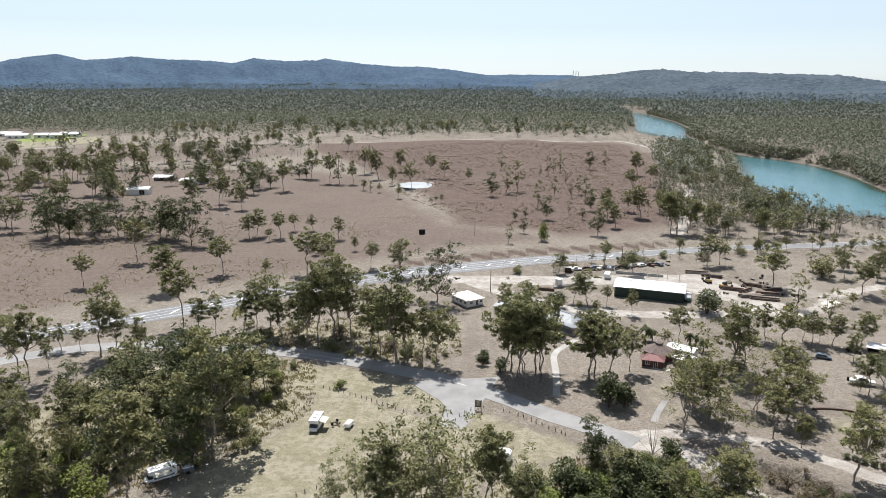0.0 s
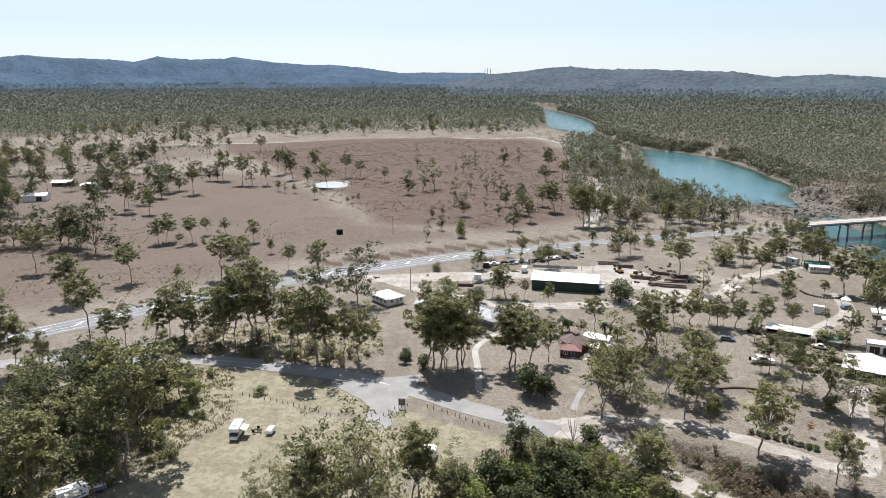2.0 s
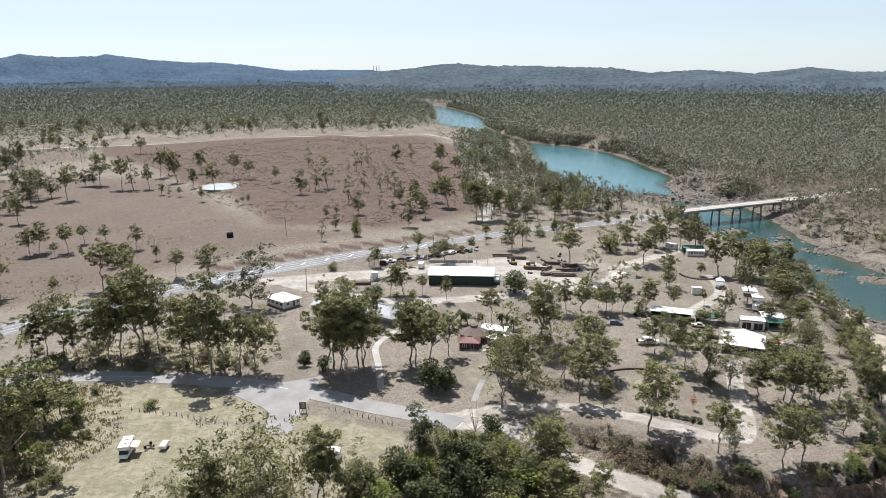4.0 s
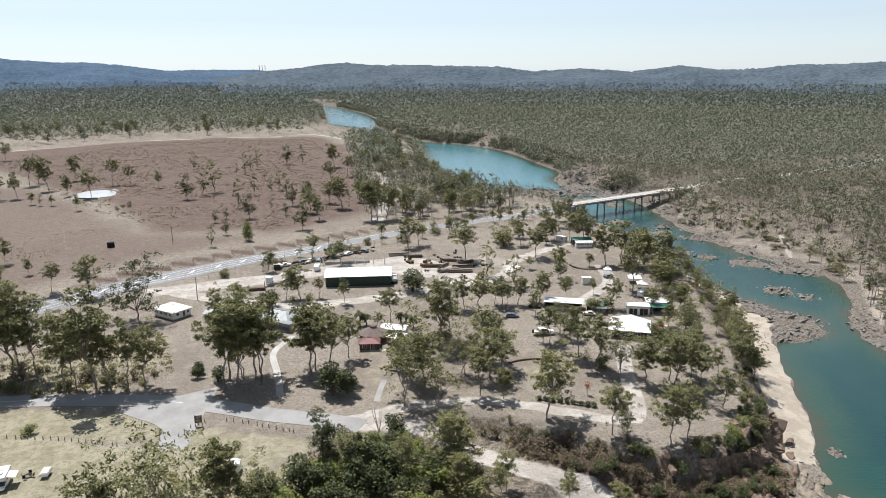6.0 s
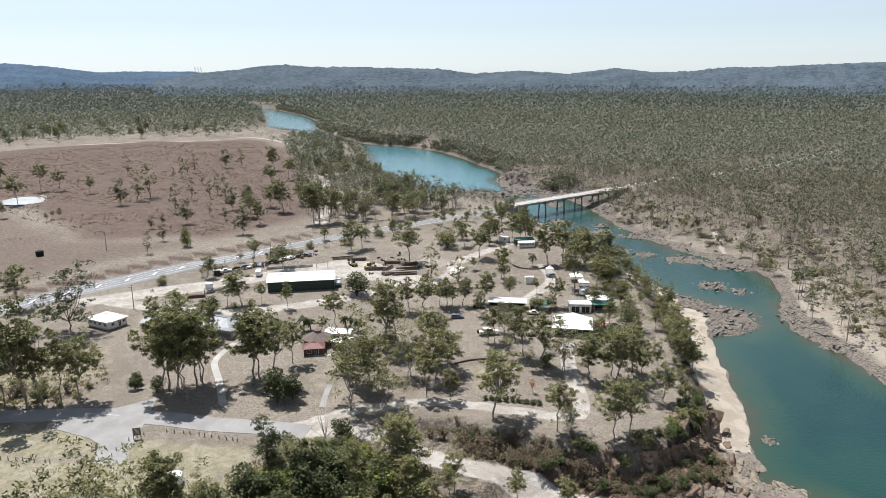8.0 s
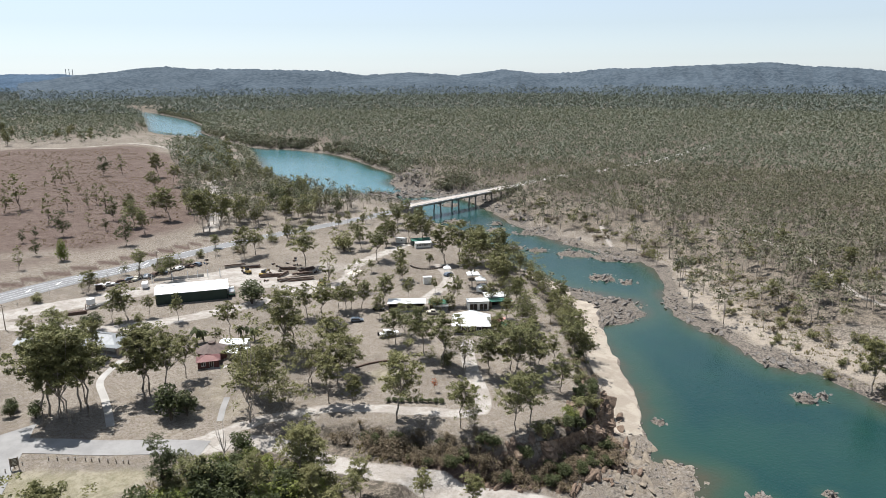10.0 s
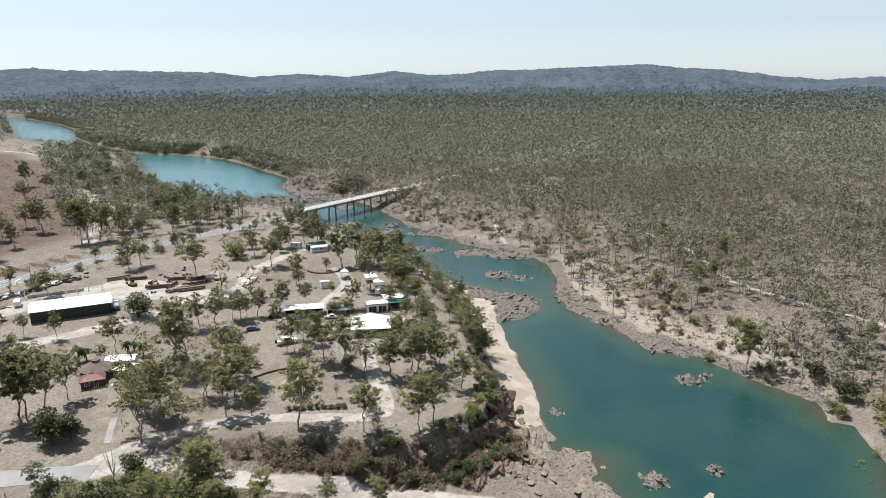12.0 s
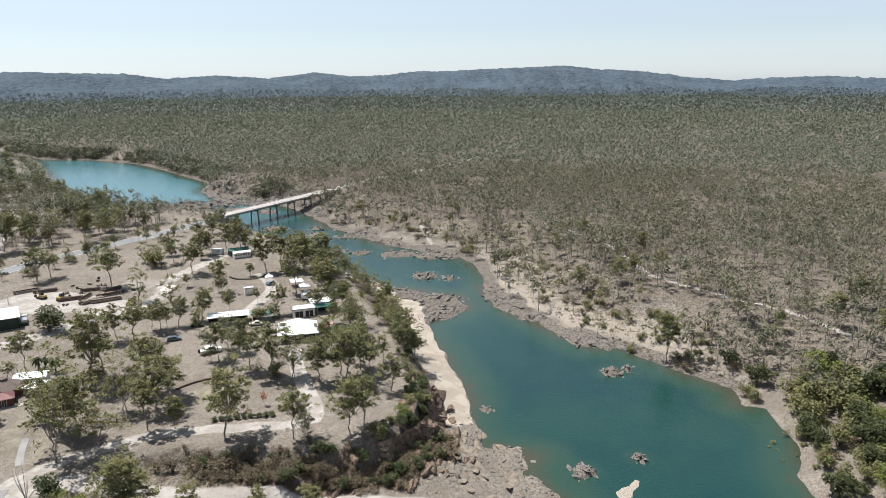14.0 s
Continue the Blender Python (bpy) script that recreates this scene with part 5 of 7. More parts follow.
def build_lawn():
    pts = smooth_line([(-505, 880), (-486, 905), (-490, 985), (-520, 1000), (-545, 930), (-530, 890)], 8, True)
    z = ground_z(pts[:, 0], pts[:, 1]).max() + 0.1
    me = mesh_of("lawn", np.column_stack([pts, np.full(len(pts), z)]), [list(range(len(pts)))[::-1]], [plain("watered_grass", (0.2, 0.24, 0.06), 0.9, (0.15, 0.18, 0.05), 0.1)])
    tagged(new("lawn", me), "watered green lawn before far white buildings", "lawn", kind="structure")


def build_grass():
    rs = np.random.RandomState(21)
    rank = [[(-112, 128), (-72, 124), (-48, 146), (-34, 168), (-38, 200), (-60, 205), (-76, 196), (-90, 172), (-112, 156)], [(-68, 216), (-60, 232), (-20, 248), (6, 240), (6, 206), (-12, 200), (-40, 211)],
            [(8, 120), (52, 112), (66, 114), (56, 146), (30, 146), (12, 138)], [(78, 144), (93, 124), (108, 106), (138, 112), (132, 98), (108, 96), (76, 130)], [(214, 60), (226, 104), (246, 150), (292, 196), (262, 130), (232, 70), (216, 30)]]
    px, py = [], []
    for k, o in enumerate(rank):
        p = np.array(o, float)
        n = 4200 if k == 0 else 1700
        x, y = rs.uniform(p[:, 0].min(), p[:, 0].max(), n), rs.uniform(p[:, 1].min(), p[:, 1].max(), n)
        ok = inside(x, y, p) & (line_distance(x, y, SIDE_ROAD) > 4.5) & (line_distance(x, y, LOW_TRACK) > 4)
        px.append(x[ok])
        py.append(y[ok])
    x, y = np.concatenate(px), np.concatenate(py)
    scatter("rank_grass", x, y, ground_z(x, y), [tussock(300 + k, 11, 0.55, 0.6) for k in range(5)], GRASS, 22, 0.6, 1.5, "dry rank grass along road and thicket")
    p = [(-20, 470), (-70, 640), (-120, 800), (60, 900), (215, 900), (180, 620), (130, 430), (66, 372), (10, 410)]
    q = np.array(p)
    x, y = rs.uniform(-130, 220, 15000), rs.uniform(365, 900, 15000)
    ok = inside(x, y, q) & (rough_noise(x, y, 30, 2, 14) > -0.25)
    x, y = x[ok], y[ok]
    scatter("red_tussocks", x, y, ground_z(x, y), [tussock(320 + k, 5, 0.7, 0.7) for k in range(4)], GRASS_RED, 23, 0.6, 1.4, "red-brown tussocks of paddock grass")
    x, y = rs.uniform(-230, -20, 5200), rs.uniform(236, 420, 5200)
    ok = (y > np.interp(x, HIGHWAY[:, 0], HIGHWAY[:, 1]) + 14) & (rough_noise(x, y, 42, 2, 17) > np.where(x < -120, 0.0, 0.32))
    x, y = x[ok], y[ok]
    scatter("straw_tussocks", x, y, ground_z(x, y), [tussock(340 + k, 6, 0.7, 0.5) for k in range(4)], GRASS, 24, 0.6, 1.3, "straw-coloured tussocks in the grazed paddock")
    for nm in ("rank_grass", "red_tussocks", "straw_tussocks"):
        bpy.data.objects[nm]["category"] = "grass"


BELT = [(168, 560), (122, 392), (140, 376), (190, 376), (236, 386), (226, 430), (230, 497), (240, 577), (264, 690), (302, 790), (340, 868), (318, 900), (262, 880), (230, 800), (205, 690)]


def woodland_density(x, y, heights=False):
    r = np.hypot(x, y)
    az = np.degrees(np.arctan2(x, y))
    near = (x > 20) & (x < 700) & (y < 2000) & (y > -420)
    dw = np.full(x.shape, 900.0)
    left = x < 480
    left[x > 700] = False
    dw[near] = side_distance(x[near], y[near])
    left[near] = inside(x[near], y[near], LEFT_LAND)
    d = np.where(~left & (dw > np.where(y > 430, 2, 6)), 0.5 + 0.8 * step(y, 330, 430) + 0.75 * step(dw, 18, 60), 0.0)
    open_wood = ~left & (az > 50) & (r < 450)
    d = np.where(open_wood, d * (0.82 + 0.25 * step(r, 280, 400)), d)
    d = np.where(~left, d * (0.75 + 0.5 * rough_noise(x, y, 60, 2, 77)), d)
    for cx, cy, cr in CLEARINGS:
        d = np.where(np.hypot(x - cx, y - cy) < cr, d * 0.08, d)
    d = np.where(line_distance(x, y, EAST_ROAD) < 8, 0, d)
    d = np.where(left & (dw > 3) & inside(x, y, BELT), 0.28 + 0.5 * step(rough_noise(x, y, 45, 2, 71), -0.2, 0.4), d)
    slope = near & left & (dw > 26) & ~inside(x, y, PLATEAU) & (y > 122) & (y < 370)
    d = np.where(slope, 0.4, d)
    patch = rough_noise(x, y, 160, 3, 55)
    left_far = left & ((dw > np.where((y > 905) & (y < 1330), 90, 5)) | (x < 0.252 * y))
    d = np.where(left_far & (y > 955) & (x > -420), np.maximum(d, step(y, 960, 1450) * 0.9 + 0.22 + 0.35 * patch), d)
    d = np.where(left_far & (x < -150) & (y > 560) & (y <= 955) & (x > -420 - (y - 560) * 0.3), np.maximum(d, 0.09 + 0.16 * patch), d)
    d = np.where(left_far & (x <= -420), np.maximum(d, 0.2 + 0.8 * step(r, 900, 1200) + 0.3 * patch), d)
    d = np.where(left_far & inside(x, y, [(-480, 810), (-600, 930), (-600, 1010), (-430, 990), (-425, 880)]), 0, d)
    # low riverside scrub where the near bank falls to the water
    scrub = near & left & (dw > 3) & ~((y > 905) & (x < 0.252 * y)) & (((y > 400) & (y < 860) & (dw < 75)) | ((y >= 860) & (y < 1340) & (dw < 110)))
    d = np.where(scrub & (d <= 0.3), 0.85, d)
    if heights:
        return d, np.where(inside(x, y, BELT) & (y < 900), np.where(dw < 32, 0.62, 1.12), np.where(scrub, np.where(y > 905, 0.28, 0.5), 1.0)) * (0.75 + 0.3 * step(rough_noise(x, y, 11, 1, 31), -0.4, 0.5))
    return np.where((r > 205) & (az > -38) & (az < 92), d, 0)


def build_woodland():
    rs = np.random.RandomState(3)
    for name, r0, r1, pitch, cards, size, hgt, wide, mat, label in (
            ("woodland", 205, 620, 5.2, 84, 0.95, 12.5, 5.6, LEAF_FOREST, "open eucalypt woodland on the far river bank"),
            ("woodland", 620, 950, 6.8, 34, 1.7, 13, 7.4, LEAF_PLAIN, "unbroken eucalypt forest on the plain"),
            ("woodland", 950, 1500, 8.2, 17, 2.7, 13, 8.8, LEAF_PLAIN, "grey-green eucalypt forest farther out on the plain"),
            ("woodland", 1500, 2500, 11.6, 7, 4.4, 11, 12.0, LEAF_FAR_HAZED, "distant eucalypt forest reaching the hills"),
            ("woodland", 2500, 4500, 15.0, 6, 5.0, 10, 13, LEAF_HILL_HAZED, "hazy forest along the foot of the hills")):
        gx, gy = np.meshgrid(np.arange(-r1 * 0.7, r1, pitch), np.arange(-60, r1, pitch))
        x = (gx + rs.uniform(-0.48, 0.48, gx.shape) * pitch).ravel()
        y = (gy + rs.uniform(-0.48, 0.48, gy.shape) * pitch).ravel()
        r, az = np.hypot(x, y), np.degrees(np.arctan2(x, y))
        ok = (r >= r0) & (r < r1) & (az > -37) & (az < 90)
        x, y = x[ok], y[ok]
        keep = rs.uniform(0, 1, len(x)) < woodland_density(x, y)
        x, y = x[keep], y[keep]
        z, low = ground_z(x, y), woodland_density(x, y, True)[1]
        if r1 > 2000:
            r, az = np.hypot(x, y), np.degrees(np.arctan2(x, y))
            near = np.where((az > 7) & (az < 98), range_z(az, r, NEAR_RANGE, 3100, 800) - 5, -9)
            far = np.where((az > -38) & (az < 14), range_z(az, r, FAR_RANGE, 4450, 900) - 5, -9)
            behind = (near > 25) | (far > 25) | ((az > 9) & (r > 2700)) | (r > 3900)
            x, y, low, z = x[~behind], y[~behind], low[~behind], np.maximum.reduce([z, near, far])[~behind]
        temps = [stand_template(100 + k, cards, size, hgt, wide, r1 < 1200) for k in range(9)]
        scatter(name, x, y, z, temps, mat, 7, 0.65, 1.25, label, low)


def build_riverside():
    """Dark scrub that stands along both shores of the upper river, down to the water."""
    rs = np.random.RandomState(41)
    x, y = rs.uniform(230, 560, 90000), rs.uniform(395, 1800, 90000)
    d = side_distance(x, y)
    left = inside(x, y, LEFT_LAND)
    ok = (d > 2.5) & (d < np.where(left, 12, 26)) & (rs.uniform(0, 1, len(x)) < np.where(left, 0.5, 0.62)) & (rough_noise(x, y, 25, 2, 4) > np.where(y < 545, 0.35, -0.45)) & ~(left & (y > 880) & (y < 1330))
    ok &= line_distance(x, y, [(256, 373), (363, 392)]) > 14
    x, y = x[ok], y[ok]
    temps = []
    for k in range(5):
        rng = random.Random(200 + k)
        s = Soup()
        for j in range(22):
            s.leaf(rng, (rng.gauss(0, 1.3), rng.gauss(0, 1.3), abs(rng.gauss(2.2, 1.4))), 1.6 * rng.uniform(0.7, 1.4), 0.55, 0.1)
        temps.append((np.array(s.v), np.array(s.f), np.zeros(len(s.f), int)))
    scatter("riverside_scrub", x, y, ground_z(x, y), temps, LEAF_FOREST, 42, 0.6, 1.5, "dark green scrub along the upper river's shores")


build_woodland()
build_riverside()
build_grass()
build_lawn()

# ---- built things ----
def quad_box(s, x0, x1, y0, y1, z0, z1, mat=0):
    v = [(x, y, z) for z in (z0, z1) for y in (y0, y1) for x in (x0, x1)]
    s.add(v, [(0, 2, 3, 1), (4, 5, 7, 6), (0, 1, 5, 4), (2, 6, 7, 3), (0, 4, 6, 2), (1, 3, 7, 5)], mat)


def block(name, parent, mat, x0, x1, y0, y1, z0, z1, label="", edge=0.0):
    """A box, with bevelled edges where edge is given."""
    s = Soup()
    quad_box(s, x0, x1, y0, y1, z0, z1)
    me = s.mesh(name, [mat])
    if edge:
        bm = bmesh.new()
        bm.from_mesh(me)
        bmesh.ops.bevel(bm, geom=bm.edges[:], offset=edge, segments=2, affect="EDGES", profile=0.6)
        bm.to_mesh(me)
        bm.free()
    return part(name, me, parent, label)


def tube_part(name, parent, mat, pts, radii, sides=8, label=""):
    s = Soup()
    s.tube([Vector(p) for p in pts], radii, sides)
    return part(name, s.mesh(name, [mat]), parent, label)


def thing(name, x, y, ang, label, category, group="", z=None):
    ob = new(name)
    ob.matrix_world = pose(x, y, float(ground_z(x, y)[0]) if z is None else z, 0, 0, ang)
    return tagged(ob, label, category, group)


def roof_sheet(s, corners, thick=0.12):
    """One roof plane with its thickness; corners go round as seen from above."""
    n = len(corners)
    v = [tuple(c) for c in corners] + [(c[0], c[1], c[2] - thick) for c in corners]
    s.add(v, [tuple(range(n)), tuple(range(2 * n - 1, n - 1, -1))] + [(i, i + n, (i + 1) % n + n, (i + 1) % n) for i in range(n)])


def roof_parts(ob, mat, kind, L, D, h, rise, over):
    a, b = L / 2 + over, D / 2 + over
    drop = rise * over / (D / 2)
    sheets = []
    if kind == "gable":
        sheets = [[(-a, -b, h - drop), (a, -b, h - drop), (a, 0, h + rise), (-a, 0, h + rise)], [(a, b, h - drop), (-a, b, h - drop), (-a, 0, h + rise), (a, 0, h + rise)]]
    elif kind == "hip":
        r = max(a - b, 0.15)
        sheets = [[(-a, -b, h - drop), (a, -b, h - drop), (r, 0, h + rise), (-r, 0, h + rise)], [(a, b, h - drop), (-a, b, h - drop), (-r, 0, h + rise), (r, 0, h + rise)],
                  [(a, -b, h - drop), (a, b, h - drop), (r, 0, h + rise)], [(-a, b, h - drop), (-a, -b, h - drop), (-r, 0, h + rise)]]
    elif kind == "skillion":
        sheets = [[(-a, -b, h + rise), (a, -b, h + rise), (a, b, h), (-a, b, h)]]
    for q in sheets:
        s = Soup()
        roof_sheet(s, q)
        part("roof", s.mesh("roof", [mat]), ob)
    if kind in ("gable", "hip"):
        r = a if kind == "gable" else max(a - b, 0.15)
        tube_part("ridge_cap", ob, mat, [(-r, 0, h + rise + 0.02), (r, 0, h + rise + 0.02)], [0.14, 0.14], 6)


def opening(name, ob, face, u, z, w, h, L, D, mat=None, framemat=None):
    """A window or door on a wall: a frame set proud of it, with its pane a little behind the frame's face."""
    mat, framemat = mat or GLASS, framemat or WHITE_PAINT
    hold = new(name)
    hold.parent = ob
    turn = {"front": (0, (u, -D / 2)), "back": (180, (u, D / 2)), "right": (90, (L / 2, u)), "left": (-90, (-L / 2, u))}[face]
    hold.matrix_local = pose(turn[1][0], turn[1][1], z, 0, 0, turn[0])
    s = Soup()
    for x0, x1, z0, z1 in ((-w / 2 - 0.08, -w / 2, -0.08, h + 0.08), (w / 2, w / 2 + 0.08, -0.08, h + 0.08), (-w / 2, w / 2, -0.08, 0), (-w / 2, w / 2, h, h + 0.08), (-0.03, 0.03, 0, h)):
        quad_box(s, x0, x1, -0.09, 0.05, z0, z1)
    part("frame", s.mesh("frame", [framemat]), hold)
    s = Soup()
    quad_box(s, -w / 2, w / 2, -0.05, 0.03, 0, h)
    part("pane", s.mesh("pane", [mat]), hold)
    return hold


def walls(ob, mat, L, D, z0, h, gable=0.0, open_front=False, t=0.15):
    """Four walls with thickness, the end ones rising to the gable."""
    if not open_front:
        block("wall", ob, mat, -L / 2, L / 2, -D / 2, -D / 2 + t, z0, h)
    block("wall", ob, mat, -L / 2, L / 2, D / 2 - t, D / 2, z0, h)
    for x in (-L / 2 + 0.002, L / 2 - t - 0.002):
        s = Soup()
        pts = [(-D / 2 + t, z0), (D / 2 - t, z0), (D / 2 - t, h), (0, h + gable * 0.97), (-D / 2 + t, h)]
        v = [(x, y, z) for y, z in pts] + [(x + t, y, z) for y, z in pts]
        s.add(v, [(4, 3, 2, 1, 0), (5, 6, 7, 8, 9)] + [(i, (i + 1) % 5, (i + 1) % 5 + 5, i + 5) for i in range(5)])
        part("wall", s.mesh("wall", [mat]), ob)
    block("floor", ob, CONCRETE, -L / 2 + 0.03, L / 2 - 0.03, -D / 2 + 0.03, D / 2 - 0.03, z0 - 0.35, z0 + 0.05)


def building(name, x, y, ang, L, D, h, rise, kind, wallmat, roofmat, label, category, over=0.5, lift=0.1, fronts=(), rights=(), lefts=(), open_front=False, group=""):
    ob = thing(name, x, y, ang, label, category, group)
    walls(ob, wallmat, L, D, lift, h, rise if kind == "gable" else 0, open_front)
    roof_parts(ob, roofmat, kind, L, D, h + 0.06, rise, over)
    for face, lst in (("front", fronts), ("right", rights), ("left", lefts)):
        for nm, u, z, w, hh in lst:
            opening(nm, ob, face, u, z, w, hh, L, D, DARK_WALL if nm == "door" else None)
    if open_front:
        n = max(2, round(L / 3.5))
        for k in range(n + 1):
            px = -L / 2 + 0.12 + (L - 0.24) * k / n
            block("post", ob, TIMBER, px - 0.08, px + 0.08, -D / 2, -D / 2 + 0.16, -0.4, h)
    return ob


def wheel(ob, x, y, r, w=0.24):
    hold = tube_part("wheel", ob, BLACK, [(x, y - w / 2, r), (x, y + w / 2, r)], [r, r], 14)
    tube_part("rim", hold, STEEL, [(x, y - w / 2 - 0.02, r), (x, y + w / 2 + 0.02, r)], [r * 0.55, r * 0.55], 10)


def profile_part(name, ob, mat, pts, half, label="", edge=0.05):
    """A side outline (x, z) given a width, with rounded edges."""
    n = len(pts)
    s = Soup()
    v = [(x, -half, z) for x, z in pts] + [(x, half, z) for x, z in pts]
    s.add(v, [tuple(range(n)), tuple(range(2 * n - 1, n - 1, -1))] + [(i, i + n, (i + 1) % n + n, (i + 1) % n) for i in range(n)])
    me = s.mesh(name, [mat])
    bm = bmesh.new()
    bm.from_mesh(me)
    bmesh.ops.recalc_face_normals(bm, faces=bm.faces[:])
    if edge:
        bmesh.ops.bevel(bm, geom=bm.edges[:], offset=edge, segments=2, affect="EDGES", profile=0.6)
    bm.to_mesh(me)
    bm.free()
    return part(name, me, ob, label)


def car(name, x, y, ang, mat, label, category="car", kind="wagon", group=""):
    ob = thing(name, x, y, ang, label, category, group)
    if kind == "ute":
        body = [(-2.5, 0.45), (2.4, 0.45), (2.45, 0.85), (1.25, 1.0), (0.75, 1.65), (-0.55, 1.7), (-0.75, 1.05), (-2.5, 1.05)]
        glass = [(1.15, 1.02), (0.72, 1.56), (-0.5, 1.6), (-0.62, 1.05)]
    else:
        body = [(-2.25, 0.4), (2.2, 0.4), (2.25, 0.8), (1.2, 0.95), (0.6, 1.5), (-1.7, 1.55), (-2.25, 0.95)]
        glass = [(1.1, 0.97), (0.57, 1.42), (-1.6, 1.46), (-1.95, 0.97)]
    profile_part("body", ob, mat, body, 0.88)
    profile_part("glazing", ob, GLASS, glass, 0.895, "dark glass", 0.02)
    for wx in (-1.45, 1.4):
        for wy in (-0.78, 0.78):
            wheel(ob, wx, wy, 0.34)
    block("headlight", ob, WHITE_PAINT, 2.2, 2.26, -0.75, -0.45, 0.62, 0.76)
    block("headlight", ob, WHITE_PAINT, 2.2, 2.26, 0.45, 0.75, 0.62, 0.76)
    return ob


def motorhome(x, y, ang, L, label):
    ob = thing("motorhome", x, y, ang, label, "motorhome")
    h = L / 2
    profile_part("cabin_box", ob, WHITE_PAINT, [(-h, 0.6), (h - 1.7, 0.6), (h - 1.7, 2.0), (h - 0.5, 2.25), (h - 0.6, 3.05), (-h, 3.1)], 1.15)
    profile_part("cab", ob, WHITE_PAINT, [(h - 1.7, 0.5), (h, 0.5), (h, 1.0), (h - 0.5, 1.2), (h - 1.1, 2.0), (h - 1.7, 2.0)], 0.98)
    profile_part("windscreen", ob, GLASS, [(h - 0.46, 1.22), (h - 1.05, 1.96), (h - 1.5, 1.96), (h - 1.5, 1.22)], 1.0, "dark glass", 0.02)
    for u in (-h + 1.2, -h + 3.0):
        block("side_window", ob, GLASS, u, u + 0.9, -1.165, 1.165, 1.7, 2.3)
    block("door", ob, CANVAS, -0.2, 0.45, -1.17, -1.14, 0.7, 2.5)
    block("roof_hatch", ob, CANVAS, -h + 1.2, -h + 1.9, -0.35, 0.35, 3.1, 3.24)
    block("air_unit", ob, STEEL, 0.0, 0.9, -0.45, 0.45, 3.1, 3.32, edge=0.05)
    for wx in (-h + 1.5, h - 0.9):
        for wy in (-0.9, 0.9):
            wheel(ob, wx, wy, 0.36)
    s = Soup()
    roof_sheet(s, [(-1.6, 1.15, 2.65), (1.4, 1.15, 2.65), (1.4, 2.9, 2.3), (-1.6, 2.9, 2.3)], 0.04)
    part("awning", s.mesh("awning", [CANVAS]), ob, "cream roll-out awning")
    return ob


def caravan(x, y, ang, L, mat, label, group=""):
    ob = thing("caravan", x, y, ang, label, "caravan", group)
    h = L / 2
    profile_part("body", ob, mat, [(-h, 0.75), (-h + 0.3, 0.5), (h - 0.3, 0.5), (h, 0.9), (h - 0.15, 2.3), (h - 0.6, 2.65), (-h + 0.5, 2.65), (-h + 0.05, 2.3)], 1.12)
    for u in (-h + 0.7, h - 1.7):
        block("side_window", ob, GLASS, u, u + 0.95, -1.14, 1.14, 1.45, 2.0)
    block("door", ob, CANVAS, -0.25, 0.4, -1.145, -1.12, 0.6, 2.2)
    block("roof_hatch", ob, CANVAS, -0.4, 0.4, -0.35, 0.35, 2.65, 2.78)
    wheel(ob, 0.3, -0.95, 0.33)
    wheel(ob, 0.3, 0.95, 0.33)
    tube_part("drawbar", ob, STEEL, [(h - 0.4, 0, 0.55), (h + 1.2, 0, 0.5)], [0.06, 0.05], 6)
    tube_part("jockey_wheel", ob, BLACK, [(h + 1.1, 0, 0), (h + 1.1, 0, 0.5)], [0.07, 0.05], 6)
    return ob


def build_bridge():
    L, W, z = 111.0, 8.6, 0.75
    ang = math.degrees(math.atan2(18.2, 108))
    ob = tagged(new("bridge"), "long concrete road bridge on slender paired columns", "bridge")
    ob.matrix_world = pose(254, 373.6, 0, 0, 0, ang)
    block("deck", ob, CONCRETE, 0, L, -W / 2, W / 2, z - 0.55, z)
    block("road_surface", ob, BRIDGE_DECK, 0, L, -W / 2 + 0.55, W / 2 - 0.55, z + 0.004, z + 0.06)
    for s in (-1, 1):
        y = s * (W / 2 - 0.25)
        kerb = block("kerb", ob, WHITE_WALL, 0, L, y - 0.25, y + 0.25, z + 0.002, z + 0.3, edge=0.03)
        for k in range(int(L / 2.5)):
            block("rail_post", ob, CONCRETE, k * 2.5 + 0.6, k * 2.5 + 0.72, y - 0.06, y + 0.06, z + 0.3, z + 1.05)
        for zz in (0.7, 1.02):
            block("rail", ob, CONCRETE, 0.2, L - 0.2, y - 0.03, y + 0.03, z + zz - 0.03, z + zz + 0.03)
        block("girder", ob, CONCRETE_DARK, 0.2, L - 0.2, s * 2.4 - 0.3, s * 2.4 + 0.3, z - 1.55, z - 0.55)
    for k in range(6):
        x = 10.5 + k * 18.0
        block("crosshead", ob, CONCRETE_DARK, x - 0.55, x + 0.55, -W / 2 + 0.5, W / 2 - 0.5, z - 2.3, z - 1.55)
        for s in (-1, 1):
            c = Soup()
            c.tube([Vector((x, s * 3.6, -11.5)), Vector((x, s * 2.7, z - 2.2))], [0.75, 0.62], 4)
            part("column", c.mesh("column", [CONCRETE_DARK]), ob)
    block("abutment", ob, CONCRETE_DARK, L - 1.5, L + 3, -W / 2 - 0.6, W / 2 + 0.6, -4, z - 0.56)
    block("abutment", ob, CONCRETE_DARK, -3, 1.5, -W / 2 - 0.6, W / 2 + 0.6, -4, z - 0.56)


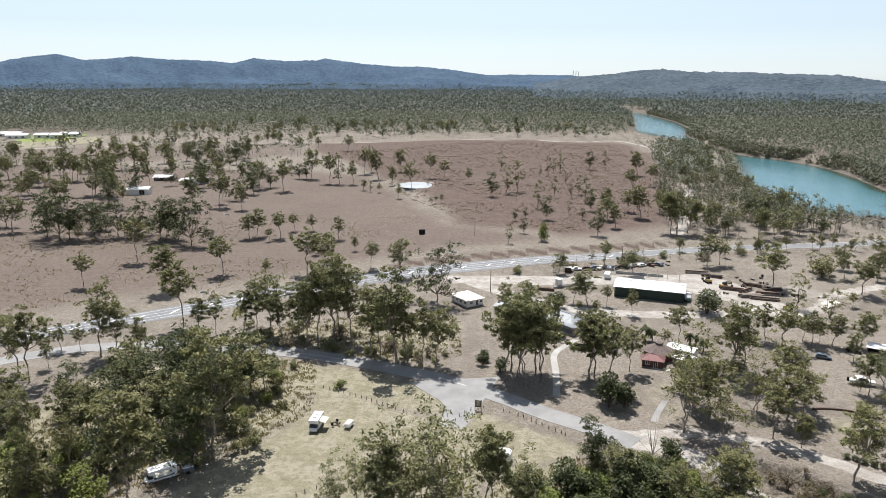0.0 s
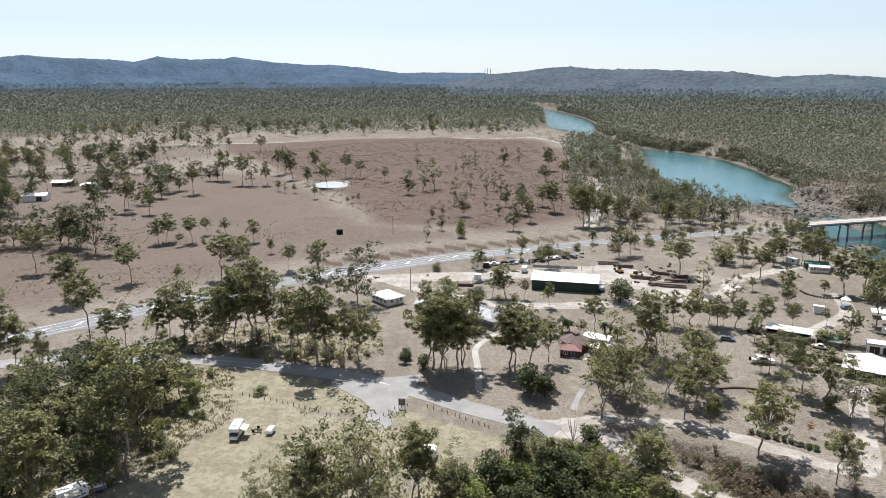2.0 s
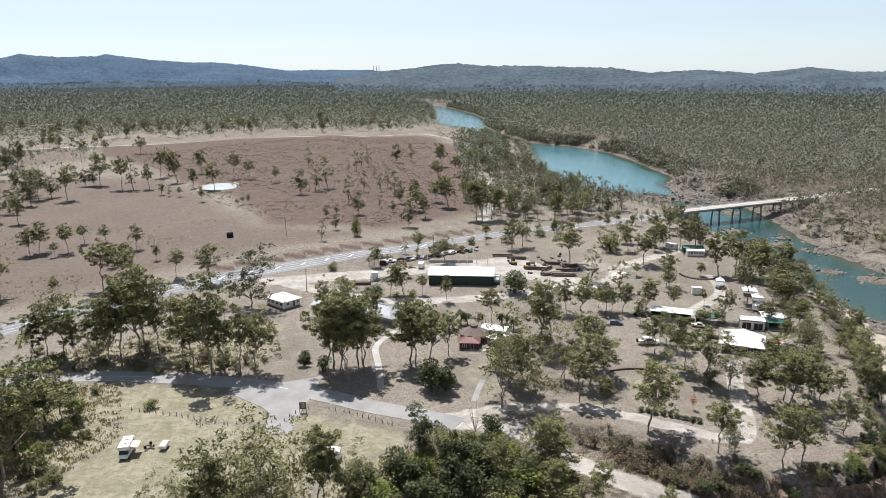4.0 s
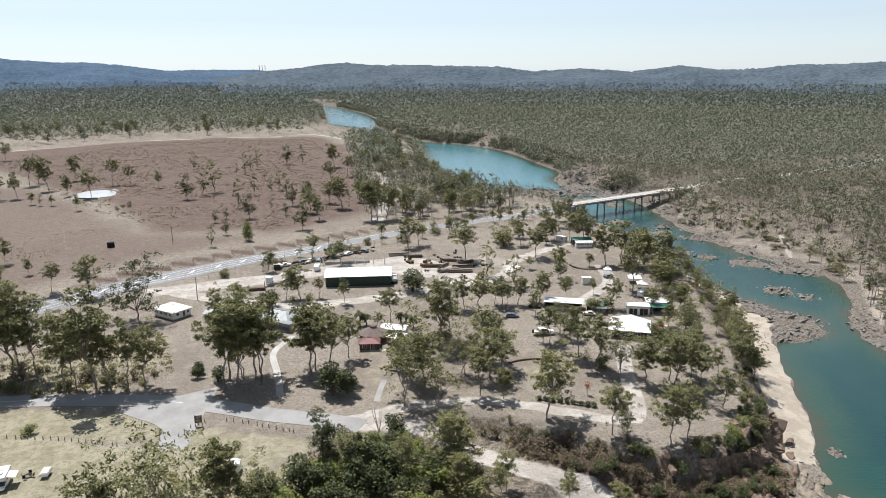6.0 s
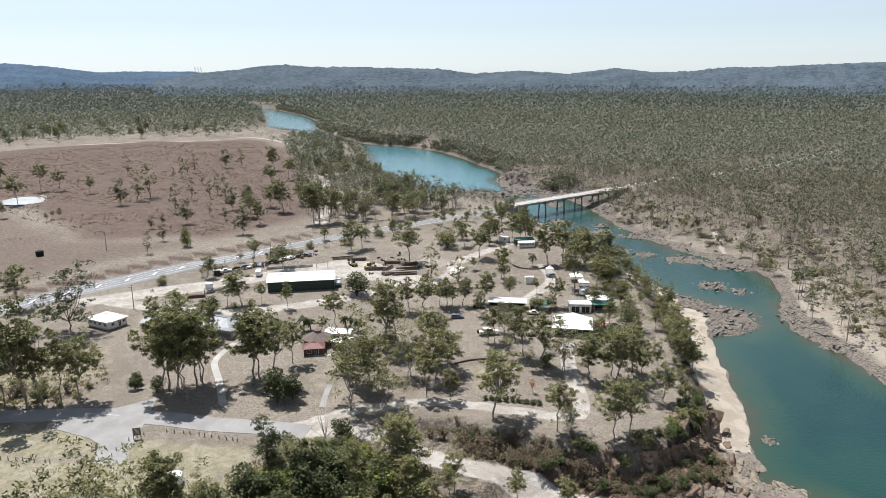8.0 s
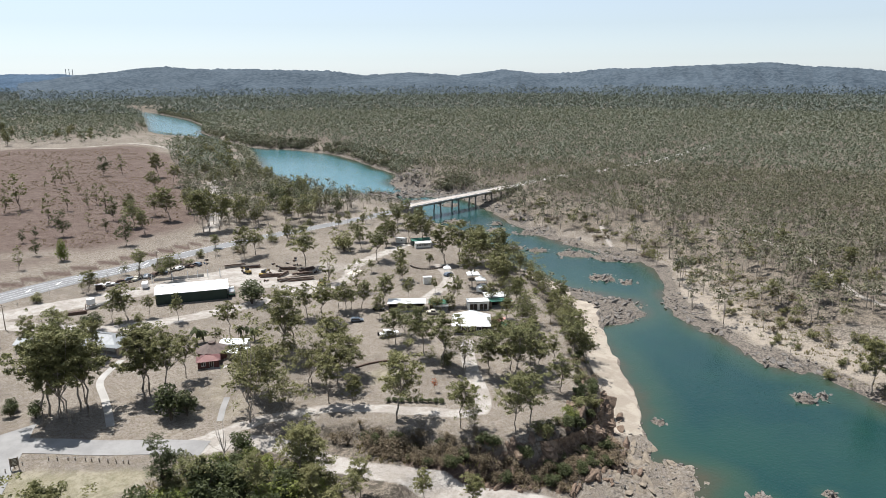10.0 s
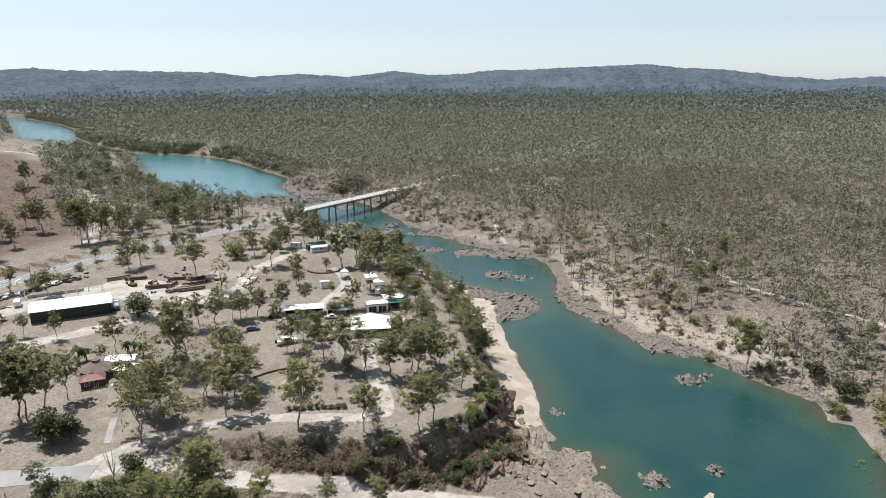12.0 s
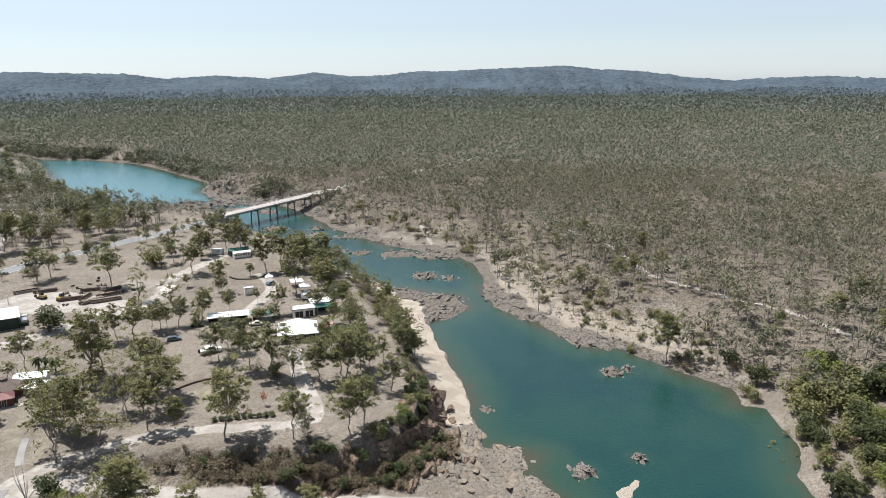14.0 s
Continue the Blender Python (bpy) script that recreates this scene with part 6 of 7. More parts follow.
def build_works_yard():
    ob = building("works_shed", 82.2, 270.4, -19.5, 26, 13, 4.3, 1.0, "gable", GREEN_SHEET, WHITE_ROOF, "long dark green shed with a white sheet roof", "shed", 0.5,
                  rights=[("door", 0, 0.1, 4.0, 3.4)])
    block("downpipe", ob, BLACK, 12.7, 12.8, -6.62, -6.52, 0, 4.1)
    # the small white house by the highway
    building("white_house", 9.4, 258.9, -57, 10.4, 7.4, 3.1, 1.1, "hip", WHITE_WALL, plain("cream_roof", (0.62, 0.58, 0.53), 0.6, (0.5, 0.46, 0.42), 0.6),
             "small white weatherboard house with a cream hip roof", "house", 0.6, 0.5, fronts=[("window", u, 1.4, 1.3, 1.0) for u in (-3.8, -1.4, 1.2, 3.8)], rights=[("window", -1.8, 1.4, 1.1, 1.0), ("door", 0.8, 0.55, 0.9, 2.0), ("window", 2.6, 1.4, 0.9, 1.0)])
    building("cottage", 24, 248, -35, 8, 6, 2.8, 1.0, "gable", WHITE_WALL, GREY_ROOF, "white cottage half hidden behind gum trees", "house", 0.5, 0.3, fronts=[("window", u, 1.2, 1.3, 1.0) for u in (-2.5, 2.2)])
    building("homestead", 43, 236, -52, 13, 8, 3.0, 1.3, "hip", WHITE_WALL, GREY_ROOF, "grey-roofed homestead at the end of the driveway", "house", 0.9, 0.4,
             fronts=[("window", u, 1.2, 1.4, 1.1) for u in (-4.5, -1.5, 3.5)], rights=[("window", -1.5, 1.2, 1.2, 1.0)])
    building("verandah", 42.6, 228.5, -52, 8, 4, 2.6, 0.35, "skillion", TIMBER, GREY_ROOF, "grey-roofed open verandah beside the homestead", "verandah", 0.3, 0.2, open_front=True)
    building("carport", 35, 236, -52, 6, 5, 2.6, 0.3, "skillion", WHITE_WALL, GREY_ROOF, "grey-roofed carport beside the homestead", "carport", 0.3, 0.1, open_front=True)
    # yard wall of white posts
    for k, (px, py) in enumerate([(75.2, 300.5), (82.9, 298.5), (88.8, 296.8), (92.6, 295.6), (96.5, 294.2), (101, 292)]):
        p = thing("yard_post", px, py, -15, "tall white painted post behind the shed", "post", "white yard posts")
        block("shaft", p, WHITE_PAINT, -0.16, 0.16, -0.16, 0.16, -0.4, 3.4, edge=0.02)
        block("cap", p, STEEL, -0.2, 0.2, -0.2, 0.2, 3.4, 3.5)
    w = thing("block_wall", 86, 299.5, -17, "low pale concrete block wall in the yard", "wall")
    block("base", w, CONCRETE, -10, 10, -0.1, 0.1, -0.3, 1.1)
    block("coping", w, SEAL, -10, 10, -0.14, 0.14, 1.102, 1.18)
    # truck, tank, sheds
    t = thing("truck", 95.4, 264.2, 70, "green and white tray truck parked by the shed", "truck")
    profile_part("cab", t, WHITE_PAINT, [(1.6, 0.6), (3.4, 0.6), (3.4, 1.5), (3.0, 2.4), (1.6, 2.45)], 1.1)
    profile_part("windscreen", t, GLASS, [(3.2, 1.55), (2.95, 2.25), (1.9, 2.25), (1.9, 1.55)], 1.12, "dark glass", 0.02)
    block("tray", t, GREEN_ROOF, -3.4, 1.5, -1.15, 1.15, 0.95, 1.2)
    block("load", t, STEEL, -3.0, 1.0, -1.0, 1.0, 1.2, 2.1, "grey covered load", 0.1)
    for wx in (-2.2, 2.5):
        for wy in (-0.95, 0.95):
            wheel(t, wx, wy, 0.45, 0.3)
    tk = thing("tank_stand", 47.8, 281.2, 10, "white water tank on a timber stand", "tank")
    tube_part("tank", tk, WHITE_PAINT, [(0, 0, 1.6), (0, 0, 3.6)], [1.5, 1.5], 20)
    tube_part("lid", tk, WHITE_PAINT, [(0, 0, 3.6), (0, 0, 3.9)], [1.52, 0.2], 20)
    for sx in (-1, 1):
        for sy in (-1, 1):
            block("leg", tk, TIMBER, sx * 1.0 - 0.1, sx * 1.0 + 0.1, sy * 1.0 - 0.1, sy * 1.0 + 0.1, -0.3, 1.45)
    block("platform", tk, TIMBER, -1.5, 1.5, -1.5, 1.5, 1.45, 1.6)
    sc = thing("rusty_container", 42, 276.2, -14, "low rusty steel bin on the grass", "bin")
    block("side", sc, RUST, -3.2, 3.2, -0.9, 0.9, 0, 1.2, edge=0.04)
    tube_part("exhaust", sc, RUST, [(3.0, 0, 1.2), (3.0, 0, 3.4)], [0.12, 0.12], 8)
    for k in range(6):
        b = thing("concrete_beam", 49.5 + k * 1.7, 280.6 + k * 0.7 + (k % 2) * 1.2, 24, "long pale concrete beam lying on bearers", "beam", "concrete beams")
        block("beam_body", b, CONCRETE, -5.5, 5.5, -0.25, 0.25, 0.2, 0.75, edge=0.03)
        for u in (-4, 4):
            block("bearer", b, TIMBER, u - 0.12, u + 0.12, -0.5, 0.5, 0, 0.2)
    building("dark_kiosk", 55.4, 303.6, -10, 2.6, 2.4, 2.3, 0.25, "skillion", DARK_WALL, WHITE_ROOF, "small dark kiosk with a white roof", "kiosk", 0.3)
    caravan(70.8, 294.4, 70, 4.6, WHITE_PAINT, "white caravan parked behind the shed", "caravans")
    # stacks of rusty steel and timber
    rng = random.Random(9)
    for cx, cy, ang, n, ln in ((122, 269, 2, 6, 9), (126, 265.5, -20, 5, 10), (130, 272, -14, 5, 8), (118, 278, -25, 4, 8), (134, 277, 12, 4, 8), (112, 303, -12, 4, 9), (117, 297, -24, 4, 8), (129, 284, -30, 4, 7), (123, 276, 35, 3, 7)):
        st = thing("steel_stack", cx, cy, ang, "stack of rusty steel beams in the works yard", "steel stack", "steel stacks")
        for lv in range(3):
            for k in range(n - lv):
                y0 = (k - (n - lv) / 2) * 0.55 + rng.uniform(-0.05, 0.05)
                j = rng.uniform(-0.6, 0.6)
                block("beam", st, rng.choice((RUST, RUST, RUST, TIMBER, CONCRETE_DARK)), -ln / 2 + j, ln / 2 + j, y0, y0 + 0.42, 0.2 + lv * 0.42, 0.55 + lv * 0.42)
        for u in (-ln * 0.3, ln * 0.3):
            block("bearer", st, TIMBER, u - 0.1, u + 0.1, -n * 0.3, n * 0.3, 0, 0.19)
    for x, y, ang, mat, lab in ((129.3, 253.6, 40, YELLOW, "small yellow digger on tracks"), (112, 289, 100, YELLOW, "old yellow loader by the steel stacks"), (116, 281, 20, YELLOW, "yellow tractor among rusty steel")):
        d = thing("digger", x, y, ang, lab, "machine")
        for s in (-1, 1):
            profile_part("track", d, BLACK, [(-1.6, 0.05), (1.6, 0.05), (1.9, 0.4), (1.6, 0.75), (-1.6, 0.75), (-1.9, 0.4)], 0.2).location = (0, s * 0.95, 0)
        profile_part("body", d, mat, [(-1.9, 0.8), (0.8, 0.8), (0.8, 1.4), (-0.4, 1.6), (-1.9, 1.6)], 0.9)
        profile_part("cab", d, GLASS, [(-0.7, 1.6), (0.8, 1.4), (0.7, 2.6), (-0.6, 2.65)], 0.6, "dark glazed cab")
        tube_part("arm", d, mat, [(0.8, 0, 1.2), (2.6, 0, 2.5), (3.9, 0, 1.1)], [0.18, 0.16, 0.1], 6)
        profile_part("bucket", d, RUST, [(3.6, 0.2), (4.3, 0.3), (4.3, 0.9), (3.8, 1.1)], 0.45)
    cols = [(WHITE_PAINT, "white"), (RUST, "rusty brown"), (BLUE_GREY, "dull blue"), (CANVAS, "cream")]
    for k in range(11):
        x, y = 60 + k * 3.9 + rng.uniform(-0.6, 0.6), 306.2 + k * 1.1 + rng.uniform(-1.5, 1.5)
        m, nm = cols[k % 4]
        car("old_car", x, y, rng.uniform(0, 180), m, nm + " disused car in a row by the yard", "car", "ute" if k % 3 == 0 else "wagon", "old cars")
    for k in range(44):
        if k < 26:
            x, y = 58 + k * 1.9 + rng.uniform(-1, 1), 303.5 + k * 0.6 + rng.uniform(-2, 4)
        else:
            x, y = rng.uniform(112, 140), rng.uniform(264, 300)
        d = thing("scrap_heap", x, y, rng.uniform(0, 180), "low heap of rusty scrap and drums", "scrap heap", "scrap heaps")
        for j in range(5):
            u, v, h = rng.uniform(-1, 1), rng.uniform(-0.8, 0.8), rng.uniform(0.35, 1.0)
            if j % 2:
                tube_part("drum", d, rng.choice([RUST, BLUE_GREY, BLACK]), [(u, v, -0.05), (u, v, h)], [0.3, 0.3], 10)
            else:
                block("crate", d, rng.choice([RUST, TIMBER, CONCRETE_DARK]), u - 0.4, u + 0.4, v - 0.3, v + 0.3, -0.05, h * 0.8)
    sp = thing("sand_pile", 150, 262, 20, "low heap of pale sand by the track", "sand heap")
    s = Soup()
    for k in range(24):
        a = k * math.tau / 24
        s.v += [(4.5 * math.cos(a), 2.6 * math.sin(a), -0.1), (2.2 * math.cos(a), 1.3 * math.sin(a), 0.55 + 0.1 * math.sin(3 * a))]
    s.v.append((0, 0, 0.8))
    s.f = [(2 * k, 2 * ((k + 1) % 24), 2 * ((k + 1) % 24) + 1, 2 * k + 1) for k in range(24)] + [(2 * k + 1, 2 * ((k + 1) % 24) + 1, 48) for k in range(24)]
    part("sand", s.mesh("sand", [plain("pale_sand", (0.62, 0.56, 0.47), 0.95, scale=1)], True), sp)


def build_maroon_house():
    ob = thing("maroon_house", 67, 206.5, -20, "low maroon house with a faceted brown roof", "house")
    s = Soup()
    n = 8
    ring = [(4.6 * math.cos((k + 0.5) * math.tau / n), 4.6 * math.sin((k + 0.5) * math.tau / n)) for k in range(n)]
    for k in range(n):
        a, b = ring[k], ring[(k + 1) % n]
        q = Soup()
        roof_sheet(q, [(a[0] * 1.12, a[1] * 1.12, 2.55), (b[0] * 1.12, b[1] * 1.12, 2.55), (b[0] * 0.25, b[1] * 0.25, 4.3), (a[0] * 0.25, a[1] * 0.25, 4.3)])
        part("roof", q.mesh("roof", [ROOF_BROWN]), ob)
        w = Soup()
        w.add([(a[0], a[1], -0.3), (b[0], b[1], -0.3), (b[0], b[1], 2.6), (a[0], a[1], 2.6), (a[0] * 0.96, a[1] * 0.96, -0.3), (b[0] * 0.96, b[1] * 0.96, -0.3), (b[0] * 0.96, b[1] * 0.96, 2.6), (a[0] * 0.96, a[1] * 0.96, 2.6)],
              [(0, 1, 2, 3), (7, 6, 5, 4), (3, 2, 6, 7)])
        part("wall", w.mesh("wall", [BRICK_RED]), ob)
    tube_part("lantern", ob, ROOF_BROWN, [(0, 0, 4.25), (0, 0, 4.9), (0, 0, 5.2)], [1.15, 1.15, 0.1], 8)
    building("maroon_porch", 63.6, 200.4, -20, 6.0, 4.4, 2.5, 1.0, "hip", BRICK_RED, ROOF_MAROON, "maroon-roofed porch before the house", "porch", 0.5, 0.1, fronts=[("window", -1.4, 0.9, 1.2, 1.1), ("door", 0.9, 0.15, 1.0, 2.0)])
    building("side_wing", 75, 208.5, -38, 8, 4.5, 2.5, 0.5, "gable", WHITE_WALL, WHITE_ROOF, "white-roofed wing beside the maroon house", "house wing", 0.4, 0.1, fronts=[("window", 0, 0.9, 1.4, 1.0)])
    building("garden_shelter", 73, 200.6, 22, 5.5, 4, 2.4, 0.35, "skillion", TIMBER, WHITE_ROOF, "open garden shelter with a white roof", "shelter", 0.3, 0.1, open_front=True)
    p = thing("paving", 66.5, 196.6, -20, "pale paved strip before the porch", "paving")
    block("slab", p, SEAL, -4.2, 4.2, -0.8, 0.8, -0.2, 0.07)


def build_camp():
    ob = building("pavilion", 145.4, 176.3, -40, 11.0, 10.0, 3.6, 2.8, "hip", DARK_WALL, WHITE_ROOF, "large dark pavilion under a white hip roof", "pavilion", 1.1, 0.2,
                  fronts=[("window", u, 1.3, 1.5, 1.1) for u in (-4, -1.2, 2.6)])
    for k in range(6):
        block("verandah_post", ob, TIMBER, -6.0 + k * 2.37, -5.86 + k * 2.37, -5.9, -5.76, -0.4, 3.3)
    building("long_shelter", 139.5, 206.4, -35.5, 13.2, 6.6, 3.0, 0.4, "skillion", DARK_WALL, WHITE_ROOF, "long open shelter with a white roof", "shelter", 0.4, 0.1, open_front=True)
    building("green_shed", 149.8, 200.8, -38, 6.4, 4.4, 2.4, 0.5, "gable", DARK_WALL, GREEN_ROOF, "small shed with a faded green roof", "shed", 0.3, fronts=[("window", 0, 1.0, 1.6, 1.0)])
    building("lean_to", 148, 197, -38, 5.0, 2.6, 2.1, 0.25, "skillion", WHITE_WALL, GREY_ROOF, "pale lean-to beside the green shed", "shed", 0.3, open_front=True)
    building("white_shed", 161, 191.6, -32, 7.6, 5.2, 2.9, 0.4, "skillion", WHITE_WALL, WHITE_ROOF, "white double garage among trees", "shed", 0.3, fronts=[("door", -1.8, 0.1, 2.8, 2.3), ("door", 1.8, 0.1, 2.8, 2.3)])
    building("amenities_block", 170.5, 193.2, -30, 7.2, 5.4, 3.0, 0.5, "gable", WHITE_WALL, WHITE_ROOF, "white amenities block with a white roof", "amenities block", 0.4, fronts=[("window", -2, 1.5, 1.0, 0.7), ("window", 1.5, 1.5, 1.0, 0.7)])
    building("green_awning", 168.6, 187.6, -30, 7.4, 4.2, 2.5, 0.3, "skillion", DARK_WALL, GREEN_ROOF, "dark shelter under a green sheet roof", "shelter", 0.3, open_front=True)
    # cabins by the bridge road
    building("cabin", 201.8, 285.4, -22, 9, 4.5, 2.9, 0.5, "gable", GREEN_SHEET, GREEN_ROOF, "green-roofed cabin beside the white one", "cabin", 0.4)
    building("cabin", 199.4, 279.8, -22, 7.8, 3.4, 2.8, 0.4, "gable", WHITE_WALL, WHITE_ROOF, "long white cabin with a row of windows", "cabin", 0.3, 0.4, fronts=[("window", u, 1.3, 0.8, 0.9) for u in (-3, -1.8, -0.6, 0.6, 1.8, 3)])
    building("site_hut", 196.4, 294.6, -62, 5.2, 2.6, 2.6, 0.2, "skillion", WHITE_WALL, WHITE_ROOF, "small white site hut on bare ground", "hut", 0.1, 0.3, fronts=[("window", 1, 1.3, 0.9, 0.8)])
    building("white_kiosk", 165, 228.6, -25, 3.4, 2.6, 2.7, 0.25, "skillion", WHITE_WALL, WHITE_ROOF, "small white hut standing on dry grass", "hut", 0.15, 0.2, rights=[("door", 0, 0.25, 0.9, 1.9)])
    # marquees
    for x, y, ang, r, lab in ((184, 222, -30, 5.2, "white peaked marquee among the trees"), (181.2, 213.8, -30, 4.2, "small white marquee beside a larger one"), (181, 236, -30, 3.2, "small white camp awning by the track")):
        t = thing("marquee", x, y, ang, lab, "marquee", "marquees")
        a = r / 2
        for sx in (-1, 1):
            for sy in (-1, 1):
                block("leg", t, STEEL, sx * a - 0.05, sx * a + 0.05, sy * a - 0.05, sy * a + 0.05, -0.3, 2.3)
        c = [(-a, -a, 2.3), (a, -a, 2.3), (a, a, 2.3), (-a, a, 2.3)]
        for k in range(4):
            s = Soup()
            p, q = c[k], c[(k + 1) % 4]
            roof_sheet(s, [p, q, (q[0] * 0.4, q[1] * 0.4, 3.0), (p[0] * 0.4, p[1] * 0.4, 3.0)], 0.05)
            roof_sheet(s, [(p[0] * 0.4, p[1] * 0.4, 3.0), (q[0] * 0.4, q[1] * 0.4, 3.0), (0, 0, 3.9)], 0.05)
            part("canopy", s.mesh("canopy", [WHITE_PAINT]), t)
            d = Soup()
            roof_sheet(d, [(p[0], p[1], 2.3), (q[0], q[1], 2.3), (q[0] * 1.01, q[1] * 1.01, 1.95), (p[0] * 1.01, p[1] * 1.01, 1.95)], 0.03)
            part("valance", d.mesh("valance", [WHITE_PAINT]), t)
    for x, y, ang, m, lab in ((154, 172, 20, PINK_CLOTH, "faded pink shade sail by the pavilion"), (152.6, 168.8, 35, GREEN_CLOTH, "green shade sail by the pavilion")):
        t = thing("shade_sail", x, y, ang, lab, "shade sail", "shade sails")
        s = Soup()
        roof_sheet(s, [(-2.6, -1.8, 2.3), (2.6, -1.6, 2.7), (2.4, 1.9, 2.2), (-2.4, 1.7, 2.8)], 0.04)
        part("cloth", s.mesh("cloth", [m]), t)
        for px, py, h in ((-2.6, -1.8, 2.4), (2.6, -1.6, 2.8), (2.4, 1.9, 2.3), (-2.4, 1.7, 2.9)):
            tube_part("pole", t, STEEL, [(px, py, -0.3), (px, py, h)], [0.05, 0.05], 6)
    b = thing("boat_on_trailer", 119, 187.2, -18, "white and grey fishing boat on a trailer", "boat")
    profile_part("hull", b, WHITE_PAINT, [(-3.1, 0.7), (2.0, 0.65), (3.5, 1.5), (-3.1, 1.5)], 1.05, edge=0.15)
    profile_part("cabin", b, GLASS, [(-0.6, 1.5), (1.9, 1.5), (1.1, 2.2), (-0.5, 2.3)], 0.8, "tinted wheelhouse")
    block("canopy", b, WHITE_PAINT, -1.6, 1.0, -0.95, 0.95, 2.3, 2.42, edge=0.04)
    block("outboard", b, BLACK, -3.7, -3.1, -0.25, 0.25, 0.8, 1.9, "black outboard motor", 0.08)
    for wy in (-0.95, 0.95):
        wheel(b, -0.6, wy, 0.33)
    tube_part("drawbar", b, STEEL, [(-2.6, 0, 0.45), (4.6, 0, 0.5)], [0.07, 0.05], 6)
    car("four_wheel_drive", 118.3, 206.3, -30, BLUE_GREY, "grey four-wheel drive parked under gums", "car")
    car("parked_car", 178.6, 232.0, 10, BLUE_GREY, "dark blue car beside a camp awning", "car")
    car("parked_car", 130.6, 211.6, -40, BLACK, "black car beside the long shelter", "car")
    car("parked_ute", 144.0, 196.4, -38, CANVAS, "cream utility beside the sheds", "car", "ute")
    caravan(175, 206, 30, 5.4, WHITE_PAINT, "white caravan under camp trees", "caravans")
    g = thing("terrace_edge", 106, 170.5, -22, "low curved red-brown earth terrace edge", "garden edge")
    for j in range(16):
        u = -8.0 + j
        block("log", g, RUST, u - 0.55, u + 0.55, -0.2 - 0.035 * u * u, 0.2 - 0.035 * u * u, -0.2, 0.5)
    k = thing("timber_edging", 182.4, 252, 60, "curved dark timber retaining edge on dry grass", "garden edge")
    for j in range(18):
        a = radians(100 + j * 8)
        block("sleeper", k, DARK_WALL, 8 * math.cos(a) - 0.5, 8 * math.cos(a) + 0.5, 8 * math.sin(a) - 0.35, 8 * math.sin(a) + 0.35, -0.2, 0.55)


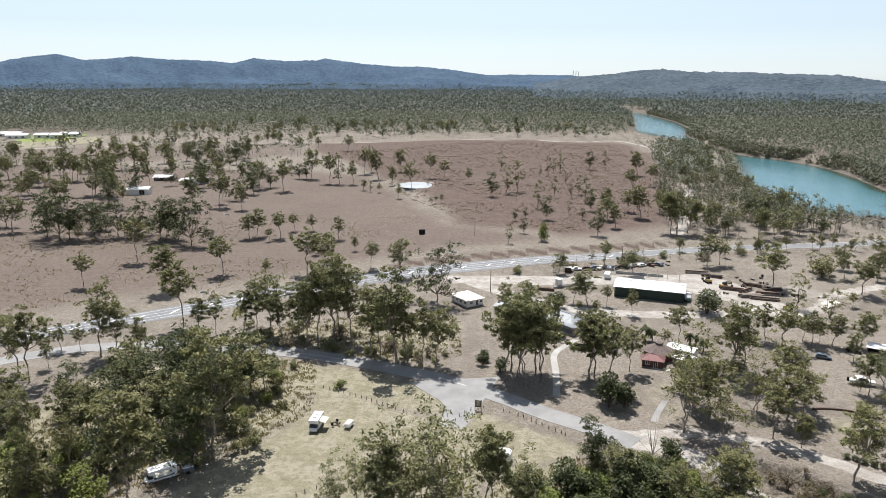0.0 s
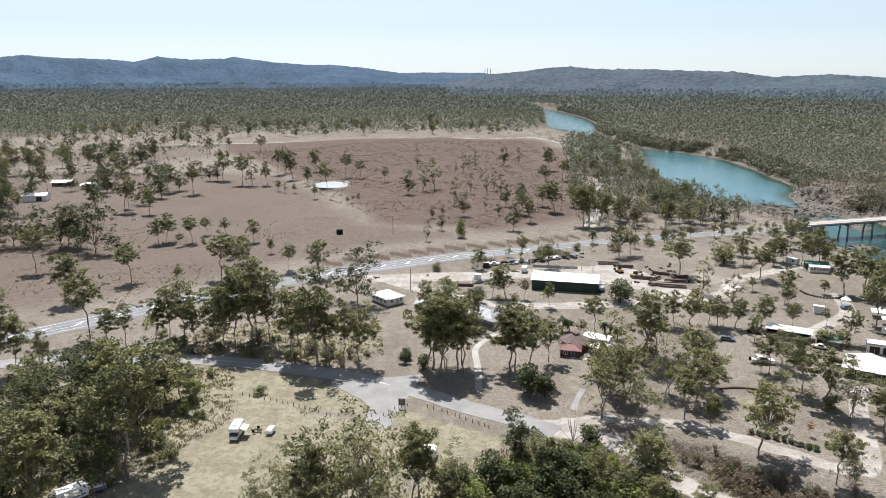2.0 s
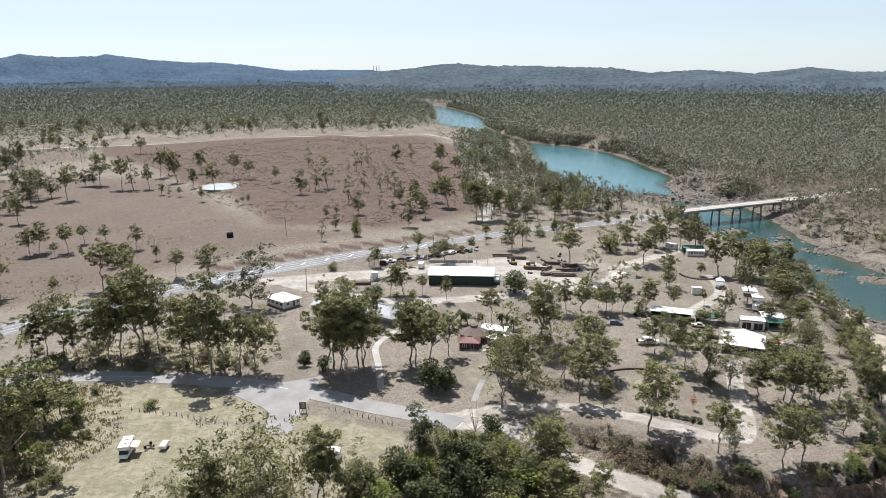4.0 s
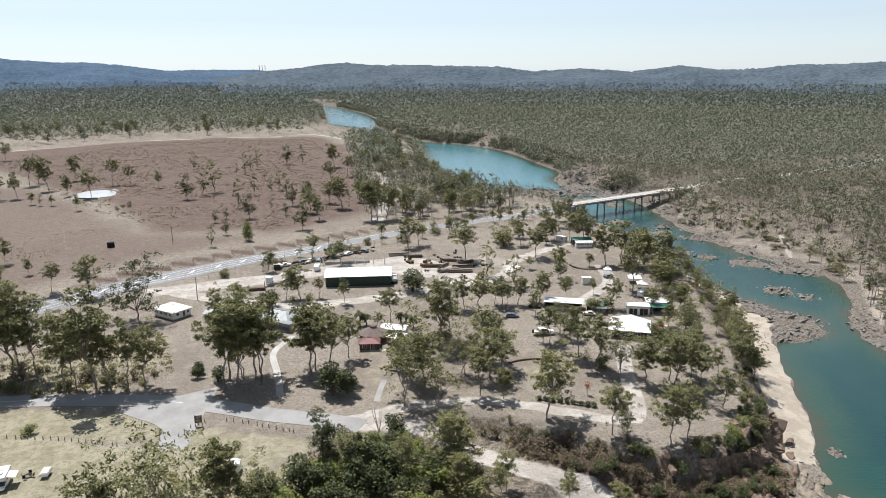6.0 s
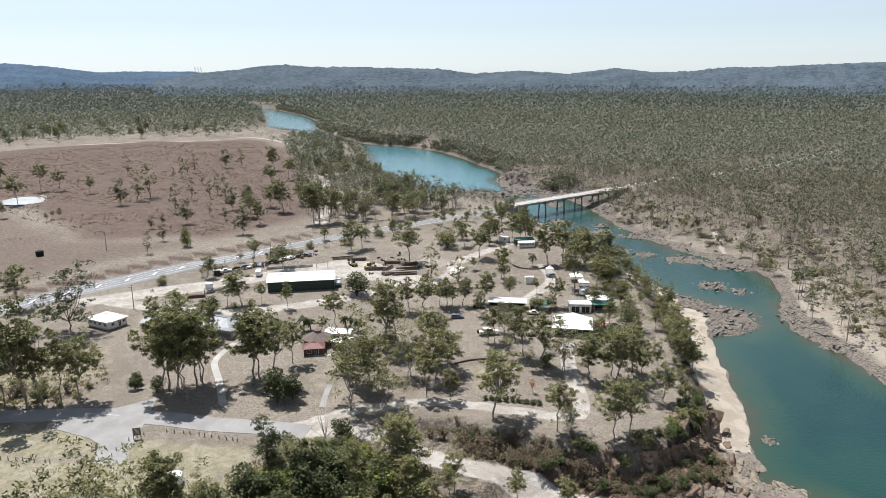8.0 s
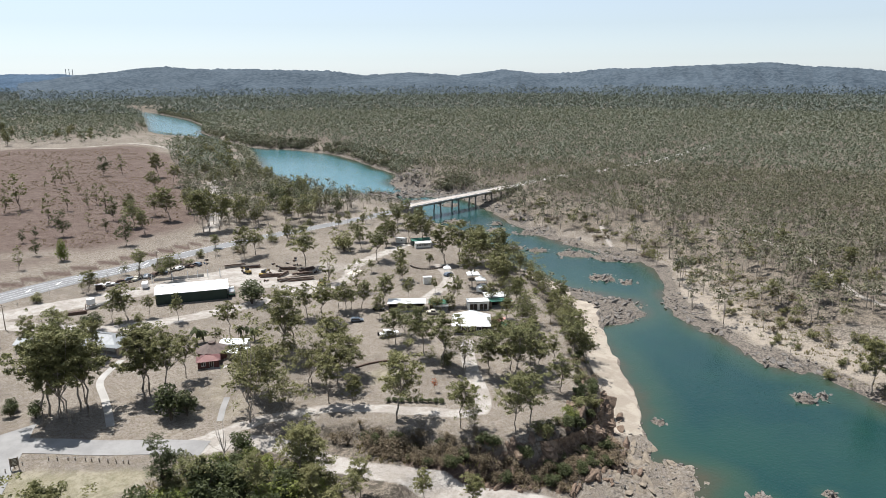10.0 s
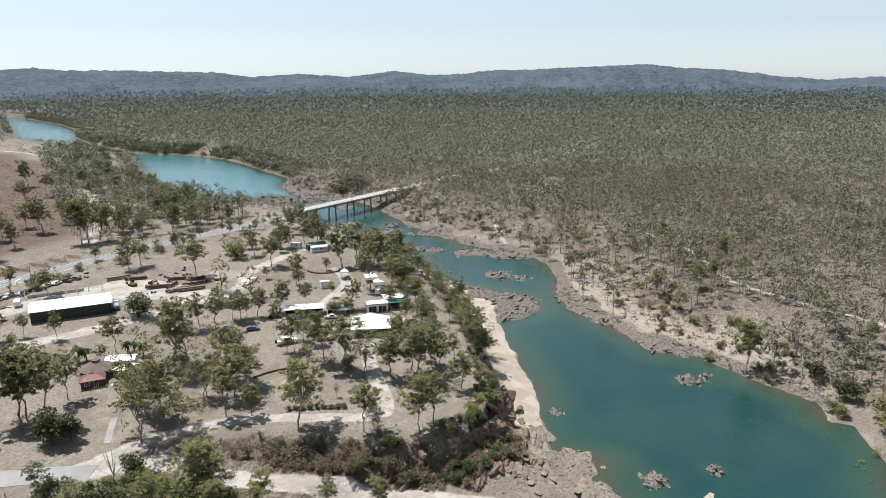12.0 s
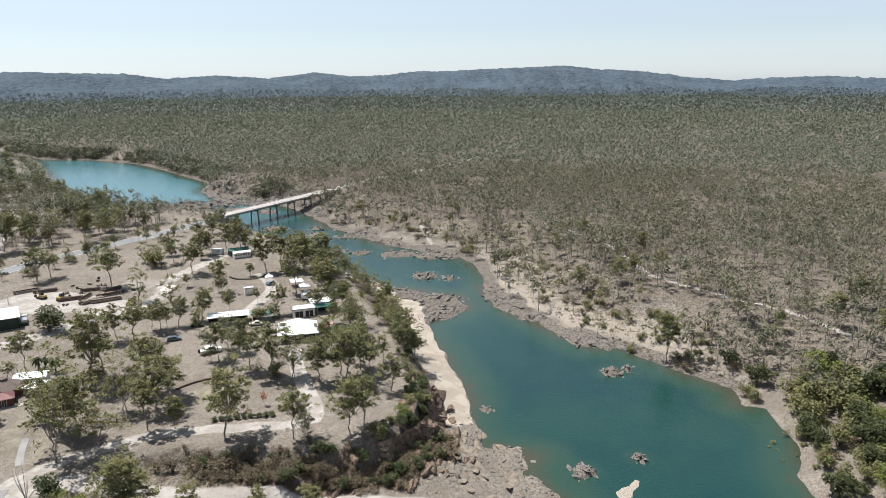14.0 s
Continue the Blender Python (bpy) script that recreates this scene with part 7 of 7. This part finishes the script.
def build_car_park():
    motorhome(-31.0, 159.8, -97, 5.8, "white motorhome with an open awning on dry grass")
    tr = thing("small_trailer", -23.0, 160.4, 75, "small white box trailer beside the motorhome", "trailer")
    profile_part("box", tr, WHITE_PAINT, [(-1.5, 0.55), (1.4, 0.55), (1.5, 1.2), (-1.5, 1.25)], 0.8)
    block("lid", tr, CANVAS, -1.4, 1.3, -0.72, 0.72, 1.25, 1.4, edge=0.05)
    wheel(tr, 0, -0.85, 0.3)
    wheel(tr, 0, 0.85, 0.3)
    tube_part("drawbar", tr, STEEL, [(1.4, 0, 0.5), (2.7, 0, 0.45)], [0.05, 0.04], 6)
    for u, v, m in ((-27.4, 161.6, RUST), (-26.2, 162.3, BLACK), (-27.0, 160.4, BLACK), (-25.6, 161.0, RUST)):
        c = thing("camp_chair", u, v, random.Random(u).uniform(0, 360), "dark folding camp chair on the grass", "chair", "camp chairs")
        block("seat", c, m, -0.3, 0.3, -0.28, 0.28, 0.4, 0.46)
        block("backrest", c, m, -0.3, 0.3, 0.26, 0.32, 0.46, 1.0)
        for sx in (-0.27, 0.27):
            for sy in (-0.25, 0.25):
                block("leg", c, STEEL, sx - 0.02, sx + 0.02, sy - 0.02, sy + 0.02, 0, 0.4)
    t = thing("camp_table", -26.4, 161.4, 15, "small dark folding table on the grass", "table")
    block("tabletop", t, BLACK, -0.6, 0.6, -0.35, 0.35, 0.68, 0.72)
    for sx in (-0.52, 0.52):
        for sy in (-0.28, 0.28):
            block("leg", t, STEEL, sx - 0.02, sx + 0.02, sy - 0.02, sy + 0.02, 0, 0.68)
    van = motorhome(-60.2, 136.4, 215, 6.4, "white and blue campervan parked under gum trees")
    block("stripe", van, BLUE_GREY, -2.6, 1.6, -1.16, 1.16, 1.0, 1.45)
    tl = thing("camper_trailer", -55.6, 139.6, 30, "dark camper trailer with a white lid", "trailer")
    block("box", tl, BLUE_GREY, -1.3, 1.3, -0.85, 0.85, 0.5, 1.3, edge=0.05)
    block("lid", tl, WHITE_PAINT, -1.2, 1.2, -0.8, 0.8, 1.3, 1.5, edge=0.05)
    wheel(tl, 0, -0.95, 0.32)
    wheel(tl, 0, 0.95, 0.32)
    caravan(13.4, 145.2, -15, 5.0, WHITE_PAINT, "white caravan half hidden under trees", "caravans")
    sg = thing("notice_board", 9.4, 169.6, 170, "brown notice board on two timber posts", "sign")
    for u in (-0.8, 0.8):
        block("post", sg, TIMBER, u - 0.09, u + 0.09, -0.09, 0.09, -0.4, 3.1)
    block("panel", sg, plain("sign_brown", (0.12, 0.1, 0.07), 0.6), -0.71, 0.71, -0.05, 0.05, 1.0, 2.9)
    for k in range(5):
        block("text_bar", sg, CANVAS, -0.5, 0.5 - 0.1 * (k % 3), -0.065, -0.05, 2.55 - k * 0.3, 2.65 - k * 0.3)
        block("text_bar", sg, CANVAS, -0.5, 0.5 - 0.1 * (k % 3), 0.05, 0.065, 2.55 - k * 0.3, 2.65 - k * 0.3)
    rows = [smooth_line([(-33, 182.6), (-31, 181.5), (-21.7, 176.5), (-12.1, 170), (-9, 167.5)], 1.6), smooth_line([(2.6, 162), (4.5, 166), (7.5, 169.5), (11, 171)], 1.6),
            smooth_line([(16, 169.5), (19.5, 167), (22.6, 164.2), (30, 157)], 1.5), smooth_line([(-30, 130.5), (-26.3, 133.4), (-22, 136.6), (-17.6, 140.1)], 1.7)]
    rng = random.Random(4)
    first = None
    for r in rows:
        for x, y in r:
            z = float(ground_z(x, y)[0])
            m = pose(x, y, z, rng.uniform(-4, 4), rng.uniform(-4, 4), rng.uniform(0, 90))
            if first is None:
                first = thing("bollard", x, y, 0, "short weathered timber bollard in a row", "bollard", "car park bollards")
                tube_part("post", first, TIMBER, [(0, 0, -0.4), (0, 0, 0.95), (0, 0, 1.0)], [0.12, 0.12, 0.07], 8)
                block("band", first, WHITE_PAINT, -0.125, 0.125, -0.125, 0.125, 0.72, 0.8, "white reflective band")
            else:
                copy_thing(first, m)


def build_far_things():
    for x, y, h in ((19.2, 273.6, 9.0), (16.7, 365.7, 9.0), (-64, 262, 9.0), (29, 262, 5.0), (83.5, 321, 8.5), (118, 306, 9.5)):
        p = thing("power_pole", x, y, -12, "slim grey timber power pole", "pole", "power poles")
        tube_part("shaft", p, TIMBER, [(0, 0, -0.5), (0, 0, h)], [0.17, 0.12], 8)
        block("crossarm", p, TIMBER, -1.1, 1.1, -0.06, 0.06, h - 0.75, h - 0.62)
        for u in (-0.95, -0.35, 0.35, 0.95):
            tube_part("insulator", p, WHITE_PAINT, [(u, 0, h - 0.62), (u, 0, h - 0.4)], [0.05, 0.04], 6)
    t = thing("water_tank", -11.2, 371, 0, "round black water tank in the paddock", "tank")
    tube_part("tank", t, BLACK, [(0, 0, -0.2), (0, 0, 2.5)], [1.7, 1.7], 20)
    tube_part("lid", t, BLACK, [(0, 0, 2.5), (0, 0, 2.85)], [1.72, 0.25], 20)
    t = thing("water_tank", -103.6, 165.5, 0, "small dark water tank beneath trees", "tank")
    tube_part("tank", t, DARK_WALL, [(0, 0, -0.2), (0, 0, 2.2)], [1.2, 1.2], 18)
    tube_part("lid", t, DARK_WALL, [(0, 0, 2.2), (0, 0, 2.4)], [1.22, 0.2], 18)
    for x, y, ang, lab in ((5.2, 329.6, 5, "white concrete trough by the highway fence"), (-94.5, 269.5, -20, "white concrete trough on dry grass"), (-133, 430, 10, "pale stock trough in the paddock")):
        t = thing("trough", x, y, ang, lab, "trough", "stock troughs")
        block("slab", t, SEAL, -2.0, 2.0, -1.2, 1.2, -0.2, 0.12)
        for y0, y1 in ((-0.6, -0.45), (0.45, 0.6)):
            block("side", t, SEAL, -1.6, 1.6, y0, y1, 0.122, 0.65)
        for x0, x1 in ((-1.6, -1.45), (1.45, 1.6)):
            block("end", t, SEAL, x0, x1, -0.449, 0.449, 0.122, 0.65)
    building("farm_shed", -217.5, 503.5, 8, 15, 10, 4.0, 1.2, "gable", WHITE_WALL, WHITE_ROOF, "white farm shed with a white gable roof", "shed", 0.4, fronts=[("door", 3, 0.1, 3.5, 3.2)])
    building("farm_house", -226, 572, 0, 13, 9, 3.2, 1.2, "gable", DARK_WALL, WHITE_ROOF, "farm house under a white sheet roof", "house", 0.9, fronts=[("window", -3, 1, 2, 1.2), ("window", 3, 1, 2, 1.2)])
    building("farm_house", -199, 556, 12, 15, 10, 3.2, 1.4, "hip", WHITE_WALL, WHITE_ROOF, "low farm house with a white roof among trees", "house", 0.8, fronts=[("window", -4, 1, 2, 1.2), ("window", 1, 1, 2, 1.2)])
    building("machine_shed", -190, 557, 12, 9, 8, 4.0, 0.4, "skillion", DARK_WALL, GREY_ROOF, "open dark machine shed beside the farm house", "shed", 0.3, open_front=True)
    for x, y, L, D, ang, lab in ((-578, 958, 30, 16, 5, "long white-roofed farm building beside a green lawn"), (-552, 930, 26, 14, 10, "white-roofed dwelling beside a green lawn"), (-516, 940, 34, 16, 6, "wide white-roofed hall beside a green lawn"), (-500, 962, 24, 14, 6, "pale-roofed shed beside a green lawn")):
        building("farm_building", x, y, ang, L, D, 5, 1.8, "gable", WHITE_WALL, WHITE_ROOF, lab, "building", 0.6, fronts=[("window", u, 1.4, 3, 2) for u in (-L * 0.3, 0, L * 0.3)], group="farm buildings")
    building("river_house", 258, 824, -8, 16, 9, 3.2, 1.4, "hip", DARK_WALL, GREY_ROOF, "grey-roofed house among riverside trees", "house", 0.8, fronts=[("window", u, 1, 1.8, 1.2) for u in (-5, 0, 5)])
    building("river_shed", 292, 858, 12, 10, 7, 3.4, 0.9, "gable", WHITE_WALL, WHITE_ROOF, "white-roofed shed among riverside trees", "shed", 0.4)
    building("river_shelter", 199.5, 410, 20, 5, 4, 2.8, 0.4, "skillion", TIMBER, WHITE_ROOF, "pale roofed shelter among riverside trees", "shelter", 0.3, open_front=True)
    for k, a in enumerate((9.99, 10.2, 10.41)):
        r = 4700
        c = tagged(new("chimney"), "tall slim power station chimney on the horizon", "chimney", "power station chimneys")
        c.matrix_world = pose(r * math.sin(radians(a)), r * math.cos(radians(a)), 40, 0, 0, 0)
        tube_part("shaft", c, CONCRETE, [(0, 0, -45), (0, 0, 66)], [2.6, 1.7], 10)
        tube_part("tip", c, CONCRETE_DARK, [(0, 0, 66.01), (0, 0, 70)], [1.7, 1.6], 10)


def build_cliff():
    """The broken rock face where the earth bank meets the river."""
    rim = smooth_line([(98, 121), (103, 114), (109, 109.5), (116, 106.5), (124, 106.5), (131, 109), (137, 112.5), (143, 118)], 0.55)
    t = np.gradient(rim, axis=0)
    t /= np.linalg.norm(t, axis=1)[:, None]
    out = np.stack([t[:, 1], -t[:, 0]], -1)
    n, rows = len(rim), 20
    run = np.arange(n) * 0.55
    verts = []
    for j in range(rows):
        v = j / (rows - 1)
        # blocks and clefts: stepped noise pushes the face in and out
        push = np.floor(3 * (rough_noise(run, np.full(n, v * 6.0), 2.1, 1, 83) + 1)) / 3 - 0.7
        cleft = np.where(np.abs(rough_noise(run + 1.5 * v, np.full(n, v * 1.2), 3.4, 1, 89)) < 0.16, -1.8, 0.0)
        swell = math.sin(math.pi * (0.1 + 0.85 * v))
        reach = 0.9 + 3.4 * v * v + (2.3 * push + cleft) * swell + 0.45 * rough_noise(run, np.full(n, v * 9), 0.8, 2, 97)
        q = rim + out * np.maximum(reach, 0.1)[:, None]
        end = np.clip(np.minimum(np.arange(n), n - 1 - np.arange(n)) / 8, 0.25, 1)
        verts.append(np.column_stack([q, -0.35 - 7.0 * v * end + 0.5 * rough_noise(run, np.full(n, v * 8), 1.4, 2, 91) * swell]))
    verts = np.vstack(verts)
    faces = [(j * n + i, (j + 1) * n + i, (j + 1) * n + i + 1, j * n + i + 1) for j in range(rows - 1) for i in range(n - 1)]
    tagged(new("cliff", mesh_of("cliff", verts, faces, [ROCK_CLIFF])), "broken red-brown rock face above the river", "cliff", kind="structure")


def build_rocks():
    """Angular boulders heaped in outcrops along the river."""
    shapes = []
    for k in range(7):
        rng = random.Random(200 + k)
        bm = bmesh.new()
        bmesh.ops.create_icosphere(bm, subdivisions=2, radius=1.0)
        cut = [(Vector((rng.gauss(0, 1), rng.gauss(0, 1), rng.gauss(0, 0.8))).normalized(), rng.uniform(0.35, 0.75)) for _ in range(11)]
        for v in bm.verts:
            for nrm, d in cut:
                over = v.co.dot(nrm) - d
                if over > 0:
                    v.co -= nrm * over
            v.co *= rng.uniform(0.94, 1.06)
        bmesh.ops.dissolve_limit(bm, angle_limit=0.3, verts=bm.verts[:], edges=bm.edges[:])
        me = bpy.data.meshes.new("boulder")
        bm.to_mesh(me)
        bm.free()
        shapes.append(me)
    red, cliff = [], []
    for me in shapes:
        m2, m3 = me.copy(), me.copy()
        m3.materials.append(ROCK_CLIFF)
        cliff.append(m3)
        me.materials.append(ROCK)
        m2.materials.append(ROCK_RED)
        red.append(m2)
    rng = random.Random(77)
    for cx, cy, r in ISLETS + ROCKY + CLIFF:
        steep = (cx, cy, r) in CLIFF
        warm = 110 < cx < 150 and 78 < cy < 112
        ob = thing("rock_outcrop", cx, cy, 0, "broken red-brown rock on the steep bank" if steep else "jagged warm brown rock outcrop by the river" if warm else "jagged grey-brown rock outcrop in the river bed", "rock", "river rocks", z=0)
        n = int(4 + r * (3.5 if steep else 1.2 if warm else 3.4))
        a = [rng.uniform(0, math.tau) for _ in range(n)]
        d = [r * math.sqrt(rng.random()) * 1.3 for _ in range(n)]
        x, y = cx + np.cos(a) * d * 1.1, cy + np.sin(a) * d
        z = ground_z(x, y)
        lie = rng.uniform(20, 50)
        for k in range(n):
            if z[k] < WATER_Z - 0.5 and (cx, cy, r) not in ISLETS:
                continue
            s = rng.uniform(0.35, 1.0) ** 1.8 * (0.95 + r * 0.1) * (1.2 if steep else 1.0)
            h = float(z[k]) if z[k] > WATER_Z - 0.8 else WATER_Z - 0.25 * s
            b = part("boulder", rng.choice(cliff if steep else red if warm else shapes), ob)
            b.matrix_world = pose(float(x[k]), float(y[k]), h + 0.05 * s, rng.uniform(-18, 18), rng.uniform(-18, 18), lie + rng.gauss(0, 16)) @ Matrix.Diagonal((s * rng.uniform(1.2, 2.4), s * rng.uniform(0.6, 1.0), s * (rng.uniform(0.6, 1.1) if steep else rng.uniform(0.14, 0.3) if warm else rng.uniform(0.3, 0.65)), 1))

    for ob in [o for o in scene.collection.objects if o.name.startswith("rock_outcrop") and not o.children]:
        bpy.data.objects.remove(ob)
    # loose stones between the boulders
    temps = []
    for k in range(6):
        rg = random.Random(260 + k)
        bm = bmesh.new()
        bmesh.ops.create_icosphere(bm, subdivisions=1, radius=1.0)
        for v in bm.verts:
            v.co *= rg.uniform(0.5, 1.05)
            v.co.z *= 0.6
        me = bpy.data.meshes.new("stone")
        bm.to_mesh(me)
        bm.free()
        me.calc_loop_triangles()
        v = np.array([tuple(p.co) for p in me.vertices])
        temps.append((v, np.array([tuple(f.vertices) for f in me.loop_triangles]), np.zeros(len(me.loop_triangles), int)))
    rs = np.random.RandomState(8)
    xs, ys = [], []
    for cx, cy, r in ISLETS + ROCKY:
        n = int(r * 5)
        a, d = rs.uniform(0, math.tau, n), r * 1.2 * np.sqrt(rs.uniform(0, 1, n))
        xs.append(cx + np.cos(a) * d)
        ys.append(cy + np.sin(a) * d)
    for pts in (BANK_RIGHT, BANK_LEFT):
        p = pts[(pts[:, 1] > 58) & (pts[:, 1] < 380)]
        for off in (-2, 1, 4, 7):
            xs.append(p[:, 0].repeat(5) + off * (1 if pts is BANK_RIGHT else -1) + rs.normal(0, 2.5, len(p) * 5))
            ys.append(p[:, 1].repeat(5) + rs.normal(0, 3.5, len(p) * 5))
    x, y = np.concatenate(xs), np.concatenate(ys)
    sandy = (y > 110) & (y < 160) & (x < 200)
    x, y = x[~sandy], y[~sandy]
    z = ground_z(x, y)
    ok = z > WATER_Z - 0.45
    scatter("river_stones", x[ok], y[ok], z[ok], temps, ROCK, 12, 0.15, 0.6, "loose angular stones along the river bed")
    bpy.data.objects["river_stones"]["category"] = "stones"


build_bridge()
build_works_yard()
build_maroon_house()
build_camp()
build_car_park()
build_far_things()
build_cliff()
build_rocks()
